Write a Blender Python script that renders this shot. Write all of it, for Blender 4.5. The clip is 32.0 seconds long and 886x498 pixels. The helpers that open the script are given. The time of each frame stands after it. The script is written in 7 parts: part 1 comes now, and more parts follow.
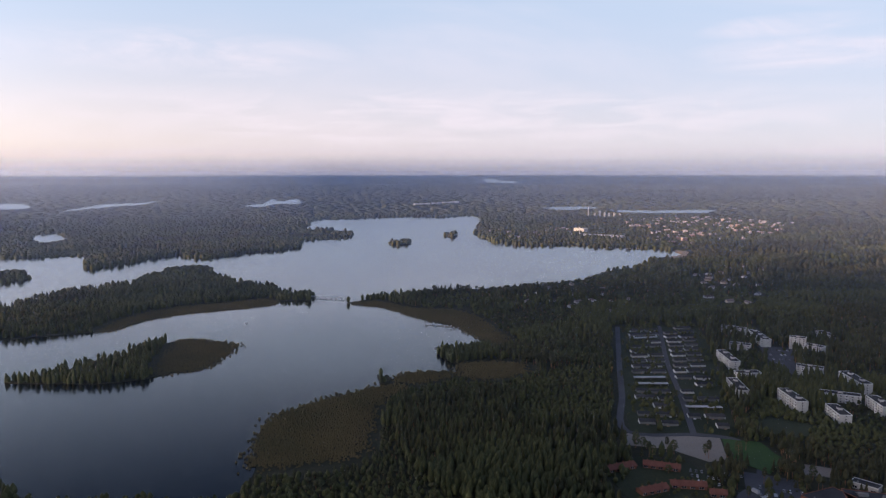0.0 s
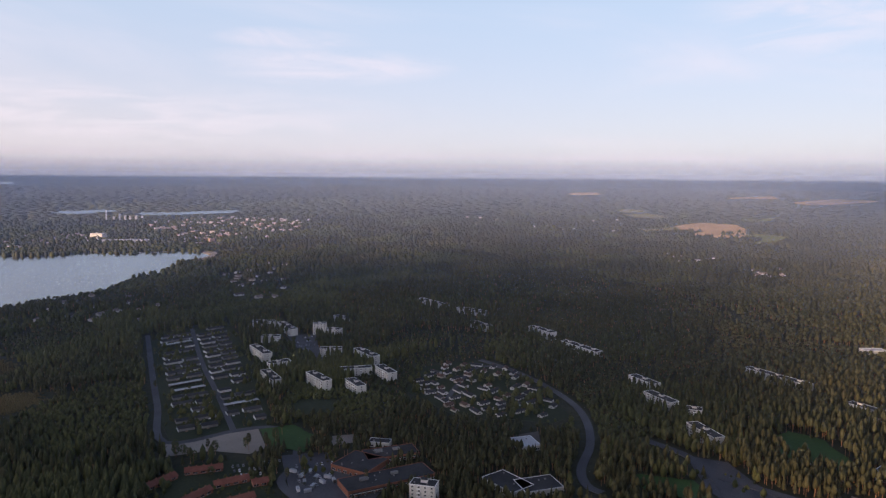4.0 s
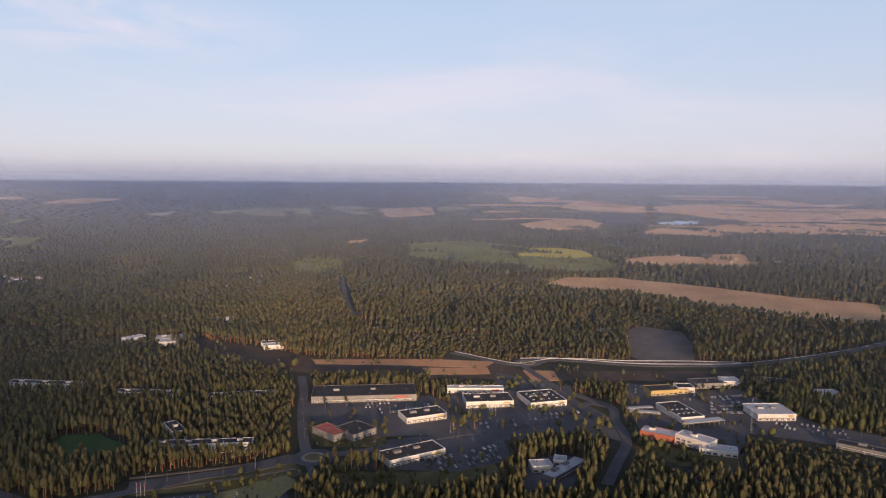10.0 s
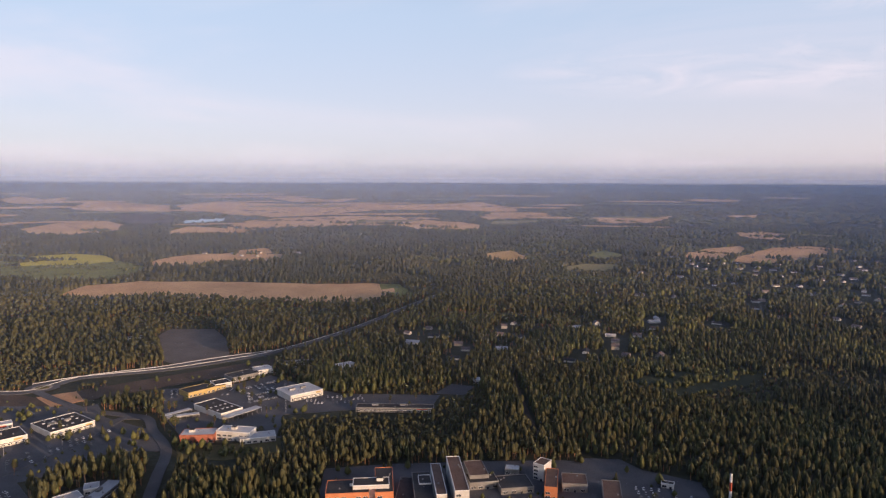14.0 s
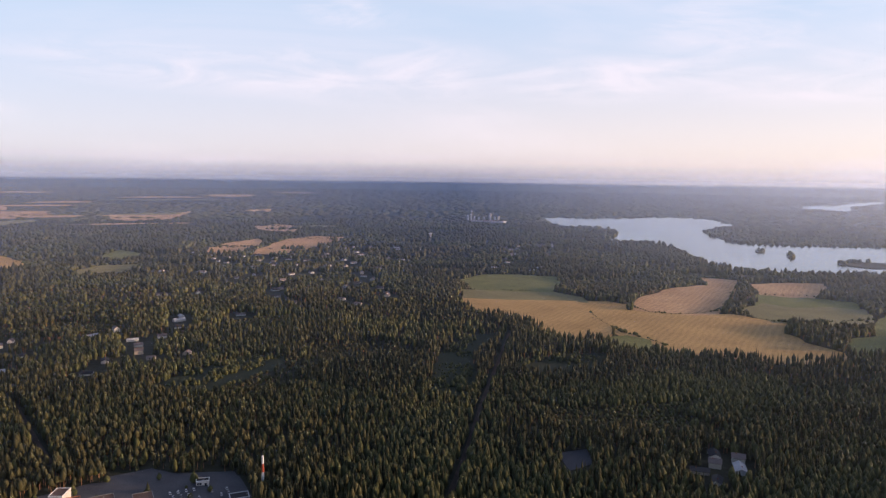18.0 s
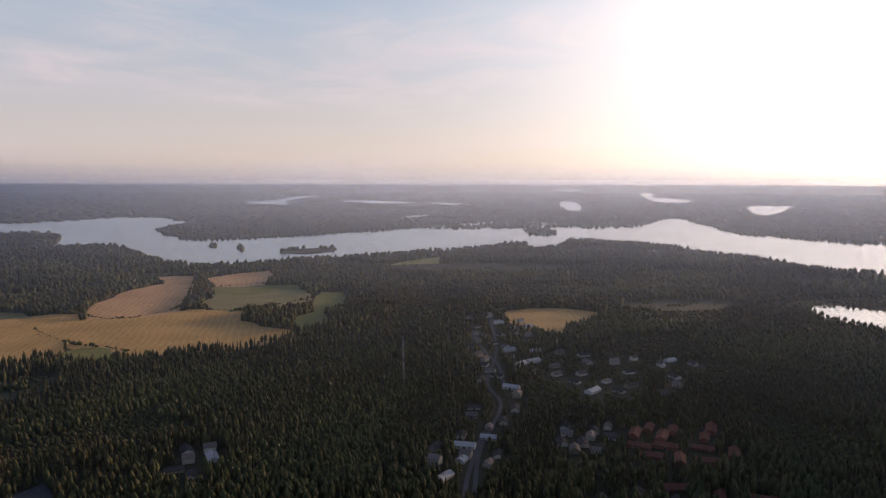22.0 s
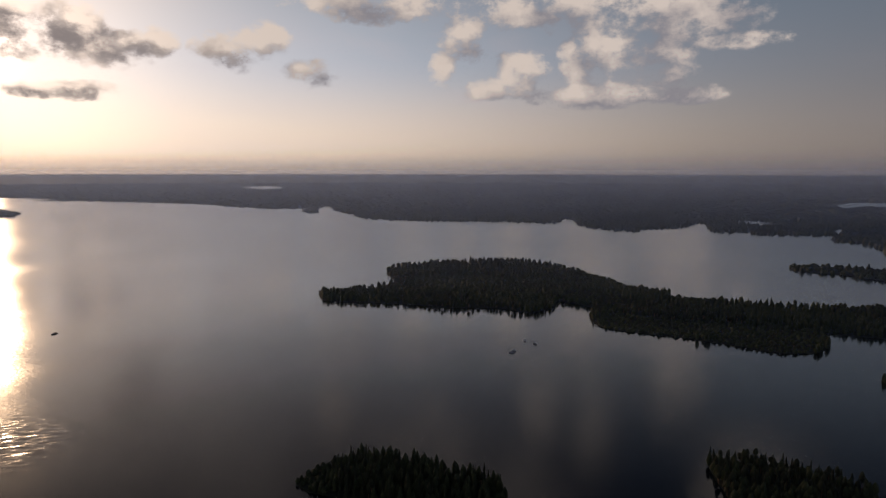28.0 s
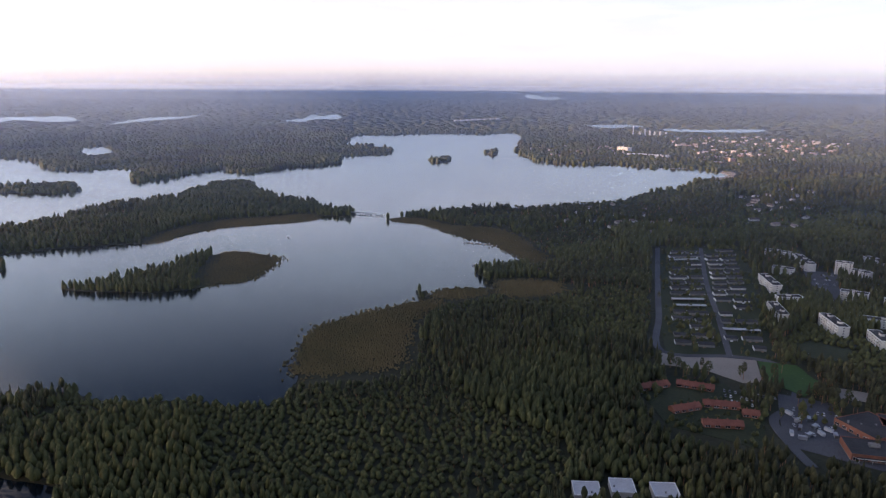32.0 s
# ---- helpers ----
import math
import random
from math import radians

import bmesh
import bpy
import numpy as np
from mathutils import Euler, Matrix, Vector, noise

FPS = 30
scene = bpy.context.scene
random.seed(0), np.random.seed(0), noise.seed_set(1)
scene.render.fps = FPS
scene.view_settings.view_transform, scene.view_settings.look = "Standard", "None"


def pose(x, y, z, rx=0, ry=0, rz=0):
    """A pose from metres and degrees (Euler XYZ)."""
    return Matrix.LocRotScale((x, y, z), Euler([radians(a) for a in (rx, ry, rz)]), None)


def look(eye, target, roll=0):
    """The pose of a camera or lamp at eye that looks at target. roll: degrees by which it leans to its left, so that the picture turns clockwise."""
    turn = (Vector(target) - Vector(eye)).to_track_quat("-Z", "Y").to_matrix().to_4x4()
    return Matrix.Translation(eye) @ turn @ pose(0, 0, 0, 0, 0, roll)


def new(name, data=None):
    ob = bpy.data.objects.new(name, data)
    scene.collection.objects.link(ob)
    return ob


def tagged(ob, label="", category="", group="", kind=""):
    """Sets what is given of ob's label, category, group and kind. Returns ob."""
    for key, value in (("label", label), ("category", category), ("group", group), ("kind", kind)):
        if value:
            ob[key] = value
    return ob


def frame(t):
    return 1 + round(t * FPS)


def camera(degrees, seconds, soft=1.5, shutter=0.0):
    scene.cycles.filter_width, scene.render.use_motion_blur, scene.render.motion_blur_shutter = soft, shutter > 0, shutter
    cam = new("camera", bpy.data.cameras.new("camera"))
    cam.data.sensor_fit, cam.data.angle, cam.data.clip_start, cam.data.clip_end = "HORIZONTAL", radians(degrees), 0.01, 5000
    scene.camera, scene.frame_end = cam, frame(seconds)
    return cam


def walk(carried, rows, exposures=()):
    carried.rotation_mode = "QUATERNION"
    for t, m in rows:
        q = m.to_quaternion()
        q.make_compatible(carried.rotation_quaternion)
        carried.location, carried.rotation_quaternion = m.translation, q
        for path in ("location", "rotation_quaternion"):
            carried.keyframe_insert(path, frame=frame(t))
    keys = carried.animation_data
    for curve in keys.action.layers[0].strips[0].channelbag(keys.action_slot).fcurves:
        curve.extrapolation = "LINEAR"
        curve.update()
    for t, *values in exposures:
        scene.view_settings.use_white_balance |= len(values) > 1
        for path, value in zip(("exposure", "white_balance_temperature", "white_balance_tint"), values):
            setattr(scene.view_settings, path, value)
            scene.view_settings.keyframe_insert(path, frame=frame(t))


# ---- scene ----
cam = camera(64.83, 32.0, soft=1.3)
EYE_Z = 250.0
# seconds, then the camera's pitch, roll and heading in degrees; it turns on the spot
PATH = [
    (0.0, 83.77, 0.03, -0.00),
    (0.5, 83.77, -0.04, -4.70),
    (1.0, 83.78, -0.06, -9.39),
    (1.5, 83.80, -0.11, -14.10),
    (2.0, 83.82, -0.18, -18.79),
    (2.5, 83.86, -0.17, -23.50),
    (3.0, 83.90, -0.22, -28.18),
    (3.5, 83.93, -0.32, -32.85),
    (5.5, 84.07, -0.55, -51.66),
    (6.0, 84.08, -0.59, -56.40),
    (6.5, 84.09, -0.59, -61.12),
    (7.0, 84.13, -0.57, -65.83),
    (7.5, 84.16, -0.56, -70.50),
    (8.0, 84.21, -0.57, -75.19),
    (8.5, 84.24, -0.52, -79.91),
    (9.0, 84.27, -0.49, -84.59),
    (9.5, 84.31, -0.45, -89.32),
    (10.0, 84.33, -0.42, -94.00),
    (10.5, 84.37, -0.38, -98.70),
    (11.0, 84.38, -0.30, -103.42),
    (11.5, 84.37, -0.29, -108.15),
    (12.0, 84.37, -0.25, -112.84),
    (12.5, 84.35, -0.24, -117.54),
    (13.0, 84.38, -0.30, -122.22),
    (13.5, 84.36, -0.22, -126.94),
    (14.0, 84.37, -0.23, -131.60),
    (14.5, 84.39, -0.30, -136.28),
    (16.5, 84.41, -0.48, -155.00),
    (17.0, 84.39, -0.56, -159.84),
    (17.5, 84.36, -0.62, -164.72),
    (18.0, 84.32, -0.75, -169.60),
    (18.5, 84.38, -0.62, -174.59),
    (19.0, 84.42, -0.49, -179.58),
    (19.5, 84.43, -0.51, -184.81),
    (20.0, 84.44, -0.31, -190.10),
    (20.5, 84.45, -0.35, -195.38),
    (21.0, 84.47, -0.29, -200.72),
    (21.5, 84.50, -0.26, -206.53),
    (22.0, 84.49, -0.15, -212.53),
    (22.5, 84.50, -0.14, -218.64),
    (23.0, 84.49, -0.13, -224.96),
    (23.5, 84.46, -0.03, -231.32),
    (24.0, 84.40, -0.04, -237.73),
    (24.5, 84.37, -0.04, -244.12),
    (26.5, 84.18, -0.02, -271.96),
    (27.0, 84.02, 0.00, -279.38),
    (27.5, 83.86, 0.04, -286.76),
    (28.0, 83.69, -0.05, -294.26),
    (28.5, 82.79, -0.03, -301.98),
    (29.0, 81.78, 0.02, -309.67),
    (29.5, 80.80, -0.20, -317.44),
    (30.0, 79.82, -0.25, -325.23),
    (30.5, 78.95, -0.22, -332.67),
    (31.0, 78.00, -0.30, -340.67),
    (31.5, 77.28, -0.28, -348.69),
    (32.0, 77.01, -0.38, -356.68),
]
EXPOSURES = [(0.0,1.1,6400,16),(6.0,1.0,6400,16),(9.0,0.9,6400,16),(13.0,0.95,6400,16),(17.0,1.2,6400,16),(19.0,1.12,6500,16),(21.0,0.85,6700,15),(23.0,0.33,6800,14),(24.5,-0.35,6600,14),(26.5,-1.3,6600,14),(28.0,-1.1,6500,14),(29.0,-0.25,6400,14),(30.0,0.42,6500,15),(31.0,1.0,6400,16),(32.0,1.5,6400,16)]
walk(cam, [(t, pose(0, 0, EYE_Z, rx, ry, rz)) for t, rx, ry, rz in PATH], EXPOSURES)

# ---- sky and sun ----
SUN_AZIMUTH, SUN_HEIGHT = 99.0, 8.5
SUN_DIR = Vector((-math.sin(radians(SUN_AZIMUTH)) * math.cos(radians(SUN_HEIGHT)),
                  math.cos(radians(SUN_AZIMUTH)) * math.cos(radians(SUN_HEIGHT)), math.sin(radians(SUN_HEIGHT))))
# cumulus heads and thin streaks: heading, height, half width, half height in degrees
CUMULUS = [(108.9, 11.0, 2.8, 2.1),
           (105.7, 11.4, 2.6, 1.8),
           (103.3, 9.9, 2.3, 2.3),
           (101.8, 8.3, 1.6, 1.0),
           (96.8, 10.4, 2.1, 1.5),
           (93.4, 9.8, 2.8, 1.8),
           (90.3, 9.1, 2.8, 1.3),
           (87.5, 9.4, 1.2, 1.0),
           (93.7, 5.8, 3.5, 0.6),
           (82.6, 9.1, 2.1, 1.3),
           (79.9, 10.0, 1.9, 1.2),
           (76.3, 7.8, 1.8, 1.0),
           (96.4, 8.3, 1.4, 0.7),
           (64.1, 10.5, 1.9, 1.5),
           (65.6, 7.9, 1.0, 1.5),
           (61.8, 6.6, 2.8, 0.9),
           (59.6, 7.7, 1.9, 1.5),
           (54.8, 9.6, 1.4, 2.6),
           (51.5, 9.1, 2.4, 1.6),
           (52.3, 6.1, 6.0, 0.9),
           (48.5, 8.0, 2.4, 1.9),
           (57.9, 12.5, 4.4, 1.4),
           (71.3, 13.0, 6.0, 1.2),
           (47.1, 11.8, 4.4, 2.0),
           (43.6, 9.6, 3.2, 0.6),
           (48.9, 5.9, 3.7, 0.7),
           (74.8, 19.5, 1.6, 2.2), (57.5, 18.8, 1.6, 2.2), (52.5, 20.6, 1.6, 2.4), (46.5, 16.6, 1.8, 1.6), (67.0, 23.0, 4.5, 3.5), (82.0, 25.0, 4.0, 4.5), (60.0, 27.0, 5.0, 3.0), (40.0, 24.0, 4.0, 3.0), (90.0, 18.0, 2.5, 3.0)]
STREAKS = [(80.9, 9.4, 6.5, 2.1),
           (73.1, 9.3, 7.9, 1.4),
           (78.5, 5.0, 5.6, 0.6),
           (-27.8, 8.5, 6.0, 1.0),
           (-25.9, 10.4, 4.2, 0.6),
           (-68.6, 11.0, 9.3, 1.9),
           (-164.1, 8.5, 7.9, 1.9),
           (-164.7, 8.5, 5.6, 1.3),
           (-162.3, 12.9, 2.8, 0.7),
           (-161.8, 12.8, 3.2, 1.0),
           (-158.5, 8.2, 12.1, 1.4),
           (-29.0, 8.5, 6.0, 0.9),
           (145.3, 11.3, 13.9, 1.9),
           (143.4, 8.5, 16.2, 1.9),
           (129.8, 11.6, 5.6, 2.8),
           (-151.1, 8.4, 9.3, 1.4),
           (6.1, 4.1, 19.5, 1.9),
           (-1.8, 4.2, 23.2, 1.9),
           (152.0, 9.0, 3.0, 3.2), (145.0, 12.0, 2.4, 2.6), (160.0, 7.0, 11.0, 1.0), (168.0, 11.5, 6.5, 1.8), (176.0, 8.0, 9.0, 1.3), (66.0, 9.5, 9.0, 1.6), (60.0, 6.0, 8.0, 0.8), (20.0, 9.0, 9.0, 1.2)]

world = bpy.data.worlds.new("evening_sky")
scene.world = world
world.use_nodes = True


def sky_nodes():
    tree = world.node_tree
    n, l = tree.nodes, tree.links
    n.clear()

    def math_node(op, a, b=None, clamp=False):
        m = n.new("ShaderNodeMath")
        m.operation, m.use_clamp = op, clamp
        for k, v in enumerate((a, b)):
            if v is None:
                continue
            if isinstance(v, (int, float)):
                m.inputs[k].default_value = v
            else:
                l.new(v, m.inputs[k])
        return m.outputs[0]

    def ramp(v, lo, hi):
        r = n.new("ShaderNodeMapRange")
        r.interpolation_type = "SMOOTHSTEP"
        l.new(v, r.inputs[0])
        r.inputs[1].default_value, r.inputs[2].default_value = lo, hi
        return r.outputs[0]

    def mix(f, a, b, blend="MIX"):
        m = n.new("ShaderNodeMix")
        m.data_type, m.blend_type = "RGBA", blend
        for sock, v in ((m.inputs[0], f), (m.inputs[6], a), (m.inputs[7], b)):
            if isinstance(v, (int, float)):
                sock.default_value = v
            elif isinstance(v, tuple):
                sock.default_value = (*v, 1)
            else:
                l.new(v, sock)
        return m.outputs[2]

    sky = n.new("ShaderNodeTexSky")
    sky.sky_type, sky.sun_disc = "NISHITA", False
    sky.sun_elevation, sky.sun_rotation = radians(SUN_HEIGHT), radians(-SUN_AZIMUTH)
    sky.altitude, sky.air_density, sky.dust_density, sky.ozone_density = 200, 1.0, 0.5, 2.0
    coord = n.new("ShaderNodeTexCoord")
    dirs = coord.outputs["Generated"]
    sep = n.new("ShaderNodeSeparateXYZ")
    l.new(dirs, sep.inputs[0])
    up = math_node("MAXIMUM", sep.outputs[2], 0.0)
    dot = n.new("ShaderNodeVectorMath")
    dot.operation = "DOT_PRODUCT"
    l.new(dirs, dot.inputs[0])
    dot.inputs[1].default_value = SUN_DIR
    near_sun = math_node("MAXIMUM", dot.outputs["Value"], 0.0)
    glow = math_node("POWER", near_sun, 60.0)
    glare = math_node("POWER", near_sun, 2200.0)
    wide = math_node("POWER", near_sun, 5.0)
    # a flat cloud sheet: the direction projected on a plane overhead
    lift = math_node("ADD", up, 0.10)
    flat = n.new("ShaderNodeCombineXYZ")
    l.new(math_node("DIVIDE", sep.outputs[0], lift), flat.inputs[0])
    l.new(math_node("DIVIDE", sep.outputs[1], lift), flat.inputs[1])

    def noise_tex(vec, scale, detail, rough, dist=0.0):
        t = n.new("ShaderNodeTexNoise")
        l.new(vec, t.inputs["Vector"])
        t.inputs["Scale"].default_value, t.inputs["Detail"].default_value = scale, detail
        t.inputs["Roughness"].default_value, t.inputs["Distortion"].default_value = rough, dist
        return t.outputs["Fac"]

    cirrus = ramp(noise_tex(flat.outputs[0], 0.34, 6.0, 0.55, 0.6), 0.46, 0.72)
    # heading and height of the view, in degrees
    heading = math_node("MULTIPLY", math_node("ARCTAN2", math_node("MULTIPLY", sep.outputs[0], -1.0), sep.outputs[1]), 57.2958)
    height = math_node("MULTIPLY", math_node("ARCSINE", sep.outputs[2]), 57.2958)

    def heads(rows):
        total = None
        # a head near due south is met from both sides of the turn
        rows = rows + [(az - math.copysign(360, az), el, w, h) for az, el, w, h in rows if abs(az) + 1.8 * w > 180]
        for az, el, w, h in rows:
            u = math_node("DIVIDE", math_node("SUBTRACT", heading, az), w)
            v = math_node("DIVIDE", math_node("SUBTRACT", height, el), h)
            r = math_node("SQRT", math_node("ADD", math_node("MULTIPLY", u, u), math_node("MULTIPLY", v, v)))
            one = math_node("SUBTRACT", 1.7, r, True)
            total = one if total is None else math_node("MAXIMUM", total, one)
        return total

    squash = n.new("ShaderNodeMapping")
    squash.inputs["Scale"].default_value = (1.0, 1.0, 1.5)
    l.new(dirs, squash.inputs[0])
    toward = n.new("ShaderNodeMapping")
    toward.inputs["Location"].default_value = (-0.014, -0.006, 0.020)
    l.new(squash.outputs[0], toward.inputs[0])
    puff = noise_tex(squash.outputs[0], 18.0, 9.0, 0.63)
    facing = math_node("SUBTRACT", puff, noise_tex(toward.outputs[0], 16.0, 5.0, 0.5))
    bulk = noise_tex(squash.outputs[0], 18.0, 4.0, 0.55)
    field = heads(CUMULUS)
    gate = ramp(field, 0.04, 0.40)
    lumps = math_node("ADD", math_node("MULTIPLY", field, 0.51), math_node("MULTIPLY", math_node("MULTIPLY", math_node("SUBTRACT", puff, 0.5), 1.9), gate))
    puffs = ramp(lumps, 0.20, 0.60)
    belly = heads([(a, e - 0.75 * h, w, h * 0.7) for a, e, w, h in CUMULUS])
    core = math_node("MULTIPLY", ramp(lumps, 0.30, 0.70), ramp(math_node("ADD", math_node("SUBTRACT", bulk, math_node("MULTIPLY", facing, 2.6)), math_node("MULTIPLY", belly, 0.42)), 0.22, 0.86))
    thinner = math_node("SUBTRACT", field, heads([(a - 1.1, e - 1.2, w, h) for a, e, w, h in CUMULUS]))
    lit = math_node("ADD", math_node("ADD", 0.50, math_node("MULTIPLY", facing, 2.4)), math_node("SUBTRACT", math_node("MULTIPLY", thinner, 0.75), math_node("MULTIPLY", belly, 0.22)), True)
    wisps = math_node("MULTIPLY", heads(STREAKS), ramp(noise_tex(flat.outputs[0], 1.4, 6.0, 0.6, 1.0), 0.3, 0.75))
    cirrus = math_node("MAXIMUM", math_node("MULTIPLY", cirrus, 0.7), wisps)
    low_sky = mix(ramp(dot.outputs["Value"], -0.9, 0.7), (3.55, 3.45, 4.05), (4.7, 3.9, 3.75))
    veil = mix(ramp(up, 0.0, 0.26), low_sky, (2.9, 3.5, 4.3))
    veil = mix(ramp(up, 0.22, 0.44), veil, (0.30, 0.52, 1.10))
    base = mix(0.80, sky.outputs[0], veil)
    base = mix(math_node("MULTIPLY", cirrus, 0.6), base, (4.7, 4.25, 4.45))
    base = mix(math_node("MULTIPLY", wide, 0.14), base, (6.0, 4.6, 3.8))
    bright_side = n.new("ShaderNodeVectorMath")
    bright_side.operation = "DOT_PRODUCT"
    l.new(dirs, bright_side.inputs[0])
    bright_side.inputs[1].default_value = (-math.sin(radians(119)) * 0.98, math.cos(radians(119)) * 0.98, 0.17)
    base = mix(math_node("POWER", math_node("MAXIMUM", bright_side.outputs["Value"], 0.0), 14.0), base, (3.4, 2.9, 2.6), "ADD")
    base = mix(math_node("POWER", near_sun, 11.0), base, (6.0, 4.9, 4.0), "ADD")
    # the thin evening veil north of the sun
    north_side = n.new("ShaderNodeVectorMath")
    north_side.operation = "DOT_PRODUCT"
    l.new(dirs, north_side.inputs[0])
    north_side.inputs[1].default_value = (-math.sin(radians(80)) * 0.996, math.cos(radians(80)) * 0.996, 0.087)
    near_sun_side = math_node("POWER", math_node("MAXIMUM", north_side.outputs["Value"], 0.0), 7.0)
    base = mix(math_node("MULTIPLY", near_sun_side, ramp(up, 0.40, 0.06)), base, mix(ramp(up, 0.04, 0.16), (9.5, 7.7, 5.9), (4.6, 5.8, 7.0)), "ADD")
    base = mix(glow, base, (12.0, 8.8, 6.0), "ADD")
    glow_side = math_node("POWER", near_sun, 14.0)
    mix_value = math_node("ADD", 0.72, math_node("MULTIPLY", glow_side, 0.16))
    edge = math_node("MULTIPLY", math_node("SUBTRACT", puffs, core, True), 0.8)
    base = mix(math_node("MULTIPLY", puffs, 0.94), base, mix(lit, (5.2, 5.0, 5.4), mix(near_sun_side, (13.5, 11.8, 10.4), (14.0, 12.0, 10.2))))
    base = mix(math_node("MULTIPLY", math_node("MULTIPLY", edge, glow), 0.8), base, (20.0, 15.0, 11.0), "ADD")
    base = mix(math_node("MULTIPLY", math_node("MULTIPLY", core, mix_value), glow_side), base, (4.6, 3.9, 3.7))
    base = mix(math_node("MULTIPLY", glare, math_node("SUBTRACT", 1.0, math_node("MULTIPLY", core, 0.8))), base, (55.0, 44.0, 34.0), "ADD")
    back = n.new("ShaderNodeBackground")
    l.new(base, back.inputs[0])
    back.inputs[1].default_value = 0.10
    out = n.new("ShaderNodeOutputWorld")
    l.new(back.outputs[0], out.inputs[0])


sky_nodes()
sun = new("sun", bpy.data.lights.new("sun", "SUN"))
sun.data.energy, sun.data.angle, sun.data.color = 3.5, radians(0.3), (1.0, 0.67, 0.39)
sun.matrix_world = look(SUN_DIR * 3000, (0, 0, 0))

# ---- materials ----


def material(name, low, high, rough=0.85, scale=0.2, fine=3.0, bump=0.3, spec=0.3, metal=0.0, bump_dist=0.3, by_tint=0.0, rnd=0.0, stripes=0.0):
    """Two colours mixed by coarse and fine noise in metres, with fine relief. by_tint: share that each tree's own tint gives."""
    m = bpy.data.materials.new(name)
    m.use_nodes = True
    n, l = m.node_tree.nodes, m.node_tree.links
    bsdf = n["Principled BSDF"]
    geo = n.new("ShaderNodeNewGeometry")
    tc = geo.outputs["Position"]
    a, b = n.new("ShaderNodeTexNoise"), n.new("ShaderNodeTexNoise")
    for tex, s, d in ((a, scale, 4.0), (b, fine, 3.0)):
        l.new(tc, tex.inputs["Vector"])
        tex.inputs["Scale"].default_value, tex.inputs["Detail"].default_value = s, d
    add = n.new("ShaderNodeMath")
    add.operation = "MULTIPLY_ADD"
    l.new(b.outputs["Fac"], add.inputs[0])
    add.inputs[1].default_value = 0.5
    half = n.new("ShaderNodeMath")
    half.operation = "MULTIPLY"
    l.new(a.outputs["Fac"], half.inputs[0])
    half.inputs[1].default_value = 0.5
    l.new(half.outputs[0], add.inputs[2])
    value = add.outputs[0]
    rng = n.new("ShaderNodeMapRange")
    l.new(value, rng.inputs[0])
    rng.inputs[1].default_value, rng.inputs[2].default_value = 0.33, 0.67
    value = rng.outputs[0]
    if stripes:
        # the lines that machines leave in a crop
        turned, band, lines = n.new("ShaderNodeMapping"), n.new("ShaderNodeTexWave"), n.new("ShaderNodeMath")
        turned.inputs["Rotation"].default_value = (0, 0, 0.35)
        l.new(tc, turned.inputs[0])
        l.new(turned.outputs[0], band.inputs["Vector"])
        band.inputs["Scale"].default_value, band.inputs["Distortion"].default_value, band.inputs["Detail Scale"].default_value = 0.028, 7.0, 0.4
        lines.operation = "MULTIPLY_ADD"
        l.new(band.outputs["Fac"], lines.inputs[0])
        lines.inputs[1].default_value = stripes
        l.new(value, lines.inputs[2])
        value = lines.outputs[0]
    if by_tint or rnd:
        src = n.new("ShaderNodeAttribute") if by_tint else n.new("ShaderNodeObjectInfo")
        if by_tint:
            src.attribute_name = "tint"
        mixer = n.new("ShaderNodeMix")
        mixer.inputs[0].default_value = by_tint or rnd
        l.new(value, mixer.inputs[2])
        l.new(src.outputs["Fac"] if by_tint else src.outputs["Random"], mixer.inputs[3])
        value = mixer.outputs[0]
    ramp = n.new("ShaderNodeMix")
    ramp.data_type = "RGBA"
    l.new(value, ramp.inputs[0])
    ramp.inputs[6].default_value, ramp.inputs[7].default_value = (*low, 1), (*high, 1)
    l.new(ramp.outputs[2], bsdf.inputs["Base Color"])
    bsdf.inputs["Roughness"].default_value, bsdf.inputs["Metallic"].default_value = rough, metal
    bsdf.inputs["Specular IOR Level"].default_value = spec
    if bump:
        bp = n.new("ShaderNodeBump")
        bp.inputs["Strength"].default_value, bp.inputs["Distance"].default_value = bump, bump_dist
        l.new(b.outputs["Fac"], bp.inputs["Height"])
        l.new(bp.outputs[0], bsdf.inputs["Normal"])
    return m


M = {}
M["forest_floor"] = material("forest_floor", (0.028, 0.030, 0.015), (0.055, 0.052, 0.027), scale=0.004, fine=0.12, bump=0.5, bump_dist=3.0)
# treetop colour of the far woods, with a mild bluish distance haze mixed in
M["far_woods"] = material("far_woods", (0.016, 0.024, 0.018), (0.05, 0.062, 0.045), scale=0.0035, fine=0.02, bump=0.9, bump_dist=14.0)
M["conifer"] = material("conifer", (0.035, 0.042, 0.019), (0.084, 0.073, 0.027), rough=0.8, scale=0.01, fine=1.3, bump=0.8, bump_dist=0.6, by_tint=0.6)
M["leafy"] = material("leafy", (0.042, 0.053, 0.020), (0.108, 0.104, 0.030), rough=0.75, scale=0.01, fine=1.1, bump=0.9, bump_dist=0.6, by_tint=0.6)
M["bark"] = material("bark", (0.18, 0.095, 0.05), (0.38, 0.20, 0.10), scale=0.6, fine=4.0)
M["stubble"] = material("stubble", (0.36, 0.205, 0.095), (0.64, 0.41, 0.21), scale=0.012, fine=0.25, bump=0.3, stripes=0.30)
M["gold"] = material("gold", (0.30, 0.185, 0.065), (0.54, 0.35, 0.13), scale=0.012, fine=0.25, bump=0.3, stripes=0.30)
M["meadow"] = material("meadow", (0.100, 0.120, 0.032), (0.25, 0.24, 0.075), scale=0.012, fine=0.3, bump=0.3)
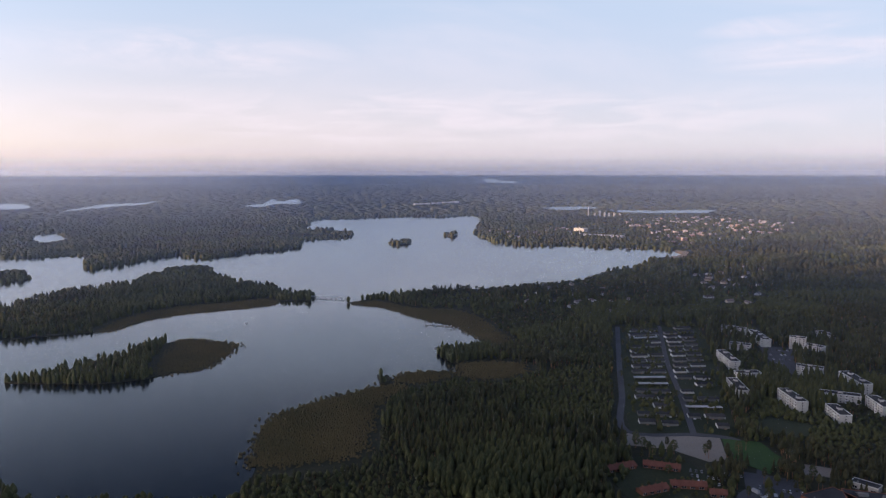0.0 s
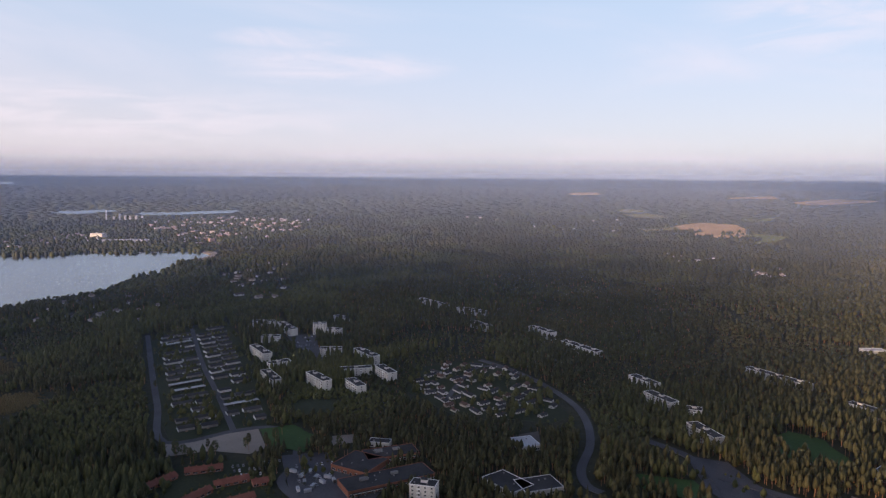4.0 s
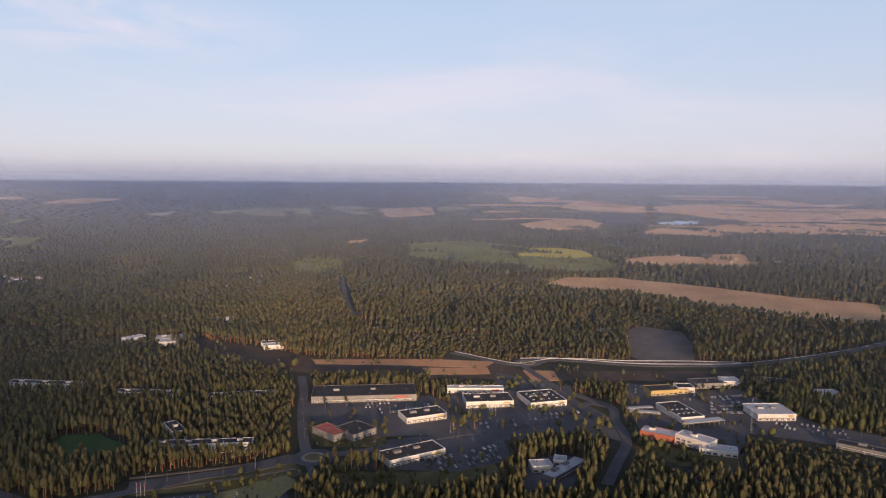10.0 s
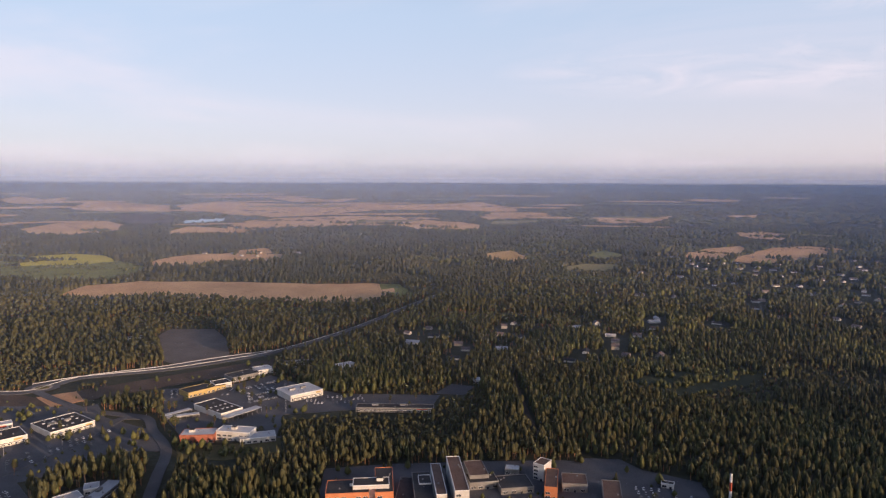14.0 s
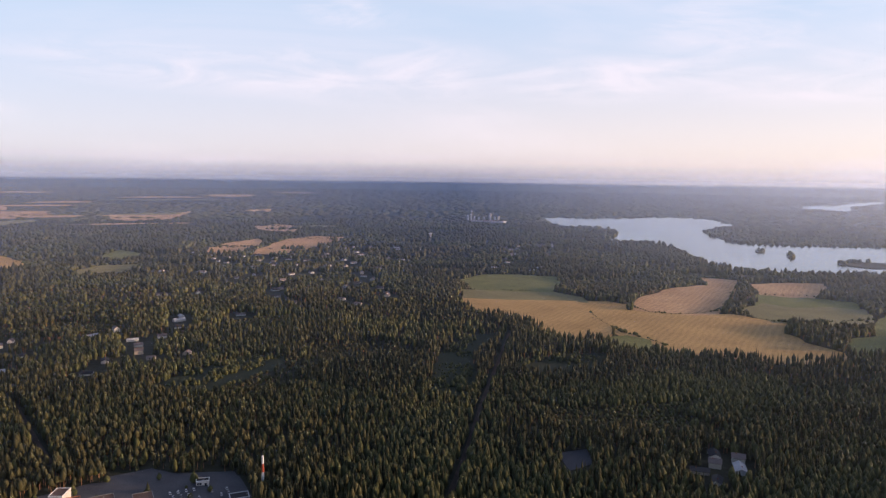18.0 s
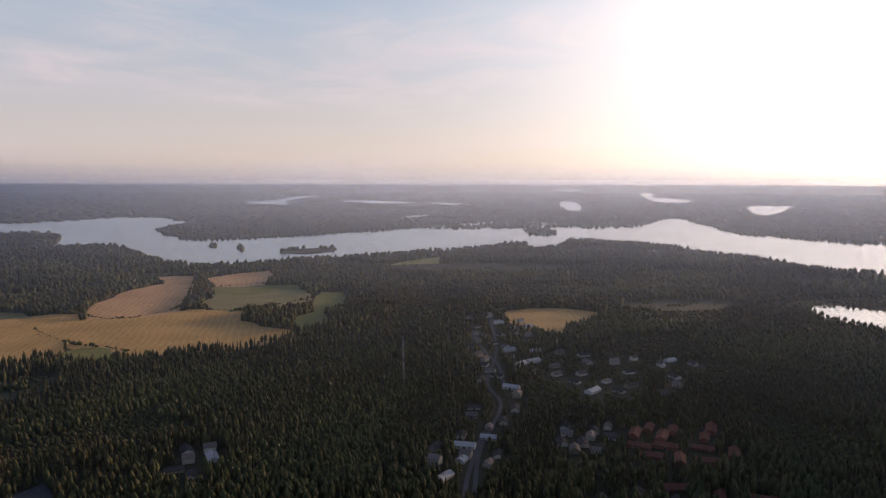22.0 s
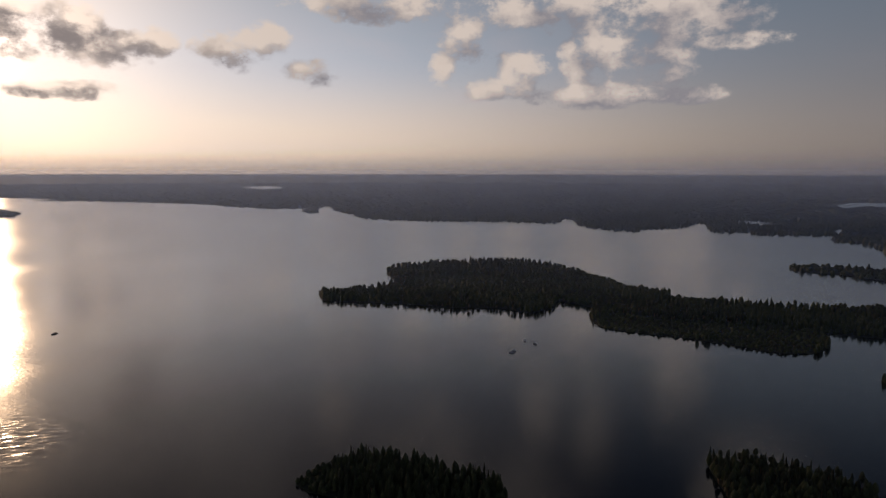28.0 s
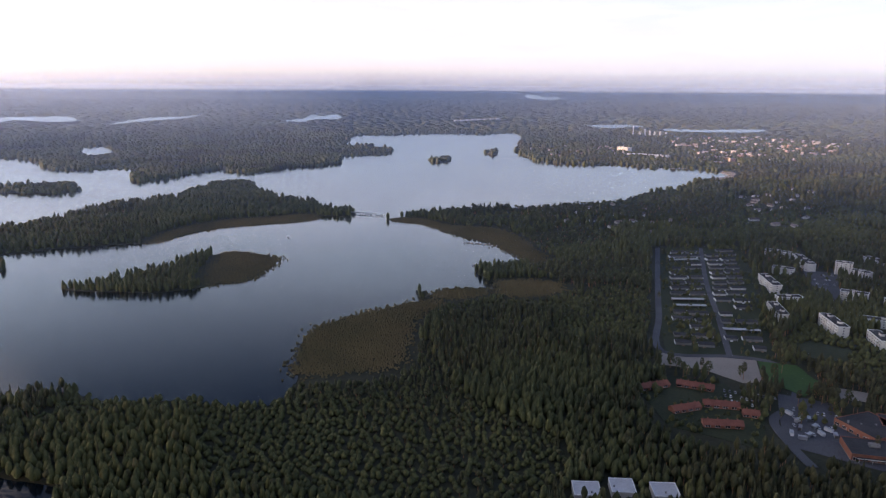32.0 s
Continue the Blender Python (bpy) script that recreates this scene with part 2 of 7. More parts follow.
M["yellow_crop"] = material("yellow_crop", (0.38, 0.33, 0.05), (0.50, 0.44, 0.08), scale=0.012, fine=0.3)
M["olive"] = material("olive", (0.18, 0.16, 0.065), (0.28, 0.25, 0.11), scale=0.012, fine=0.3)
M["lawn"] = material("lawn", (0.040, 0.085, 0.020), (0.065, 0.125, 0.032), scale=0.03, fine=0.5)
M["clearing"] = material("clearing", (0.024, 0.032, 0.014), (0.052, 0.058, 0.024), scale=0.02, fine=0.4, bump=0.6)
# olive grass with the gold of evening sunlight worked into the colour
M["golden_grass"] = material("golden_grass", (0.070, 0.066, 0.024), (0.17, 0.135, 0.055), scale=0.05, fine=0.5, bump=0.5)
M["asphalt"] = material("asphalt", (0.066, 0.066, 0.073), (0.135, 0.132, 0.138), scale=0.03, fine=1.2, bump=0.15)
M["gravel"] = material("gravel", (0.10, 0.085, 0.075), (0.18, 0.155, 0.135), scale=0.03, fine=1.2, bump=0.3)
M["sand"] = material("sand", (0.26, 0.22, 0.185), (0.36, 0.31, 0.26), scale=0.03, fine=1.0, bump=0.2)
# bank colour with the low sun's orange light mixed into it
M["sunlit_earth"] = material("sunlit_earth", (0.42, 0.21, 0.10), (0.58, 0.34, 0.18), scale=0.03, fine=0.5, bump=0.5)
M["dark_earth"] = material("dark_earth", (0.05, 0.036, 0.026), (0.125, 0.085, 0.058), scale=0.03, fine=0.5, bump=0.5)
M["reeds"] = material("reeds", (0.066, 0.062, 0.025), (0.150, 0.112, 0.048), scale=0.03, fine=0.5, bump=0.5, bump_dist=0.4, by_tint=0.6)


def water_material():
    m = bpy.data.materials.new("lake_water")
    m.use_nodes = True
    n, l = m.node_tree.nodes, m.node_tree.links
    bsdf = n["Principled BSDF"]
    bsdf.inputs["Base Color"].default_value = (0.004, 0.007, 0.011, 1)
    bsdf.inputs["Roughness"].default_value, bsdf.inputs["IOR"].default_value = 0.10, 1.333
    geo = n.new("ShaderNodeNewGeometry")
    stretch = n.new("ShaderNodeMapping")
    stretch.inputs["Scale"].default_value = (0.4, 1.0, 1.0)
    l.new(geo.outputs["Position"], stretch.inputs[0])
    wave, calm = n.new("ShaderNodeTexNoise"), n.new("ShaderNodeTexNoise")
    l.new(stretch.outputs[0], wave.inputs["Vector"])
    l.new(geo.outputs["Position"], calm.inputs["Vector"])
    wave.inputs["Scale"].default_value, wave.inputs["Detail"].default_value = 0.5, 2.0
    calm.inputs["Scale"].default_value, calm.inputs["Detail"].default_value = 0.0035, 4.0
    gain = n.new("ShaderNodeMapRange")
    l.new(calm.outputs["Fac"], gain.inputs[0])
    gain.inputs[1].default_value, gain.inputs[2].default_value = 0.38, 0.62
    gain.inputs[3].default_value, gain.inputs[4].default_value = 0.12, 0.18
    # a breeze ruffles one stretch of the western lake
    dist = n.new("ShaderNodeVectorMath")
    dist.operation = "LENGTH"
    shift = n.new("ShaderNodeMapping")
    shift.inputs["Location"].default_value, shift.inputs["Scale"].default_value = (735 / 62, 115 / 62, 0), (1 / 62, 1 / 62, 0)
    l.new(geo.outputs["Position"], shift.inputs[0])
    l.new(shift.outputs[0], dist.inputs[0])
    breeze = n.new("ShaderNodeMapRange")
    l.new(dist.outputs["Value"], breeze.inputs[0])
    breeze.inputs[1].default_value, breeze.inputs[2].default_value = 0.4, 1.5
    breeze.inputs[3].default_value, breeze.inputs[4].default_value = 1.0, 0.0
    swell = n.new("ShaderNodeTexNoise")
    wide = n.new("ShaderNodeMapping")
    wide.inputs["Scale"].default_value = (1.0, 0.3, 1.0)
    l.new(geo.outputs["Position"], wide.inputs[0])
    l.new(wide.outputs[0], swell.inputs["Vector"])
    swell.inputs["Scale"].default_value, swell.inputs["Detail"].default_value = 0.22, 3.0

    def slopes(tex, amounts):
        sub, mul = n.new("ShaderNodeVectorMath"), n.new("ShaderNodeVectorMath")
        sub.operation, mul.operation = "SUBTRACT", "MULTIPLY"
        l.new(tex.outputs["Color"], sub.inputs[0])
        sub.inputs[1].default_value = (0.5, 0.5, 0.5)
        l.new(sub.outputs[0], mul.inputs[0])
        mul.inputs[1].default_value = amounts
        return mul.outputs[0]

    ruffle = n.new("ShaderNodeVectorMath")
    ruffle.operation = "SCALE"
    l.new(slopes(swell, (0.5, 0.4, 0)), ruffle.inputs[0])
    l.new(breeze.outputs[0], ruffle.inputs["Scale"])
    total = slopes(wave, (0.03, 0.10, 0))
    for more in (ruffle.outputs[0], geo.outputs["Normal"]):
        plus = n.new("ShaderNodeVectorMath")
        l.new(total, plus.inputs[0])
        l.new(more, plus.inputs[1])
        total = plus.outputs[0]
    unit = n.new("ShaderNodeVectorMath")
    unit.operation = "NORMALIZE"
    l.new(total, unit.inputs[0])
    # still water: the flatter the view, the more it mirrors
    n.remove(bsdf)
    deep, mirror, mixed = n.new("ShaderNodeBsdfDiffuse"), n.new("ShaderNodeBsdfGlossy"), n.new("ShaderNodeMixShader")
    deep.inputs["Color"].default_value = (0.004, 0.007, 0.011, 1)
    mirror.inputs["Color"].default_value = (0.98, 0.96, 0.93, 1)
    l.new(gain.outputs[0], mirror.inputs["Roughness"])
    l.new(unit.outputs[0], mirror.inputs["Normal"])
    facing, curve, more = n.new("ShaderNodeLayerWeight"), n.new("ShaderNodeMath"), n.new("ShaderNodeMath")
    curve.operation, more.operation, more.use_clamp = "POWER", "MULTIPLY_ADD", True
    l.new(facing.outputs["Facing"], curve.inputs[0])
    curve.inputs[1].default_value, more.inputs[1].default_value, more.inputs[2].default_value = 6.2, 1.8, 0.02
    l.new(curve.outputs[0], more.inputs[0])
    l.new(more.outputs[0], mixed.inputs[0])
    l.new(deep.outputs[0], mixed.inputs[1])
    l.new(mirror.outputs[0], mixed.inputs[2])
    l.new(mixed.outputs[0], n["Material Output"].inputs[0])
    return m


M["water"] = water_material()

# plan of the place: shore lines and plots, metres east and north of the point under the camera
SHORE = {}
SHORE["far_shore_north"] = [(726, 2092), (731, 2221), (664, 2291), (524, 2308), (450, 2402), (351, 2373), (277, 2382), (198, 2465), (139, 2666), (132, 2912), (162, 3244), (198, 3745), (157, 4022), (13, 3900), (-113, 3929), (-269, 3903), (-473, 3775), (-586, 3712), (-683, 3652), (-623, 3267), (-628, 3068), (-532, 3050), (-394, 2951), (-359, 2768), (-372, 2623), (-452, 2591), (-521, 2538), (-487, 2326), (-556, 2231), (-628, 2157), (-677, 2032), (-722, 2013), (-780, 2078), (-813, 2120), (-846, 2027), (-871, 1890), (-904, 1826), (-929, 1800), (-998, 1927), (-1030, 2049), (-1127, 2068), (-1203, 2044), (-1298, 2033)]
SHORE["far_shore_west"] = [(-1544, 2293), (-1731, 2333), (-1866, 2557), (-1965, 2359), (-2090, 2288), (-2246, 2266), (-2500, 2506), (-2602, 2534), (-2435, 2302), (-2396, 2078), (-2385, 1928), (-2678, 1915), (-2894, 2035), (-2921, 2053), (-3085, 2096), (-2901, 1905), (-3081, 1688), (-3315, 1354), (-3642, 1155), (-4006, 1218), (-4209, 1189), (-4840, 1307), (-4795, 1214), (-4776, 879), (-5695, 407), (-6354, -114), (-6731, -719), (-6942, -513), (-7636, -1114), (-8470, -1405), (-8251, -1599), (-6662, -1186), (-5483, -801), (-4728, -578), (-4396, -643), (-4404, -926), (-4290, -1176), (-4022, -1422), (-3879, -1617), (-3837, -1765), (-3490, -1497), (-3172, -1399), (-2994, -1486)]
SHORE["far_shore_south"] = [(-3254, -1384), (-2999, -1467), (-3006, -1884), (-3011, -2059), (-3308, -2419), (-3543, -2720), (-3847, -3024), (-3786, -3145), (-3134, -2769), (-2811, -2757), (-2743, -3102), (-2686, -3436), (-2419, -3443), (-1958, -3179), (-2917, -2763), (-2680, -2751), (-2801, -3172), (-2684, -3421), (-2298, -3268), (-1920, -3236), (-1466, -3115), (-1024, -3026), (-713, -3053), (-659, -3358), (-677, -3790), (-956, -4401), (-910, -4937), (-705, -5161), (-370, -4921), (-78, -4779), (181, -4715)]
SHORE["near_shore_south"] = [(49, -3954), (-199, -3789), (-222, -3377), (-163, -3037), (-244, -2982), (-373, -2914), (-410, -2445), (-466, -2151), (-559, -2088), (-707, -2089), (-840, -2132), (-1255, -2111), (-1617, -2188), (-1754, -2266), (-1489, -2044), (-1709, -2222), (-1809, -2212), (-1711, -2037), (-1918, -2092), (-2085, -2231), (-2208, -1982), (-2130, -1611), (-2091, -1288), (-1995, -1089), (-1990, -1065), (-2025, -950), (-1924, -754), (-1772, -629), (-1632, -601), (-1565, -606), (-1670, -662), (-1494, -610), (-1450, -680), (-1425, -770), (-1352, -767)]
SHORE["near_shore_west"] = [(-1280, -686), (-1263, -592), (-1219, -477), (-1171, -383), (-1072, -313), (-995, -264), (-937, -241), (-799, -224), (-748, -240), (-697, -258), (-655, -263), (-653, -286), (-660, -260), (-650, -288), (-620, -253), (-576, -198), (-544, -156), (-526, -131), (-469, -83), (-393, -14), (-333, 89), (-293, 205), (-253, 342), (-255, 354), (-262, 382), (-286, 388), (-322, 394), (-365, 405), (-415, 433), (-439, 452), (-432, 460), (-419, 484), (-390, 507), (-348, 521), (-298, 508), (-229, 515)]
SHORE["near_shore_north"] = [(-226, 510), (-166, 510), (-159, 571), (-170, 603), (-174, 647), (-171, 698), (-145, 734), (-111, 766), (-74, 797), (-60, 834), (-36, 856), (14, 857), (24, 876), (1, 919), (-5, 961), (40, 978), (73, 1001), (34, 1090), (17, 1131), (-31, 1171), (-75, 1247), (-120, 1292), (-178, 1321), (-203, 1362), (-191, 1336), (-107, 1397), (-16, 1472), (56, 1487), (130, 1510), (235, 1561), (319, 1612), (433, 1768), (505, 1829), (643, 2044)]
ISLAND = {}
ISLAND["bridge_island"] = [(-1433, 360), (-1327, 340), (-1268, 400), (-1198, 489), (-1147, 535), (-1113, 611), (-1056, 638), (-1071, 707), (-1123, 754), (-1041, 773), (-981, 721), (-898, 691), (-832, 725), (-743, 785), (-670, 814), (-650, 874), (-700, 957), (-719, 983), (-632, 1042), (-541, 1085), (-512, 1141), (-479, 1205), (-421, 1247), (-357, 1287), (-316, 1345), (-261, 1356), (-271, 1415), (-309, 1421), (-393, 1514), (-479, 1593), (-565, 1714), (-635, 1858), (-695, 1851), (-711, 1698), (-710, 1507), (-792, 1441), (-815, 1276), (-884, 1096), (-969, 1048), (-1063, 995), (-1186, 983), (-1410, 1028), (-1644, 1008), (-1721, 803), (-1704, 632), (-1610, 576), (-1478, 548), (-1401, 443), (-1411, 366)]
ISLAND["reed_island"] = [(-528, 816), (-493, 809), (-457, 809), (-399, 809), (-358, 832), (-341, 855), (-312, 868), (-301, 903), (-304, 940), (-307, 997), (-353, 1011), (-390, 1019), (-422, 989), (-440, 934), (-467, 890), (-498, 834)]
ISLAND["west_island"] = [(-1263, 1560), (-1211, 1532), (-1136, 1573), (-1042, 1572), (-975, 1609), (-1033, 1717), (-1097, 1778), (-1206, 1700), (-1289, 1620)]
ISLAND["islet_a"] = [(-198, 2495), (-176, 2419), (-121, 2426), (-124, 2567), (-154, 2535), (-187, 2487)]
ISLAND["islet_b"] = [(8, 2792), (28, 2675), (54, 2701), (56, 2928), (24, 2801)]
ISLAND["near_islet"] = [(-390, 263), (-519, 119), (-560, 145), (-564, 176), (-537, 208), (-511, 228), (-478, 254), (-448, 254), (-429, 245), (-382, 195)]
ISLAND["round_islet"] = [(-1505, -474), (-1466, -448), (-1488, -437), (-1576, -462), (-1508, -457), (-1461, -458)]
ISLAND["oval_islet"] = [(-3214, -1034), (-3030, -943), (-3087, -902), (-3295, -952), (-3259, -986), (-3164, -1004)]
ISLAND["far_islet"] = [(-4423, 1009), (-4222, 1008), (-4262, 1068), (-4723, 1188), (-4609, 1090)]
ISLAND["south_islet_a"] = [(-674, -2737), (-673, -2658), (-704, -2727), (-726, -2832)]
ISLAND["south_islet_b"] = [(-737, -2563), (-729, -2495), (-756, -2557), (-786, -2675)]
ISLAND["south_reef"] = [(-832, -2351), (-893, -2269), (-1011, -2315), (-1056, -2414), (-954, -2423), (-883, -2446)]
ISLAND["south_islet_c"] = [(-2230, -2731), (-2151, -2579), (-2160, -2478), (-2272, -2541), (-2388, -2703), (-2405, -2865), (-2306, -2809)]
ISLAND["jetty_islet"] = [(-82, 844), (-75, 837), (-67, 843), (-65, 812), (-74, 811)]
LAKE = {}
LAKE["lake_a"] = [(-3565, 4877), (-3669, 5290), (-3476, 5477), (-3259, 5425), (-2856, 4804), (-2970, 4676), (-3320, 4853), (-3189, 4432)]
LAKE["lake_b"] = [(-2454, 4492), (-2554, 4996), (-2658, 5503), (-2484, 5681), (-2476, 6078), (-2308, 5388), (-2393, 5047), (-2392, 4593)]
LAKE["lake_c"] = [(-1524, 5222), (-1432, 5559), (-1597, 6520), (-1417, 6033), (-1324, 6467), (-1129, 5446), (-1300, 5495), (-1293, 5016)]
LAKE["lake_d"] = [(1370, 23756), (1778, 24023), (1529, 18735), (1967, 18979), (1547, 15447), (1054, 16677)]
LAKE["lake_e"] = [(713, 4915), (997, 5069), (1068, 4817), (777, 4608)]
LAKE["lake_f"] = [(1132, 4592), (1338, 4537), (1751, 4599), (1644, 4314), (1256, 4255), (1107, 4365)]
LAKE["lake_g"] = [(-2557, 2757), (-2564, 2902), (-2364, 2809), (-2342, 2679)]
LAKE["lake_h"] = [(-1619, 2745), (-1542, 2796), (-1422, 2623), (-1445, 2486)]
LAKE["lake_i"] = [(-2038, 2760), (-1986, 2774), (-1864, 2563)]
LAKE["lake_l"] = [(-2900, -8449), (-3684, -9960), (-4337, -10566), (-3471, -9051), (-3016, -8309), (-2522, -6954), (-2425, -7072), (-2279, -7458), (-2581, -8279)]
LAKE["lake_m"] = [(-3586, -7919), (-3861, -7901), (-4060, -7047), (-3870, -6719), (-3493, -6916)]
LAKE["lake_n"] = [(-4176, -6906), (-4342, -6420), (-3980, -6077)]
LAKE["lake_o"] = [(-2446, -4345), (-2644, -4449), (-2651, -4321), (-2370, -4122)]
LAKE["lake_p"] = [(-5728, -6331), (-5819, -6222), (-4441, -4622), (-4115, -4436), (-4703, -5200)]
LAKE["lake_q"] = [(-10668, -9515), (-10817, -9340), (-8489, -7305), (-7696, -6050), (-6811, -5398), (-6977, -6005)]
LAKE["lake_r"] = [(-6374, -4249), (-6770, -4073), (-5992, -3637), (-4819, -3058), (-5123, -3396)]
LAKE["lake_t"] = [(-7890, -2416), (-9962, -2864), (-9761, -2662), (-8030, -2247), (-7056, -2106)]
LAKE["lake_u"] = [(-13193, -14901), (-13689, -14330), (-11351, -12228)]
LAKE["lake_w"] = [(-13613, -4174), (-12993, -3312), (-11593, -2996)]
LAKE["lake_x"] = [(-12109, -2380), (-13263, -2281), (-10465, -1817)]
LAKE["pond_a"] = [(-1998, -1771), (-2054, -1739), (-1928, -1647)]
LAKE["pond_b"] = [(-1883, -1543), (-1899, -1492), (-1820, -1443)]
LAKE["lake_v"] = [(3932, -1509), (4207, -1702), (4231, -1875), (3978, -1805), (3855, -1608)]
LAKE["lake_s"] = [(-10722, 1566), (-9627, 1703), (-10160, 2039), (-11324, 2093)]
# lines of bushes and ditches between the southern fields
HEDGES = [[(-123, -1449), (-158, -1384), (-219, -1375), (-292, -1431)], [(-41, -1347), (-62, -1269), (-87, -1190), (-130, -1138), (-153, -1093)], [(-332, -1453), (-356, -1364), (-393, -1336)], [(-415, -1842), (-357, -1625), (-294, -1431)], [(241, -1571), (144, -1577), (28, -1584), (-11, -1595)], [(-405, -1663), (-527, -1661), (-591, -1614)], [(271, -1732), (241, -1640), (223, -1589)], [(-393, -1336), (-455, -1357), (-560, -1400)]]
FIELD = {}
FIELD["stubble_big"] = [(1667, -371), (1771, -449), (1752, -571), (1620, -728), (1446, -877), (1366, -987), (1302, -1006), (1218, -926), (1221, -852), (1271, -771), (1376, -681), (1514, -551), (1577, -431)]
FIELD["green_k"] = [(1348, -994), (1312, -1023), (1170, -959), (1190, -912)]
FIELD["stubble_b"] = [(2132, -716), (2244, -821), (2270, -924), (2209, -1055), (2086, -1148), (2023, -1063), (2055, -925), (2074, -809)]
FIELD["stubble_c"] = [(2307, -1086), (2321, -1197), (2232, -1177), (2249, -1064)]
FIELD["yellow_a"] = [(2393, -415), (2539, -486), (2534, -619), (2421, -673), (2288, -670), (2241, -535), (2315, -457)]
FIELD["green_a"] = [(2649, -25), (2836, -216), (2755, -369), (2596, -490), (2409, -412), (2352, -300), (2408, -220), (2524, -81)]
FIELD["meadow_b"] = [(2494, -52), (2355, -216), (2281, -404), (2203, -540), (2233, -665), (2126, -678), (2021, -537), (2106, -446), (2080, -296), (2149, -150), (2250, -57)]
FIELD["meadow_c"] = [(2121, 305), (2203, 254), (2171, 163), (1953, 143), (1902, 219), (1934, 270)]
FIELD["stubble_d"] = [(2772, 215), (2891, 111), (2816, 99), (2741, 165)]
FIELD["olive_a"] = [(5169, 1337), (5981, 1092), (5829, 682), (4915, 555), (4709, 819), (4944, 1026)]
FIELD["olive_b"] = [(6240, 606), (6432, 247), (4879, 129), (5051, 271)]
FIELD["stubble_e"] = [(5773, 141), (6233, -325), (5082, -304), (4636, 33)]
FIELD["olive_c"] = [(6262, -382), (6718, -787), (5969, -667), (5524, -350)]
FIELD["stubble_f"] = [(3891, -706), (4262, -946), (4316, -1187), (3974, -1210), (3586, -1059), (3504, -851), (3563, -745)]
FIELD["olive_d"] = [(4312, 3412), (4251, 3155), (3729, 2589), (3568, 2650), (3828, 2988)]
FIELD["stubble_g"] = [(3023, 2084), (3393, 2126), (3424, 1937), (3131, 1725), (2993, 1754), (2980, 1883)]
FIELD["stubble_h"] = [(2758, 1772), (2910, 1764), (2991, 1663), (2818, 1539), (2744, 1636)]
FIELD["green_b"] = [(2838, 1578), (2957, 1556), (2904, 1415), (2640, 1338), (2615, 1402)]
FIELD["olive_e2"] = [(2743, 2075), (3023, 2084), (2982, 1978), (2736, 2004)]
FIELD["green_c"] = [(3899, 2225), (4234, 2144), (3855, 2028)]
FIELD["stubble_i"] = [(7280, 6620), (7971, 6700), (7329, 6111), (6928, 6220)]
FIELD["stubble_j"] = [(7605, 4449), (8598, 4433), (7918, 4006)]
FIELD["stubble_k"] = [(6858, 3305), (8245, 3543), (8033, 3006), (6868, 2951), (6587, 3080)]
FIELD["olive_f"] = [(4809, 1669), (5148, 1579), (4795, 1513)]
FIELD["stubble_l"] = [(3304, -1200), (3591, -1407), (3386, -1529), (3655, -1700), (3944, -1945), (3996, -2183), (3995, -2519), (3918, -2739), (3529, -3014), (2745, -2706), (2553, -2517), (2813, -2325), (3126, -2377), (3262, -2203), (3294, -2004), (3362, -1769), (3151, -1509), (3198, -1333)]
FIELD["plough_a"] = [(4983, -1456), (5165, -1740), (4666, -1754), (3920, -1441), (4052, -1271)]
FIELD["stubble_m"] = [(4078, -858), (4331, -996), (4345, -1238), (4049, -1196), (3726, -1033), (3586, -846), (3793, -821)]
FIELD["stubble_n"] = [(6408, -1543), (7965, -2109), (7253, -2230), (6430, -2369), (5330, -1962), (5478, -1763), (5823, -1620)]
FIELD["stubble_o"] = [(6395, -2417), (6851, -2805), (7182, -3252), (6504, -3303), (5972, -3510), (6194, -4044), (5346, -4135), (5293, -4747), (4357, -3972), (4728, -3657), (4601, -3109), (4300, -2617), (4285, -2257), (4631, -2178), (5131, -2231), (5442, -2136)]
FIELD["stubble_p"] = [(5293, -4747), (5471, -5407), (4028, -4421), (3748, -4094), (4059, -4013), (4442, -4049)]
FIELD["stubble_q"] = [(3374, -3335), (3728, -3806), (3376, -3984), (3127, -3781), (3112, -3336), (3203, -3218)]
FIELD["olive_g"] = [(2914, -2905), (2979, -3298), (2810, -3317), (2748, -2945)]
FIELD["stubble_r"] = [(8103, -4273), (8435, -4785), (7097, -4476), (7478, -5230), (6666, -4353), (6947, -3940)]
FIELD["stubble_s"] = [(9106, -1481), (10307, -1864), (8843, -1873), (9697, -2308), (8321, -1924), (7736, -1539), (8030, -1401)]
FIELD["stubble_t"] = [(2793, -3752), (2761, -4022), (2524, -3994), (2602, -4474), (2340, -3829), (2351, -3541), (2535, -3576)]
FIELD["stubble_u"] = [(2365, -4786), (2263, -5049), (2136, -4724)]
FIELD["stubble_v"] = [(1567, -3264), (1514, -3448), (1335, -3337), (1287, -3101), (1422, -3126)]
FIELD["stubble_w"] = [(1227, -2192), (1263, -2458), (1238, -2629), (1172, -2536), (1118, -2295), (1136, -2138)]
FIELD["stubble_x"] = [(1049, -2192), (1090, -2446), (1124, -2663), (1060, -2811), (935, -2793), (933, -2578), (937, -2353), (966, -2170)]
FIELD["gold_d"] = [(1671, -1681), (1695, -1833), (1512, -1709), (1505, -1615), (1585, -1620)]
FIELD["green_j"] = [(1426, -1921), (1481, -2094), (1350, -2013), (1336, -1921)]
FIELD["olive_h"] = [(1262, -1593), (1270, -1711), (1188, -1766), (1180, -1671)]
FIELD["green_d"] = [(268, -1713), (225, -1820), (138, -1848), (29, -1833), (23, -1710), (34, -1600), (119, -1587), (185, -1599), (245, -1648)]
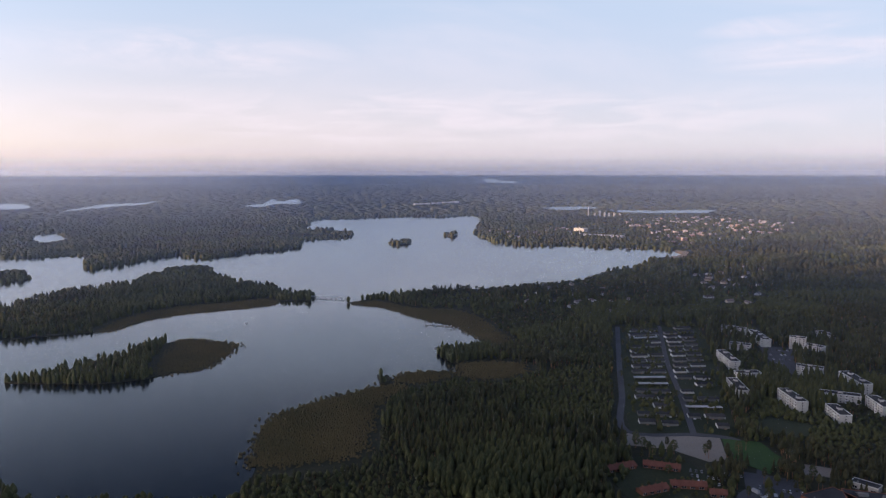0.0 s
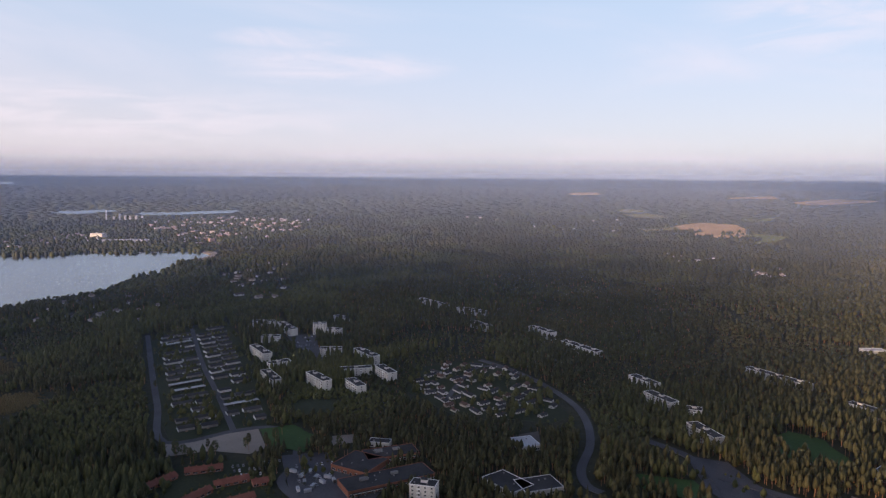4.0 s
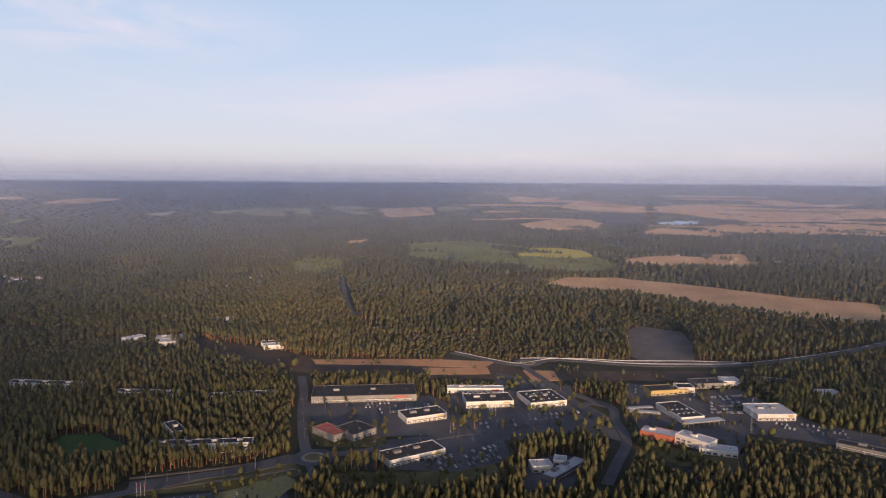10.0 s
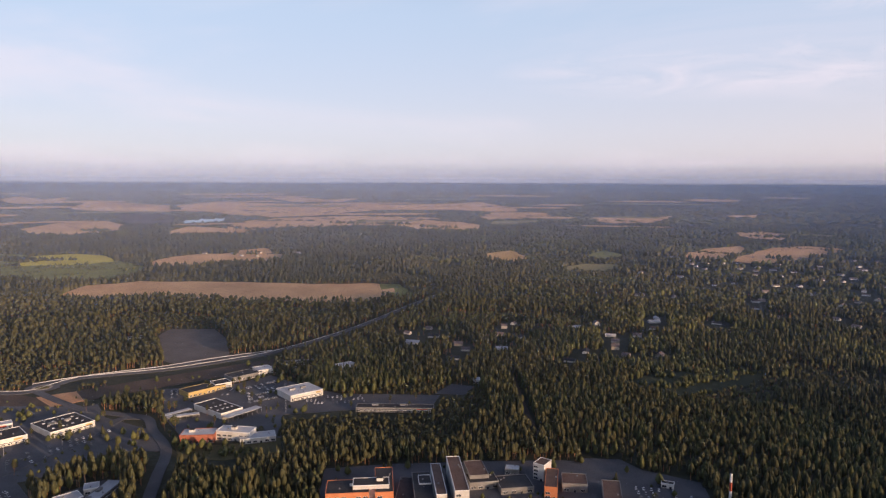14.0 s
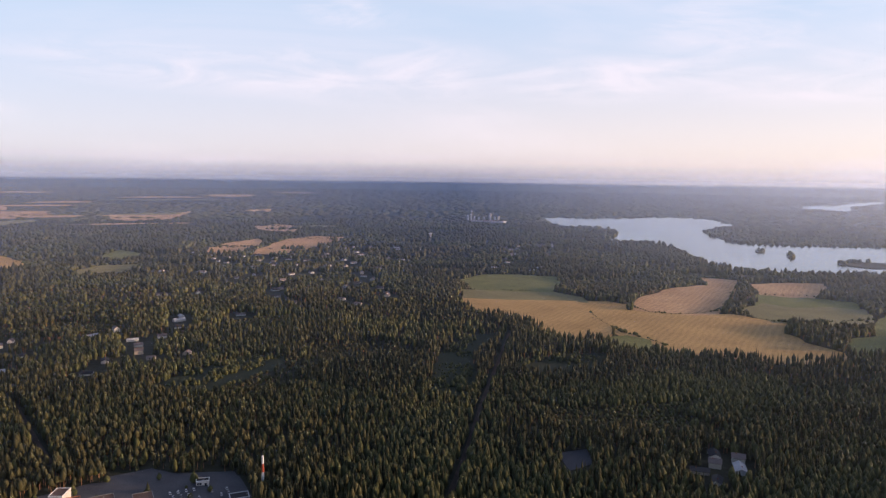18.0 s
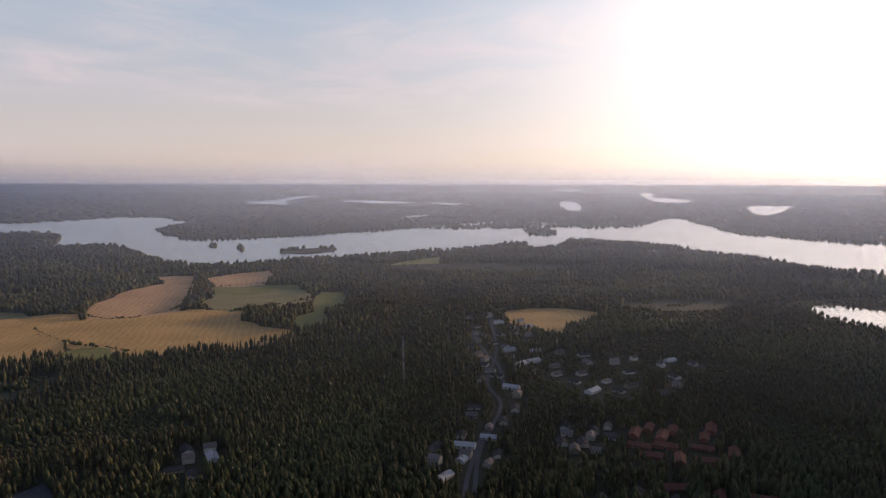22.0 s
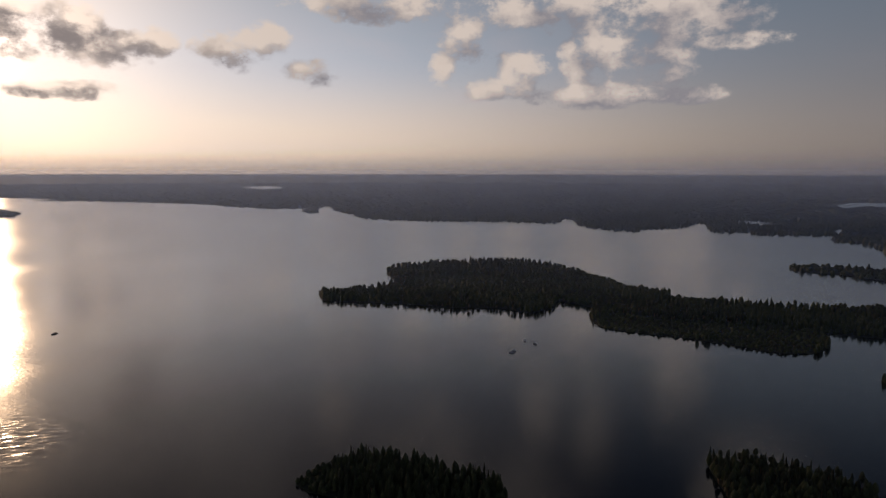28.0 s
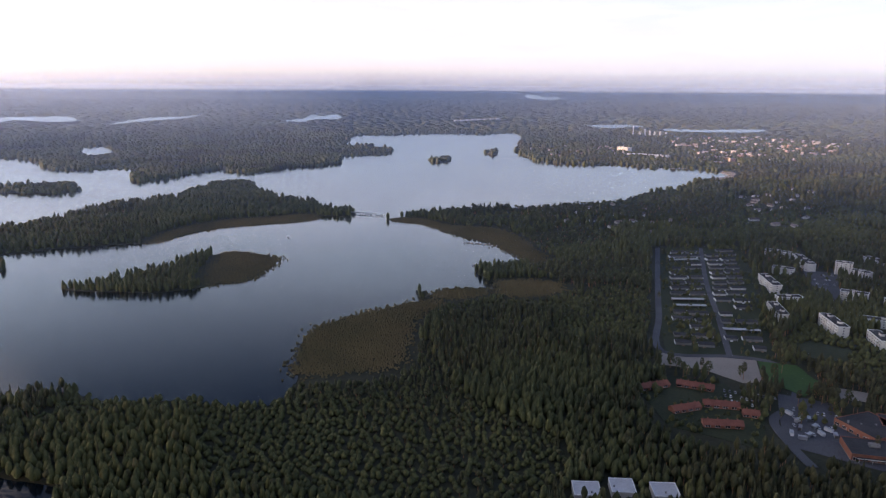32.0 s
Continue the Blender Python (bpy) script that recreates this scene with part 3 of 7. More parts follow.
FIELD["olive_i"] = [(240, -1563), (169, -1567), (27, -1576), (-48, -1502), (110, -1471), (223, -1471)]
FIELD["gold_a"] = [(225, -1450), (108, -1449), (25, -1468), (-84, -1482), (-123, -1449), (-102, -1401), (-46, -1353), (-40, -1301), (-78, -1204), (-67, -1143), (-9, -1132), (39, -1165), (63, -1262), (109, -1310), (168, -1354)]
FIELD["pink_a"] = [(-126, -1415), (-142, -1530), (-234, -1698), (-334, -1794), (-341, -1917), (-429, -1888), (-392, -1737), (-336, -1557), (-293, -1438), (-220, -1381), (-158, -1384)]
FIELD["gold_b"] = [(-45, -1341), (-124, -1389), (-234, -1364), (-308, -1399), (-364, -1352), (-393, -1336), (-362, -1242), (-374, -1171), (-414, -1097), (-304, -1057), (-223, -1084), (-152, -1089), (-121, -1137), (-87, -1190), (-62, -1269)]
FIELD["green_f"] = [(-69, -1139), (-95, -1158), (-130, -1133), (-129, -1088), (-97, -1075), (-77, -1102)]
FIELD["pink_b"] = [(-451, -1823), (-547, -1874), (-633, -1880), (-611, -1792), (-533, -1680), (-435, -1674)]
FIELD["green_l"] = [(-417, -1655), (-508, -1643), (-601, -1606), (-596, -1557), (-490, -1543), (-394, -1561)]
FIELD["olive_j"] = [(-347, -1468), (-401, -1538), (-511, -1529), (-591, -1511), (-565, -1413), (-455, -1357), (-382, -1378)]
FIELD["green_e"] = [(-560, -1393), (-608, -1462), (-648, -1431), (-598, -1307), (-528, -1266), (-524, -1303)]
FIELD["green_m"] = [(-460, -1222), (-526, -1260), (-492, -1154), (-428, -1109), (-425, -1151)]
FIELD["green_h"] = [(-949, -1825), (-1095, -1901), (-1227, -1945), (-1128, -1785), (-990, -1766)]
FIELD["gold_c"] = [(-820, -1059), (-884, -1054), (-939, -1016), (-964, -955), (-921, -934), (-857, -927), (-788, -867), (-779, -929), (-786, -999)]
# clear_d, clear_e: backlit headland meadows, their dimness put into the dark clearing colour
FIELD["clear_d"] = [(-1097, -1026), (-1192, -993), (-1297, -928), (-1285, -865), (-1158, -903), (-1082, -963)]
FIELD["clear_e"] = [(-949, -1833), (-1214, -1748), (-1398, -1610), (-1402, -1515), (-1211, -1585), (-983, -1719)]
FIELD["clearcut_a"] = [(162, -808), (180, -943), (161, -1083), (110, -1126), (120, -1039), (118, -792)]
FIELD["clearcut_b"] = [(485, -731), (459, -867), (391, -913), (388, -868), (428, -748)]
FIELD["meadow_a"] = [(2230, -353), (2193, -558), (2039, -681), (1891, -546), (1997, -388)]
FIELD["sports_field"] = [(636, 322), (679, 320), (683, 288), (636, 235), (611, 240), (607, 280)]
FIELD["park_lawn"] = [(263, 634), (294, 626), (299, 577), (272, 557), (252, 587)]
FIELD["park_lawn_b"] = [(313, 681), (339, 692), (370, 668), (346, 638), (317, 646)]
FIELD["school_lawn"] = [(469, 351), (503, 310), (479, 280), (455, 325)]
FIELD["olive_e"] = [(542, 143), (576, 91), (558, 79), (527, 92), (525, 133)]
FIELD["clear_c"] = [(71, -948), (8, -998), (-59, -1025), (-40, -968), (38, -919)]
PLOT = {}
PLOT["verge_b"] = [(645, -234), (610, -225), (579, -254), (564, -303), (600, -321), (612, -272)]
PLOT["verge_c"] = [(703, 89), (702, 55), (683, 8), (635, 7), (638, 50), (641, 72)]
PLOT["verge_d"] = [(590, 58), (576, 11), (578, -52), (591, -89), (567, -92), (550, -49), (546, 5), (562, 48)]
PLOT["sand_court"] = [(178, 653), (262, 637), (249, 587), (231, 583), (206, 611), (169, 621)]
PLOT["sand_patch"] = [(309, 578), (330, 569), (320, 551), (301, 556)]
PLOT["school_yard"] = [(252, 562), (290, 546), (278, 502), (302, 461), (274, 441), (222, 473), (232, 505)]
PLOT["terrace_ground"] = [(281, 1116), (423, 1140), (383, 981), (280, 637), (182, 651), (200, 765)]
PLOT["apartment_yard"] = [(458, 993), (500, 977), (446, 856), (426, 868)]
PLOT["village_ground"] = [(449, 655), (526, 722), (594, 712), (611, 653), (587, 570), (538, 478), (508, 476), (443, 557)]
PLOT["white_lot"] = [(458, 473), (480, 468), (453, 436), (437, 443)]
PLOT["junction_lot"] = [(544, 346), (560, 315), (530, 260), (517, 223), (485, 214), (479, 236), (496, 295)]
PLOT["mall_lot"] = [(772, 100), (789, -42), (761, -60), (667, -59), (662, -15), (662, 52), (698, 87)]
PLOT["mall_lot_b"] = [(802, -63), (821, -215), (691, -199), (651, -110), (652, -57)]
PLOT["hall_lot"] = [(652, 7), (680, -104), (599, -107), (575, -51), (586, 6)]
PLOT["near_lot"] = [(534, 209), (552, 118), (532, 87), (503, 86), (491, 197)]
PLOT["depot_lot"] = [(576, -112), (602, -131), (605, -161), (583, -169), (539, -145), (534, -105)]
PLOT["trade_lot"] = [(828, -291), (792, -367), (799, -416), (709, -428), (664, -446), (614, -427), (654, -353), (595, -321), (642, -245), (727, -254)]
PLOT["trade_lot_b"] = [(676, -439), (595, -526), (565, -483), (606, -422)]
PLOT["trade_lot_c"] = [(882, -132), (833, -188), (705, -229), (635, -221), (665, -186), (644, -117), (650, -94)]
PLOT["earth_corridor"] = [(1106, 312), (971, 109), (954, -50), (936, -144), (891, -169), (873, -460), (831, -439), (842, -207), (864, -39), (891, 108), (1003, 283)]
PLOT["orange_bank"] = [(958, 112), (954, -50), (936, -140), (906, -121), (924, -3), (934, 105)]
PLOT["orange_bank_b"] = [(909, -37), (906, -125), (875, -124), (876, -46)]
PLOT["orange_bank_c"] = [(891, -169), (886, -210), (842, -207), (843, -174)]
PLOT["gravel_pit"] = [(1123, -389), (1162, -421), (1114, -478), (1034, -462), (914, -414), (910, -350), (959, -338)]
PLOT["hospital_yard"] = [(505, -312), (472, -364), (379, -484), (315, -520), (275, -532), (246, -496), (446, -268)]
PLOT["hospital_lot"] = [(373, -498), (347, -523), (319, -517), (267, -525), (237, -488), (281, -455), (347, -470)]
PLOT["corner_lot"] = [(604, -525), (620, -566), (593, -579), (578, -546)]
PLOT["red_ground"] = [(136, 558), (172, 594), (214, 581), (222, 540), (229, 527), (204, 465), (145, 497)]
PLOT["verge"] = [(559, 216), (573, 163), (586, 121), (603, 87), (578, 77), (553, 114), (548, 175), (544, 208)]
PLOT["house_lot"] = [(5, -632), (-22, -647), (-26, -613), (-6, -593)]
REED = {}
REED["reed_bay"] = [(-77, 597), (-159, 571), (-170, 603), (-174, 647), (-171, 698), (-145, 734), (-111, 766), (-74, 797), (-40, 788), (-69, 744), (-75, 655)]
REED["reed_strip"] = [(-66, 1274), (38, 1231), (93, 1042), (81, 995), (34, 1090), (17, 1131), (-31, 1171), (-75, 1247)]
REED["reed_point"] = [(-60, 834), (-36, 856), (14, 857), (-7, 826), (-48, 811)]
REED["reed_inlet"] = [(22, 892), (100, 899), (95, 846), (35, 829)]
REED["reed_isle"] = [(-359, 853), (-341, 855), (-312, 868), (-301, 903), (-301, 934), (-301, 997), (-356, 1022), (-393, 1026), (-385, 949)]
REED["reed_bridge"] = [(-534, 1078), (-511, 1157), (-479, 1205), (-421, 1247), (-328, 1301), (-344, 1368), (-414, 1329), (-489, 1286), (-536, 1215), (-549, 1130)]
REED["reed_south"] = [(-847, -2346), (-893, -2269), (-1011, -2315), (-1038, -2373), (-946, -2403)]
REED["beach"] = [(639, 2005), (708, 2038), (769, 2181), (735, 2206), (727, 2106)]
REED["reed_pen"] = [(-178, 1321), (-120, 1292), (-75, 1247), (-55, 1264), (-125, 1338)]
ROAD = {}
ROAD["lake_road"] = [(284, 1116), (235, 910), (202, 765), (178, 655), (245, 645), (277, 629), (277, 585), (253, 538), (229, 512), (226, 472), (228, 442)]
ROAD["terrace_road"] = [(354, 1122), (300, 915), (269, 770), (241, 648)]
ROAD["curve_road"] = [(607, 704), (608, 640), (593, 566), (568, 500), (534, 452), (491, 412), (446, 383), (425, 359), (424, 342)]
ROAD["apartment_road"] = [(506, 1120), (469, 986), (443, 876), (432, 812)]
ROAD["village_road"] = [(469, 600), (537, 654), (585, 679), (605, 657)]
ROAD["south_avenue"] = [(545, 388), (544, 346), (527, 313), (530, 282), (540, 233), (580, 153), (617, 93)]
ROAD["junction_road"] = [(527, 313), (500, 281), (465, 257)]
ROAD["main_road"] = [(562, 215), (577, 164), (591, 122), (611, 86)]
ROAD["main_road_east"] = [(617, 64), (629, 17), (658, -47), (681, -115), (731, -192), (752, -221), (737, -240)]
ROAD["foot_path"] = [(549, 210), (563, 160), (576, 119), (589, 85)]
ROAD["foot_path_b"] = [(576, 220), (589, 167), (602, 124), (618, 90)]
ROAD["north_road"] = [(622, 79), (665, 88), (742, 99), (804, 105), (876, 117)]
ROAD["round_exit"] = [(596, 74), (567, 70), (545, 89), (505, 73)]
ROAD["ring_road"] = [(944, -177), (944, -221), (931, -264), (910, -328), (903, -403), (903, -471), (928, -562), (959, -646), (991, -715), (1060, -847), (1132, -992)]
ROAD["ring_road_west"] = [(990, -84), (936, -140), (918, -174), (942, -230), (925, -320), (920, -402), (909, -478)]
ROAD["bridge_road"] = [(918, -174), (863, -184), (808, -199), (771, -220), (737, -240), (695, -232), (637, -224), (586, -198), (542, -175)]
ROAD["far_road"] = [(1776, 131), (1510, 106), (1286, 76), (1188, 46), (1124, 15)]
ROAD["track_a"] = [(88, -511), (88, -623), (92, -793), (92, -1012), (93, -1127)]
ROAD["track_b"] = [(591, -645), (490, -558), (437, -513)]
ROAD["track_c"] = [(1948, 2830), (1605, 2035), (1427, 1537), (1369, 1167), (1266, 859), (1171, 632), (1157, 520)]
ROAD["village_lane"] = [(-650, -930), (-589, -802), (-568, -748), (-513, -664)]
ROAD["village_lane_b"] = [(-401, -551), (-334, -480), (-300, -438)]
ROAD["oldvillage_lane"] = [(-769, -1044), (-620, -822), (-506, -689), (-465, -607), (-371, -515), (-313, -442)]
HOMES = {}
HOMES["town"] = [(953, 3733), (1476, 3899), (1795, 3477), (1256, 2697), (856, 2380), (746, 2512)]
HOMES["town_shore"] = [(195, 3061), (369, 3208), (579, 3114), (494, 2645), (299, 2578), (205, 2697)]
HOMES["hill_houses"] = [(666, 1838), (861, 1858), (605, 1308), (498, 1326)]
HOMES["park_houses"] = [(173, 1627), (338, 1706), (374, 1372), (321, 1207), (156, 1295)]
HOMES["village_ring"] = [(455, 652), (523, 717), (590, 708), (606, 647), (581, 568), (537, 484), (513, 480), (446, 561)]
HOMES["suburb_a"] = [(971, -701), (665, -1137), (504, -866), (709, -606)]
HOMES["suburb_b"] = [(1274, -2023), (782, -2760), (349, -1260), (679, -1161)]
HOMES["suburb_c"] = [(1194, -1840), (1075, -2477), (560, -2526), (351, -1375), (521, -1067), (573, -871)]
HOMES["suburb_d"] = [(351, -2833), (53, -2948), (50, -1949), (218, -1887)]
HOMES["oldvillage"] = [(-729, -1068), (-812, -964), (-521, -609), (-399, -508), (-324, -491), (-469, -661)]
HOMES["oldvillage_b"] = [(-671, -772), (-814, -608), (-657, -507), (-535, -595)]
HOMES["red_village"] = [(-527, -480), (-610, -424), (-548, -361), (-476, -412)]
HOMES["low_village"] = [(-474, -532), (-517, -491), (-467, -440), (-428, -469)]
HOMES["woods_a"] = [(1966, 1359), (2077, 1222), (1871, 1100), (1747, 1207)]
HOMES["woods_b"] = [(1830, 988), (1899, 900), (1723, 816), (1665, 889)]
HOMES["woods_c"] = [(1702, 474), (1805, 339), (1608, 300), (1539, 415)]
HOMES["far_town"] = [(2679, 3342), (3254, 2493), (2553, 1989), (2167, 2585)]
HOMES["close_houses"] = [(-334, -576), (-422, -544), (-343, -453), (-278, -477)]
HOMES["woods_d"] = [(-121, -669), (-163, -654), (-143, -574), (-110, -586)]
HOMES["farm_a"] = [(2360, -961), (2126, -1246), (1981, -1141), (2123, -918)]
HOMES["bottom_village"] = [(-448, -368), (-519, -290), (-485, -271), (-370, -385)]
HOMES["island_cabins"] = [(-728, 1070), (-543, 1140), (-537, 1104), (-685, 1032)]
TERRACES = [(289, 1092), (407, 1118), (282, 651), (188, 665)]
BRIDGE_ENDS = [(-267, 1388), (-202, 1368)]
LOTS = {}
LOTS["near_lot"] = [(533, 194), (548, 113), (526, 95), (513, 173)]
LOTS["mall"] = [(763, 60), (768, -35), (732, -49), (725, 8)]
LOTS["hall"] = [(595, -19), (636, -97), (598, -97), (577, -42)]
LOTS["trade"] = [(770, -368), (775, -410), (704, -374), (708, -340)]
LOTS["trade_b"] = [(819, -294), (775, -359), (741, -357), (784, -281)]
LOTS["trade_c"] = [(697, -391), (655, -456), (626, -443), (658, -397)]
LOTS["plaza"] = [(709, -79), (727, -203), (694, -194), (670, -81)]
LOTS["hospital"] = [(309, -482), (270, -511), (249, -482), (284, -459)]
LOTS["school"] = [(253, 539), (284, 524), (267, 483), (230, 482)]
LOTS["redlot"] = [(207, 568), (250, 556), (235, 523), (201, 540)]
LOTS["flats"] = [(457, 971), (492, 972), (450, 872), (433, 883)]
ROUNDABOUT = (612, 72)
NEW_ROUNDABOUT = (927, -183)
JETTIES = [(-11, 980), (49, 960), (-30, 1131), (30, 1110), (524, 2308), (655, 2290)]
LAMPS = [(563, 202), (567, 186), (572, 170), (580, 144), (590, 119), (598, 62), (625, 17), (641, -25), (663, -64), (677, -103), (701, -152), (658, 86), (706, 93), (752, 99), (746, -243), (819, -201)]
FLAGS = [(543, 202), (543, 199), (543, 196), (716, -82), (715, -101), (716, -104), (716, -108), (667, -56), (667, -59)]
YARD_TREES = [(176, 614), (185, 611), (233, 589), (206, 599), (262, 596), (282, 559), (280, 544), (302, 546), (248, 508), (188, 559), (273, 606), (169, 628), (178, 622), (184, 619), (201, 604), (233, 596), (184, 590), (594, 61), (590, 51), (587, 40), (583, 30), (648, 105), (656, 100), (655, 112), (691, -60), (688, -69), (677, -81), (691, 8), (681, 19), (563, 1), (665, -107), (783, -239), (825, -248), (745, -352), (732, -262), (686, -251), (709, -428), (723, -504), (383, -490), (317, -523), (316, -532), (233, -501), (242, -509), (224, -503)]
PILES = [(245, 523), (247, 511), (256, 513), (255, 501), (243, 498), (245, 487), (233, 489), (255, 490), (263, 496), (238, 482), (264, 487)]
BOATS = [(-1961, 1194), (-1210, -114), (-876, 528), (-831, 484), (-702, -215), (-1214, -112), (-714, -246), (-853, 532), (-824, 476), (-1923, 1164), (-329, 1145)]

# ---- ground, lakes, fields, roads ----
FLAT, REACH = 1500.0, 3400.0


def settle(x, y, z=0.0):
    """The plain is level out to 1.5 km; past that the far country is drawn in and rises gently to the horizon.
    Takes places on the level plan, gives x, y, z and the size that things keep there."""
    x, y, z = np.asarray(x, float), np.asarray(y, float), np.asarray(z, float)
    d = np.maximum(np.hypot(x, y), 1.0)
    over = np.maximum(d - FLAT, 0.0)
    r = np.where(d > FLAT, FLAT + REACH * over / (REACH + over), d)
    s = r / d
    return x * s, y * s, EYE_Z * (1 - s) + z * s, s


RINGS = [0, 150, 300, 600, 900, 1200, 1400] + [1500 * 1.04 ** k for k in range(100)]


def smooth(pts, closed=True, steps=4, rough=0.0, seed=0, straight=False):
    """A rounded line through the given corners, with a ragged edge of about rough times the corner spacing."""
    p = np.array(pts, float)
    n = len(p)
    out = []
    for i in range(n if closed else n - 1):
        a, b, c, d = (p[(i + k) % n] if closed else p[min(max(i + k, 0), n - 1)] for k in (-1, 0, 1, 2))
        gap = np.hypot(*(c - b))
        for k in range(steps):
            u = k / steps
            q = 0.5 * (2 * b + (c - a) * u + (2 * a - 5 * b + 4 * c - d) * u * u + (3 * b - a - 3 * c + d) * u ** 3)
            if straight:
                q = b + (c - b) * u
            if rough:
                j = noise.noise_vector(Vector((q[0] * 4.1 / max(gap, 20), q[1] * 4.1 / max(gap, 20), seed)))
                q = q + np.array((j[0], j[1])) * rough * min(gap, 160)
            out.append(q)
    if not closed:
        out.append(p[-1])
    return np.array(out)


def inside(poly, x, y):
    res = np.zeros(len(x), bool)
    lo, hi = poly.min(0), poly.max(0)
    idx = np.nonzero((x > lo[0]) & (x < hi[0]) & (y > lo[1]) & (y < hi[1]))[0]
    if len(idx) == 0:
        return res
    px, py, r = x[idx], y[idx], np.zeros(len(idx), bool)
    q = np.roll(poly, -1, 0)
    for (x1, y1), (x2, y2) in zip(poly, q):
        if y1 == y2:
            continue
        hit = ((y1 > py) != (y2 > py)) & (px < (x2 - x1) * (py - y1) / (y2 - y1) + x1)
        r ^= hit
    res[idx] = r
    return res


def near_line(line, x, y, dist):
    res = np.zeros(len(x), bool)
    lo, hi = line.min(0) - dist, line.max(0) + dist
    idx = np.nonzero((x > lo[0]) & (x < hi[0]) & (y > lo[1]) & (y < hi[1]))[0]
    px, py, r = x[idx], y[idx], np.zeros(len(idx), bool)
    for a, b in zip(line[:-1], line[1:]):
        e = b - a
        u = np.clip(((px - a[0]) * e[0] + (py - a[1]) * e[1]) / max(e @ e, 1e-6), 0, 1)
        r |= np.hypot(px - a[0] - u * e[0], py - a[1] - u * e[1]) < dist
    res[idx] = r
    return res


def mesh_from(name, verts, tris, mats, mat_index=None, tint=None, sizes=None, soft=False):
    """A mesh from arrays of points and of triangles (or of faces with the given sizes)."""
    me = bpy.data.meshes.new(name)
    verts, flat = np.asarray(verts, np.float32), np.asarray(tris, np.int32).ravel()
    nf = len(tris) if sizes is None else len(sizes)
    me.vertices.add(len(verts))
    me.vertices.foreach_set("co", verts.ravel())
    me.loops.add(len(flat))
    me.loops.foreach_set("vertex_index", flat)
    me.polygons.add(nf)
    size = np.full(nf, 3, np.int32) if sizes is None else np.asarray(sizes, np.int32)
    me.polygons.foreach_set("loop_start", np.concatenate(([0], np.cumsum(size)[:-1])).astype(np.int32))
    for m in mats:
        me.materials.append(m)
    if mat_index is not None:
        me.polygons.foreach_set("material_index", np.asarray(mat_index, np.int32))
    me.polygons.foreach_set("use_smooth", np.full(nf, soft, bool))
    if tint is not None:
        at = me.attributes.new("tint", "FLOAT", "FACE")
        at.data.foreach_set("value", np.asarray(tint, np.float32))
    me.update(calc_edges=True)
    if nf < 5000:
        me.validate()
    return me


def sheet(name, poly, lift, mat, bank=1.0):
    """A level sheet with the given outline on the plan, laid lift metres above the ground, with its edges turned down."""
    from mathutils.geometry import delaunay_2d_cdt
    n = len(poly)
    extra = []
    far = np.hypot(*poly.T).max()
    if far > 1500:
        az = np.radians(np.arange(0, 360, 2.0))
        for d in RINGS:
            if 1400 <= d < far + 200:
                gx, gy = -np.sin(az) * d, np.cos(az) * d
                keep = inside(poly, gx, gy)
                extra += list(zip(gx[keep], gy[keep]))
    pts = [Vector(q) for q in poly] + [Vector(q) for q in extra]
    v, e, faces, *_ = delaunay_2d_cdt(pts, [(i, (i + 1) % n) for i in range(n)], [], 1, 0.01)
    v = np.array([(q[0], q[1]) for q in v])
    d = np.hypot(*v.T)
    up = lift + np.maximum(d - 1500, 0) * 0.0018 * (0.5 + lift)
    x, y, z, _ = settle(v[:, 0], v[:, 1], up)
    top = np.column_stack((x, y, z))
    tri = []
    for f in faces:
        a, b, c = (v[i] for i in f[:3])
        tri.append(f if (b[0] - a[0]) * (c[1] - a[1]) - (b[1] - a[1]) * (c[0] - a[0]) > 0 else f[::-1])
    # skirt round the outline
    count = {}
    for f in tri:
        for i in range(3):
            count.setdefault(frozenset((f[i], f[(i + 1) % 3])), []).append((f[i], f[(i + 1) % 3]))
    low = top.copy()
    low[:, 2] -= bank
    m = len(top)
    for es in count.values():
        if len(es) == 1:
            a, b = es[0]
            tri.append((b, a, a + m))
            tri.append((b, a + m, b + m))
    return new(name, mesh_from(name, np.vstack((top, low)), tri, [mat]))


def behind_trees(poly):
    """Past 900 m the side of a field that looks to the middle of the plan reaches under the shade of the trees before it."""
    if np.hypot(*poly.mean(0)) < 900:
        return poly
    t = np.roll(poly, -1, 0) - np.roll(poly, 1, 0)
    area = np.sum(poly[:, 0] * np.roll(poly[:, 1], -1) - poly[:, 1] * np.roll(poly[:, 0], -1))
    out = np.column_stack((t[:, 1], -t[:, 0])) * np.sign(area)
    near = (out * poly).sum(1) < 0
    return np.where(near[:, None], poly * 0.962, poly)


def ground_sheet():
    az = np.radians(np.arange(0, 360, 1.0))
    k = len(az)
    v = [(0.0, 0.0, 0.0)]
    for d in RINGS[1:]:
        x, y, z, _ = settle(-np.sin(az) * d, np.cos(az) * d, 0.0)
        v += list(zip(x, y, z))
    tri, mi = [], []
    for i in range(k):
        tri.append((0, 1 + i, 1 + (i + 1) % k))
        mi.append(0)
    for r in range(len(RINGS) - 2):
        a = 1 + r * k
        for i in range(k):
            j = (i + 1) % k
            tri += [(a + i, a + k + i, a + k + j), (a + i, a + k + j, a + j)]
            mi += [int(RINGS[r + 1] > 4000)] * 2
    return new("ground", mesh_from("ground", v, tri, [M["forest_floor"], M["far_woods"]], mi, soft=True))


tagged(ground_sheet(), "dark forest floor plain reaching to the hazy wooded horizon", "ground", kind="structure")

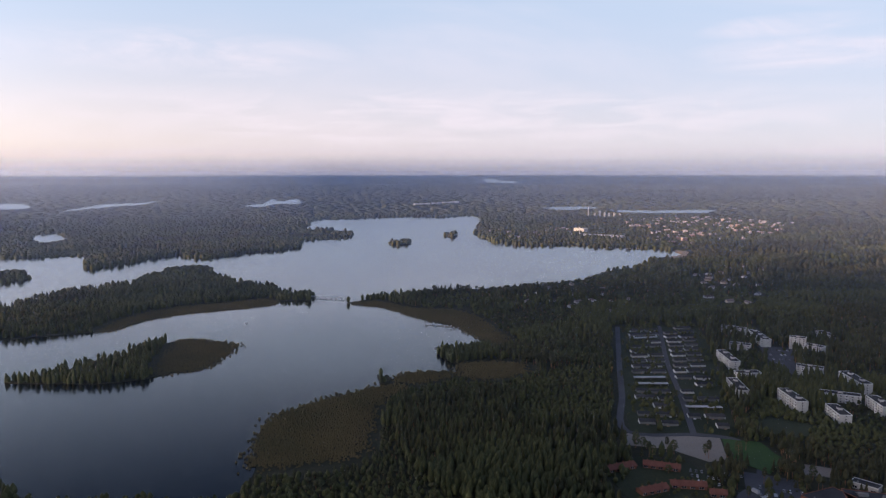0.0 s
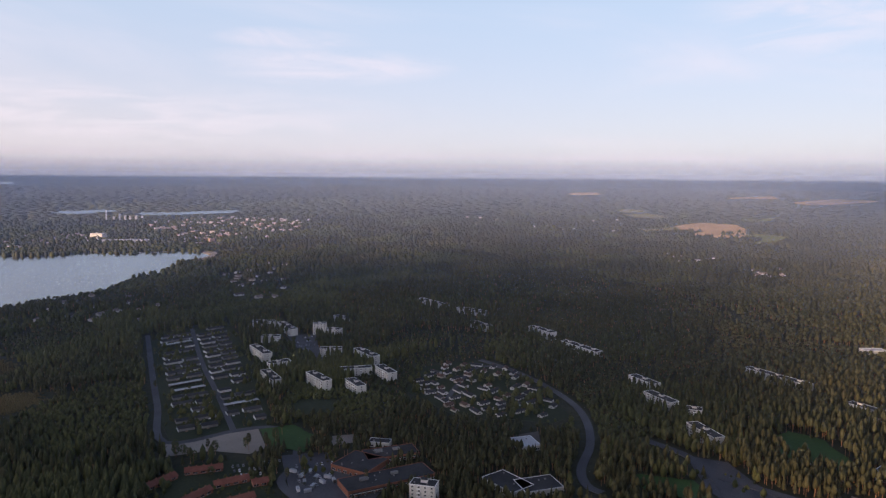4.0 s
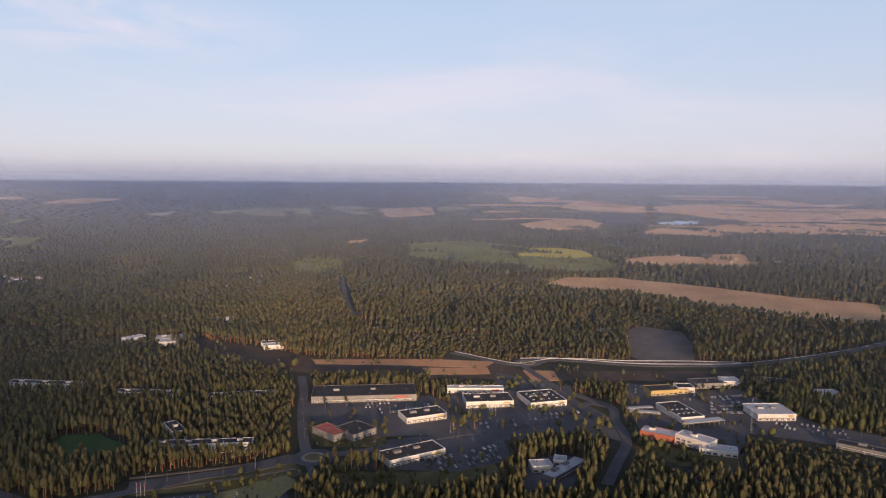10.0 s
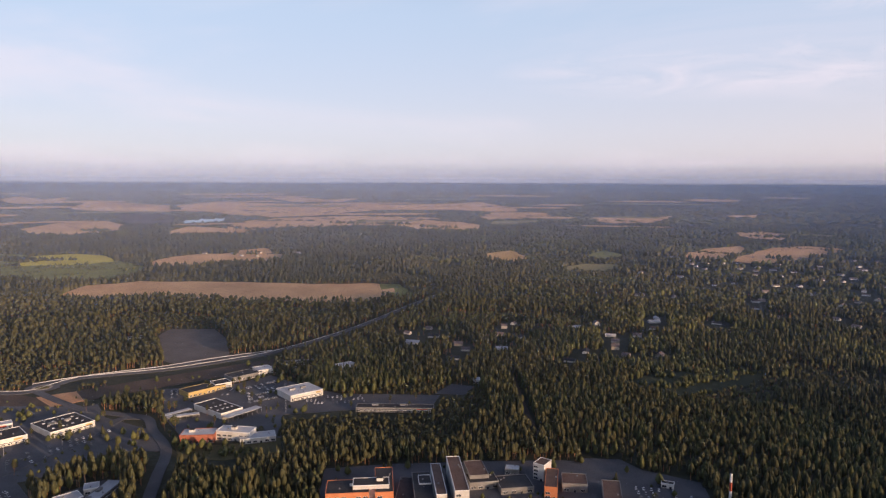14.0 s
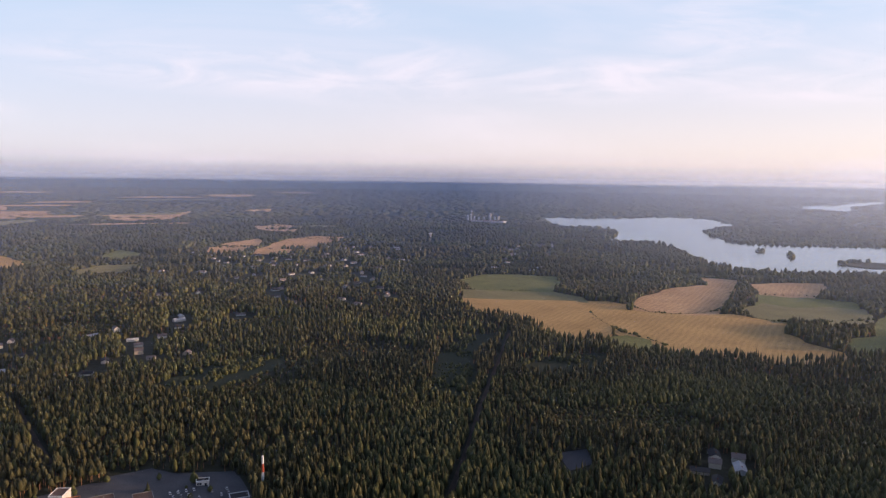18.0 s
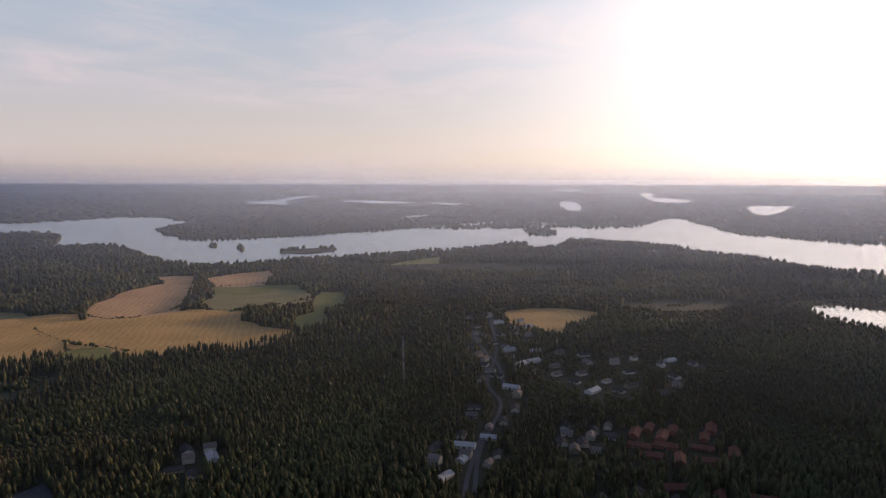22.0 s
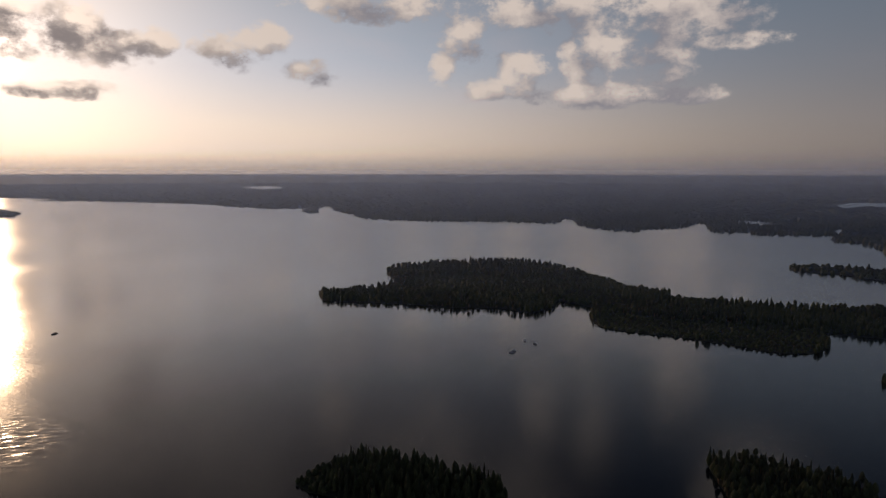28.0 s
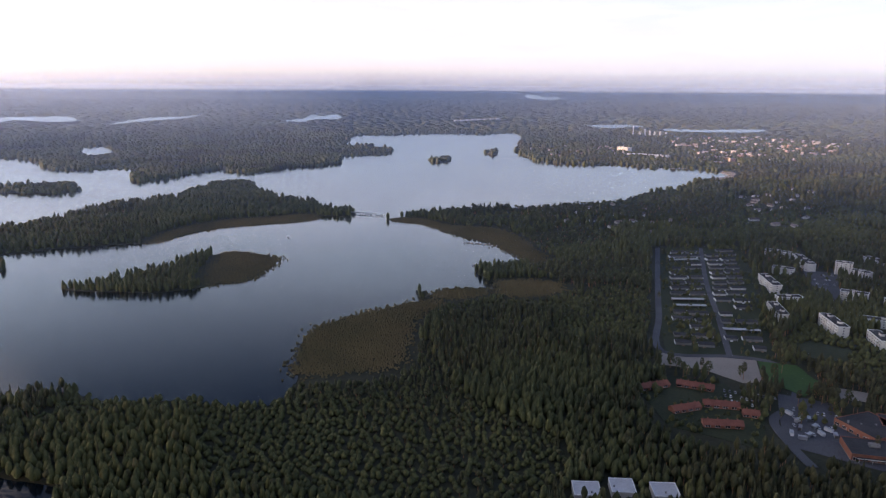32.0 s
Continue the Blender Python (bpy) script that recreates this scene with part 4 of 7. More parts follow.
MAIN_LAKE = smooth(SHORE["far_shore_north"] + SHORE["far_shore_west"] + SHORE["far_shore_south"] + SHORE["near_shore_south"]
                   + SHORE["near_shore_west"] + SHORE["near_shore_north"], rough=0.05)
tagged(sheet("water", MAIN_LAKE, 0.2, M["water"]), "calm dark lake mirroring the evening sky", "lake", kind="structure")
ISLES = {}
for key, pts in ISLAND.items():
    ISLES[key] = smooth(pts, rough=0.06, seed=3)
    tagged(sheet("ground_" + key, ISLES[key], 1.0, M["forest_floor"]), "wooded island ground with a low bank at the lake", "island", kind="structure")
PONDS = {}
for key, pts in LAKE.items():
    PONDS[key] = smooth(pts, rough=0.14, seed=5)
    tagged(sheet("water_" + key, PONDS[key], 0.5, M["water"], 0.4), "distant bright lake between wooded shores", "lake", kind="structure")
FIELD_LOOK = (("stubble", "stubble", "harvested stubble field in warm pinkish tan"), ("pink", "stubble", "ripe grain field in pinkish tan"),
              ("gold", "gold", "ripe golden grain field with tractor tracks"), ("green", "meadow", "green hay meadow at the edge of the woods"),
              ("yellow", "yellow_crop", "bright yellow crop field"), ("olive", "olive", "dull olive pasture field"),
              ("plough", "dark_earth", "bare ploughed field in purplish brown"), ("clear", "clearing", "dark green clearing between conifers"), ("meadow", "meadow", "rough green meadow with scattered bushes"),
              ("sports", "lawn", "mown green sports field"), ("park_lawn_b", "clearing", "shaded park meadow between the flats"), ("park", "lawn", "mown green park lawn"), ("school", "lawn", "mown lawn beside the junction"),
              )
OPEN = []
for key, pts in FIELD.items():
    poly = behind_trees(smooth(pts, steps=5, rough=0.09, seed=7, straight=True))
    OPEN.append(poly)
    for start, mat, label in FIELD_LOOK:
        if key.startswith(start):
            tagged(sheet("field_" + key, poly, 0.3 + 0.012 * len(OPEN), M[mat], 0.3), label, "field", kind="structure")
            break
# far stubble strips in the farming country to the south-east
rng = random.Random(31)
for i in range(34):
    az, d = radians(rng.uniform(-160, -98)), 3600 * 1.036 ** i
    w, h = rng.uniform(120, 420) * d / 4500, rng.uniform(50, 110) * (d / 4000) ** 1.5
    c = (-math.sin(az) * d, math.cos(az) * d)
    corners = [(c[0] + math.cos(az) * w * u - math.sin(az) * h * q, c[1] + math.sin(az) * w * u + math.cos(az) * h * q) for u, q in
               ((-1, -0.6), (-0.3, -1), (0.7, -0.8), (1, 0.1), (0.5, 0.9), (-0.5, 0.7))]
    poly = smooth(corners, steps=4, rough=0.07, seed=i, straight=True)
    OPEN.append(poly)
    tagged(sheet("field_far", poly, 0.3 + 0.012 * len(OPEN), M["stubble" if i % 4 else "olive"], 0.3), "distant pinkish stubble field between woods", "field", kind="structure")
PLOT_LOOK = {"sand_court": ("sand", 0.35), "sand_patch": ("sand", 0.35), "terrace_ground": ("clearing", 0.25), "village_ground": ("clearing", 0.25),
             "earth_corridor": ("dark_earth", 0.3), "orange_bank": ("sunlit_earth", 0.52), "orange_bank_b": ("sunlit_earth", 0.52),
             "orange_bank_c": ("sunlit_earth", 0.52), "gravel_pit": ("gravel", 0.35), "white_lot": ("gravel", 0.4), "red_ground": ("clearing", 0.25), "verge": ("golden_grass", 0.25), "verge_b": ("golden_grass", 0.25), "verge_c": ("golden_grass", 0.25), "verge_d": ("golden_grass", 0.25)}
for key, pts in PLOT.items():
    poly = smooth(pts, steps=2, rough=0.015, seed=9, straight=True)
    OPEN.append(poly)
    mat, lift = PLOT_LOOK.get(key, ("asphalt", 0.35))
    tagged(sheet("pavement_" + key, poly, lift + 0.004 * list(PLOT).index(key), M[mat], 0.35), {"asphalt": "worn grey asphalt yard", "sand": "pale sand sports court", "gravel": "grey gravel yard",
           "sunlit_earth": "earth bank with the sun's orange light put into its colour", "dark_earth": "bare brown earth along the road works"}.get(mat, "grassy plot between the houses"), "yard", kind="structure")
REED_BEDS = []
for key, pts in REED.items():
    poly = smooth(pts, steps=4, rough=0.06, seed=11)
    OPEN.append(poly)
    if key == "beach":
        tagged(sheet("ground_beach", poly, 1.15, M["sand"], 1.15), "pale sand beach at the lake", "beach", kind="structure")
    else:
        REED_BEDS.append(poly)
ROAD_WIDTH = {"main_road": 13, "main_road_east": 10, "north_road": 10, "curve_road": 8, "lake_road": 7, "track_a": 5, "track_b": 5, "track_c": 12, "far_road": 9,
              "ring_road": 10, "ring_road_west": 10, "foot_path": 3, "foot_path_b": 3, "oldvillage_lane": 4, "village_lane": 4, "village_lane_b": 4, "bridge_road": 10, "south_avenue": 9}
LINES = {}
for key, pts in ROAD.items():
    LINES[key] = line = smooth(pts, closed=False, steps=5)
    w = ROAD_WIDTH.get(key, 6) / 2
    t = np.gradient(line, axis=0)
    t /= np.maximum(np.hypot(*t.T), 1e-6)[:, None]
    nrm = np.column_stack((-t[:, 1], t[:, 0]))
    if key == "track_c":
        continue
    ring = np.vstack((line + nrm * w, (line - nrm * w)[::-1]))
    k = len(line)
    lift = 0.75 + 0.02 * (len(LINES) % 9)
    x, y, z, _ = settle(ring[:, 0], ring[:, 1], lift)
    top = np.column_stack((x, y, z))
    low = top - np.array((0, 0, 0.6))
    quads = [(i + 1, i, 2 * k - 1 - i, 2 * k - 2 - i) for i in range(k - 1)]
    quads += [(i, i + 1, i + 1 + 2 * k, i + 2 * k) for i in range(k - 1)] + [(2 * k - 2 - i, 2 * k - 1 - i, 4 * k - 1 - i, 4 * k - 2 - i) for i in range(k - 1)]
    me = mesh_from("road_" + key, np.vstack((top, low)), quads, [M["dark_earth" if key in ("track_a", "track_b") else "gravel" if key.startswith("foot") else "asphalt"]], sizes=[4] * len(quads))
    tagged(new("road_" + key, me), "dirt track through the forest" if key.startswith("track") else "grey asphalt road between the trees", "road", kind="structure")

# ---- forest ----


def hull(kind, seed):
    """One tree: points, triangles, material slots (0 crown, 1 trunk). Height 1, crown radius 1 at its widest."""
    rng = np.random.default_rng(seed)
    v, t, m = [], [], []

    def add(vs, ts, mi):
        b = len(v)
        v.extend(vs)
        t.extend([tuple(b + i for i in f) for f in ts])
        m.extend([mi] * len(ts))

    def skirt(z0, z1, r, n):
        a0 = rng.uniform(0, 6)
        rim = []
        for i in range(n):
            rr = r * (rng.uniform(0.82, 1.12) if i % 2 == 0 else rng.uniform(0.5, 0.68))
            rim.append((rr * math.cos(a0 + 2 * math.pi * i / n), rr * math.sin(a0 + 2 * math.pi * i / n), z0 + rng.uniform(-0.03, 0.03)))
        add(rim + [(rng.uniform(-.04, .04), rng.uniform(-.04, .04), z1)], [(i, (i + 1) % n, n) for i in range(n)], 0)

    def spindle(rings, top, n):
        a0, vs, ts = rng.uniform(0, 6), [], []
        for k, (z, r) in enumerate(rings):
            for i in range(n):
                a, rr = a0 + 2 * math.pi * (i + 0.5 * k) / n, r * rng.uniform(0.78, 1.15)
                vs.append((rr * math.cos(a), rr * math.sin(a), z + rng.uniform(-0.05, 0.05)))
        for k in range(len(rings) - 1):
            for i in range(n):
                p, q = k * n + i, k * n + (i + 1) % n
                ts += [(p, q, p + n), (q, q + n, p + n)]
        b = (len(rings) - 1) * n
        vs.append((rng.uniform(-.15, .15), rng.uniform(-.15, .15), top))
        add(vs, ts + [(b + i, b + (i + 1) % n, b + n) for i in range(n)], 0)

    def trunk(z1, r, lean=0.0):
        add([(r * math.cos(a), r * math.sin(a), 0) for a in (0, 2.1, 4.2)] + [(lean, 0, z1)], [(0, 1, 3), (1, 2, 3), (2, 0, 3)], 1)

    if kind == "spruce":
        trunk(0.4, 0.09)
        skirt(0.10, 0.56, 1.0, 8)
        skirt(0.32, 0.80, 0.74, 8)
        skirt(0.58, 1.0, 0.48, 6)
    elif kind == "pine":
        trunk(0.9, 0.17)
        spindle(((0.46, 0.50), (0.64, 1.0), (0.84, 0.70)), 1.0, 6)
    elif kind == "birch":
        trunk(0.5, 0.06)
        spindle(((0.12, 0.55), (0.34, 1.0), (0.66, 0.80)), 1.0, 7)
    elif kind == "mid_spruce":
        skirt(0.08, 0.70, 0.95, 6)
        skirt(0.42, 1.0, 0.62, 5)
    elif kind == "mid_pine":
        trunk(0.80, 0.20)
        spindle(((0.46, 0.70), (0.72, 0.95)), 1.0, 5)
    elif kind == "mid_leafy":
        spindle(((0.06, 0.80), (0.58, 0.95)), 1.0, 5)
    elif kind == "far_spruce":
        spindle(((0.0, 0.95), (0.55, 0.66)), 1.0, 4)
    else:
        spindle(((0.0, 1.0), (0.70, 0.8)), 1.0, 4)
    return np.array(v), np.array(t), np.array(m)


def forest(name, kinds, x, y, height, radius, tint, label):
    """All trees of one belt as one mesh. kinds: (tree form, crown material, indices)."""
    rng = np.random.default_rng(len(x))
    V, T, MI, TI, base = [], [], [], [], 0
    sx, sy, sz, s = settle(x, y, 0.0)
    for kind, slot, which in kinds:
        if len(which) == 0:
            continue
        forms = [hull(kind, 10 + k) for k in range(5)]
        pick = rng.integers(0, 5, len(which))
        for k, (v, t, m) in enumerate(forms):
            idx = which[pick == k]
            if len(idx) == 0:
                continue
            a = rng.uniform(0, 2 * math.pi, len(idx))
            c, sn = np.cos(a)[:, None], np.sin(a)[:, None]
            r, h, sc = radius[idx][:, None], height[idx][:, None], s[idx][:, None]
            lx, ly = v[:, 0] * c - v[:, 1] * sn, v[:, 0] * sn + v[:, 1] * c
            P = np.stack((sx[idx][:, None] + lx * r * sc, sy[idx][:, None] + ly * r * sc, sz[idx][:, None] + v[:, 2] * h * sc), 2)
            V.append(P.reshape(-1, 3))
            off = base + np.arange(len(idx))[:, None, None] * len(v)
            T.append((t[None] + off).reshape(-1, 3))
            MI.append(np.tile(np.where(m == 1, 2, slot), len(idx)))
            TI.append(np.repeat(tint[idx], len(t)) + rng.uniform(-0.06, 0.06, len(idx) * len(t)))
            base += len(idx) * len(v)
    me = mesh_from(name, np.vstack(V), np.vstack(T), [M["conifer"], M["leafy"], M["bark"]], np.concatenate(MI), np.concatenate(TI), soft=True)
    return tagged(new(name, me), label, "forest", kind="stuff")


def tree_places(d0, d1, step_min, step_rel, seed):
    """A jittered polar grid of places that gets coarser with distance."""
    rng = np.random.default_rng(seed)
    X, Y, S = [], [], []
    d = d0
    while d < d1:
        st = max(step_min, d * step_rel)
        k = int(2 * math.pi * d / st)
        a = (np.arange(k) + rng.uniform(-0.45, 0.45, k)) * 2 * math.pi / k
        r = d + rng.uniform(-0.45, 0.45, k) * st
        X.append(-np.sin(a) * r)
        Y.append(np.cos(a) * r)
        S.append(np.full(k, st))
        d += st
    return np.concatenate(X), np.concatenate(Y), np.concatenate(S)


def reed_clumps():
    """Tufts of reed, close together in the beds and thinning out into the water."""
    rng = np.random.default_rng(12)
    V, T, TI, base = [], [], [], 0
    for poly in REED_BEDS:
        lo, hi = poly.min(0) - 25, poly.max(0) + 25
        gap = 2.1 if np.hypot(*poly.mean(0)) < 1700 else 5.0
        gx, gy = np.meshgrid(np.arange(lo[0], hi[0], gap), np.arange(lo[1], hi[1], gap))
        x, y = gx.ravel() + rng.uniform(-1, 1, gx.size), gy.ravel() + rng.uniform(-1, 1, gx.size)
        ok = inside(poly, x + rng.normal(0, 6, x.size), y + rng.normal(0, 6, x.size))
        x, y = x[ok], y[ok]
        n, k = len(x), 5
        sx, sy, sz, s = settle(x, y, 0.0)
        r, h = rng.uniform(1.1, 1.7, n) * gap / 2.1, rng.uniform(1.9, 2.9, n)
        a = rng.uniform(0, 6, n)[:, None] + np.arange(k) * 2 * math.pi / k
        rr = r[:, None] * rng.uniform(0.75, 1.25, (n, k))
        rim = np.stack((sx[:, None] + np.cos(a) * rr * s[:, None], sy[:, None] + np.sin(a) * rr * s[:, None], sz[:, None] + np.full((n, k), 0.5)), 2)
        tip = np.stack((sx, sy, sz + h * s), 1)[:, None]
        V.append(np.concatenate((rim, tip), 1).reshape(-1, 3))
        t = np.array([(i, (i + 1) % k, k) for i in range(k)])
        T.append((t[None] + base + np.arange(n)[:, None, None] * (k + 1)).reshape(-1, 3))
        TI.append(np.repeat(np.clip(wave(x, y, 22, 5) * 0.7 + rng.uniform(0, 0.4, n), 0, 1), k))
        base += n * (k + 1)
    me = mesh_from("reeds", np.vstack(V), np.vstack(T), [M["reeds"]], np.zeros(base // (k + 1) * k, int), np.concatenate(TI))
    tagged(new("reeds", me), "brown and olive reed beds at the water's edge", "reeds", kind="stuff")


OPEN_VIEW = {"main_road": (20, 32), "main_road_east": (20,), "curve_road": (18,), "bridge_road": (18, 28), "ring_road": (20, 34), "ring_road_west": (20, 34), "north_road": (16,), "south_avenue": (18,), "lake_road": (16,)}
FOOTPRINTS = []   # x, y, radius kept free of trees; filled by the building plan below


def wooded(x, y):
    ok = ~inside(MAIN_LAKE, x, y)
    for poly in ISLES.values():
        ok |= inside(poly, x, y)
    d = np.hypot(x, y)
    bx, by = x * (1 + 11 / d), y * (1 + 11 / d)
    copse = (wave(x, y, 60, 77) > 0.80) & (d > 2400)
    for poly in list(PONDS.values()):
        ok &= ~inside(poly, x, y)
    for poly in OPEN:
        ok &= ~inside(poly, x, y) | copse
    for poly in OPEN[len(FIELD):]:
        if math.hypot(*poly.mean(0)) < 1300:
            ok &= ~inside(poly, bx, by) & ~inside(poly, x * (1 + 24 / d), y * (1 + 24 / d))
    for key, line in LINES.items():
        w = ROAD_WIDTH.get(key, 6) / 2 + (0.8 if key in ("track_a", "track_b") else 3.0)
        ok &= ~near_line(line, x, y, w + 1.5) & ~near_line(line, bx, by, w)
        for back in OPEN_VIEW.get(key, ()):
            ok &= ~near_line(line, x * (1 + back / d), y * (1 + back / d), w + 3)
    for key in REED:
        poly = smooth(REED[key], steps=4, rough=0.06, seed=11)
        for ox, oy in ((14, 0), (-14, 0), (0, 14), (0, -14)):
            ok &= ~inside(poly, x + ox, y + oy)
    order = np.argsort(x)
    xs = x[order]
    for fx, fy, fr in FOOTPRINTS:
        i = order[np.searchsorted(xs, fx - fr):np.searchsorted(xs, fx + fr)]
        ok[i] &= (x[i] - fx) ** 2 + (y[i] - fy) ** 2 > fr * fr
    return ok


def wave(x, y, scale, seed):
    """Slow waves of chance over the plan, from 0 to 1."""
    q = np.random.default_rng(seed).uniform(0, 6.28, (6, 2))
    v = 0
    for i in range(6):
        a = q[i, 0]
        v = v + np.sin((x * np.cos(a) + y * np.sin(a)) / scale * (0.6 + 0.25 * i) + q[i, 1])
    return np.clip(0.5 + v / 6, 0, 1)



# ---- unseen clouds added in the west to shade the near country, and shells for the evening haze ----


def shade_clouds():
    """Lumpy clouds added forty kilometres off towards the sun, past the camera's reach and unseen, only to lay shade
    over the near woods and flats and on some far woods.
    """
    main = smooth([(-650, 1900), (0, 1980), (684, 1900), (1250, 1480), (1420, 975), (990, 516), (570, 250), (250, -50), (-50, -250), (-300, -420), (-600, -720), (-950, -450), (-650, 0), (-650, 300), (-700, 1000)],
                  steps=6, rough=0.15, seed=21)
    east = smooth([(1499, 1743), (1714, 1450), (1686, 1024), (1255, 552), (979, 460), (799, 591), (711, 781)], steps=5, rough=0.15, seed=22)
    ridge = smooth([(7465, 3489), (13396, 3817), (16134, 1898), (10189, -601), (6290, -421), (4685, 397), (4535, 1532)], steps=5, rough=0.1, seed=23)
    south = smooth([(60, -1010), (-300, -960), (-600, -950), (-620, -700), (-400, -520), (-166, -420), (10, -615)], steps=5, rough=0.2, seed=24)
    rise = smooth([(1247, -560), (1538, -917), (1665, -1241), (763, -636), (508, -391), (518, -202), (613, -190), (778, -320)], steps=5, rough=0.2, seed=25)
    off = SUN_DIR * 40000
    rng = random.Random(8)
    bm = bmesh.new()
    # each outline is the shade wanted on the ground; unseen lumps fill it
    for shade, step, cover in ((main, 135, 1.0), (east, 135, 1.0), (ridge, 260, 1.0), (south, 110, 0.6), (rise, 110, 0.45)):
        px, py, pz, ps = settle(shade[:, 0], shade[:, 1], 0.0)
        shade = np.stack((px, py), 1)
        level = float(np.mean(pz))
        lo, hi = shade.min(0), shade.max(0)
        for i in range(int((hi[0] - lo[0]) / step) + 1):
            for j in range(int((hi[1] - lo[1]) / step) + 1):
                x, y = lo[0] + (i + 0.5) * step, lo[1] + (j + 0.5) * step
                if inside(shade, np.array([x]), np.array([y]))[0] and rng.random() < cover:
                    r = rng.uniform(0.7, 1.1) * step
                    m = Matrix.LocRotScale((x + off.x + rng.uniform(-30, 30), y + off.y + rng.uniform(-30, 30), off.z + level + rng.uniform(-8, 12)), None, (r, r, r * 0.16))
                    bmesh.ops.create_icosphere(bm, subdivisions=1, radius=1, matrix=m)
    me = bpy.data.meshes.new("cloud")
    bm.to_mesh(me)
    bm.free()
    me.materials.append(M["cloud"])
    tagged(new("backdrop_cloud", me), "unseen cloud lumps added towards the sun to shade the woods", "cloud", kind="structure")


M["cloud"] = material("cloud", (0.75, 0.75, 0.76), (0.85, 0.85, 0.85), rough=1.0, scale=0.004, fine=0.02, bump=0.4, bump_dist=20, spec=0.0)
shade_clouds()
reed_clumps()


def hedges():
    """Low bushes along the ditches between the southern fields."""
    rng = np.random.default_rng(15)
    x, y = [], []
    for pts in HEDGES:
        line = smooth(pts, closed=False, steps=6)
        for a, b in zip(line[:-1], line[1:]):
            k = max(2, int(np.hypot(*(b - a)) / 3.2))
            u = rng.uniform(0, 1, k)
            x += list(a[0] + (b[0] - a[0]) * u + rng.normal(0, 2.0, k))
            y += list(a[1] + (b[1] - a[1]) * u + rng.normal(0, 2.0, k))
    x, y = np.array(x), np.array(y)
    n = len(x)
    height = rng.uniform(1.5, 4.5, n) * (0.6 + 1.2 * wave(x, y, 25, 8) ** 2)
    ids = np.arange(n)
    forest("hedges", (("birch", 1, ids),), x, y, height, height * rng.uniform(0.4, 0.6, n), rng.uniform(0, 0.8, n), "low hedges of bushes between the fields")


hedges()


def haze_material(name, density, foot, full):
    """Tinted shell that stands in for thin evening haze: mostly clear, a little of it scatters the light that falls on
    it from either side.
    Its density is made to grow upwards from its foot, as if the line of sight ran through more haze, and to thin out
    above the horizon."""
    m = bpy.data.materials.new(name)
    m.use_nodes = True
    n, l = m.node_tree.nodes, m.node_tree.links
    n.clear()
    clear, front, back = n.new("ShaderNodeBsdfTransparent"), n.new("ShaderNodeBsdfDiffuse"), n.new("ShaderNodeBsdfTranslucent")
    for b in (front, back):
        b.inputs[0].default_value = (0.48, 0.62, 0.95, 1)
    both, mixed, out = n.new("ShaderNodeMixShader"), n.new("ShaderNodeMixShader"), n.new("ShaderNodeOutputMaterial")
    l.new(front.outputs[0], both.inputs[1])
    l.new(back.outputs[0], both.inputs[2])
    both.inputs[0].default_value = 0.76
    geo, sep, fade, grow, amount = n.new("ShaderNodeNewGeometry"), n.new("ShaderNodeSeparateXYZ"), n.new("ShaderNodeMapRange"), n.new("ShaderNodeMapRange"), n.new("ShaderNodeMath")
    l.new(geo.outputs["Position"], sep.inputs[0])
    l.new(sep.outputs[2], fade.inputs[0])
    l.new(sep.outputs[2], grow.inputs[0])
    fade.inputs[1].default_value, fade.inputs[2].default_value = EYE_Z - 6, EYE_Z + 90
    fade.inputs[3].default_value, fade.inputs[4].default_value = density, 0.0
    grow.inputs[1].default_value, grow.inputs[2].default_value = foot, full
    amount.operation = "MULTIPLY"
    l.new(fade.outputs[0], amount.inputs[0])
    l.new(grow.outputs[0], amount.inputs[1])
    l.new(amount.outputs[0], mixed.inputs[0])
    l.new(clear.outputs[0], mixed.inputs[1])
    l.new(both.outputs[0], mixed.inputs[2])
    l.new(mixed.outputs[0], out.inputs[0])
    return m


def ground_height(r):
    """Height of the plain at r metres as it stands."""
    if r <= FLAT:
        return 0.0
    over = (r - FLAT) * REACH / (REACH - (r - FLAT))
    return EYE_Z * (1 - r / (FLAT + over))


# blue-tinted rings round the camera, added to imitate the haze of distance
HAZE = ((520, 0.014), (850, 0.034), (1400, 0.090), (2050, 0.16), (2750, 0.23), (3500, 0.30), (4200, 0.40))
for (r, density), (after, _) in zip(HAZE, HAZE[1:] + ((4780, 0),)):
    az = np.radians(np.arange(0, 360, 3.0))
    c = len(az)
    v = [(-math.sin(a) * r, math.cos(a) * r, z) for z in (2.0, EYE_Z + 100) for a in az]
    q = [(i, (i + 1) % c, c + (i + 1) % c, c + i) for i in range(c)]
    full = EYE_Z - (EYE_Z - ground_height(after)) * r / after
    tagged(new("backdrop_haze", mesh_from("backdrop_haze", v, q, [haze_material("haze", density, ground_height(r), full)], sizes=[4] * c, soft=True)), "blue-tinted shell standing in for evening haze over the far country", "haze", kind="structure")

# ---- buildings ----
M["plaster"] = material("plaster", (0.46, 0.44, 0.41), (0.68, 0.66, 0.62), scale=0.15, fine=1.5, bump=0.1)
M["panel"] = material("panel", (0.17, 0.165, 0.16), (0.27, 0.26, 0.25), scale=0.15, fine=1.5, bump=0.1)
M["yellow"] = material("yellow", (0.38, 0.28, 0.11), (0.48, 0.36, 0.15), scale=0.15, fine=1.5, bump=0.1)
M["brick"] = material("brick", (0.20, 0.08, 0.05), (0.32, 0.14, 0.09), scale=0.3, fine=4.0, bump=0.3)
M["red_brick"] = material("red_brick", (0.27, 0.085, 0.05), (0.38, 0.14, 0.09), scale=0.3, fine=4.0, bump=0.3)
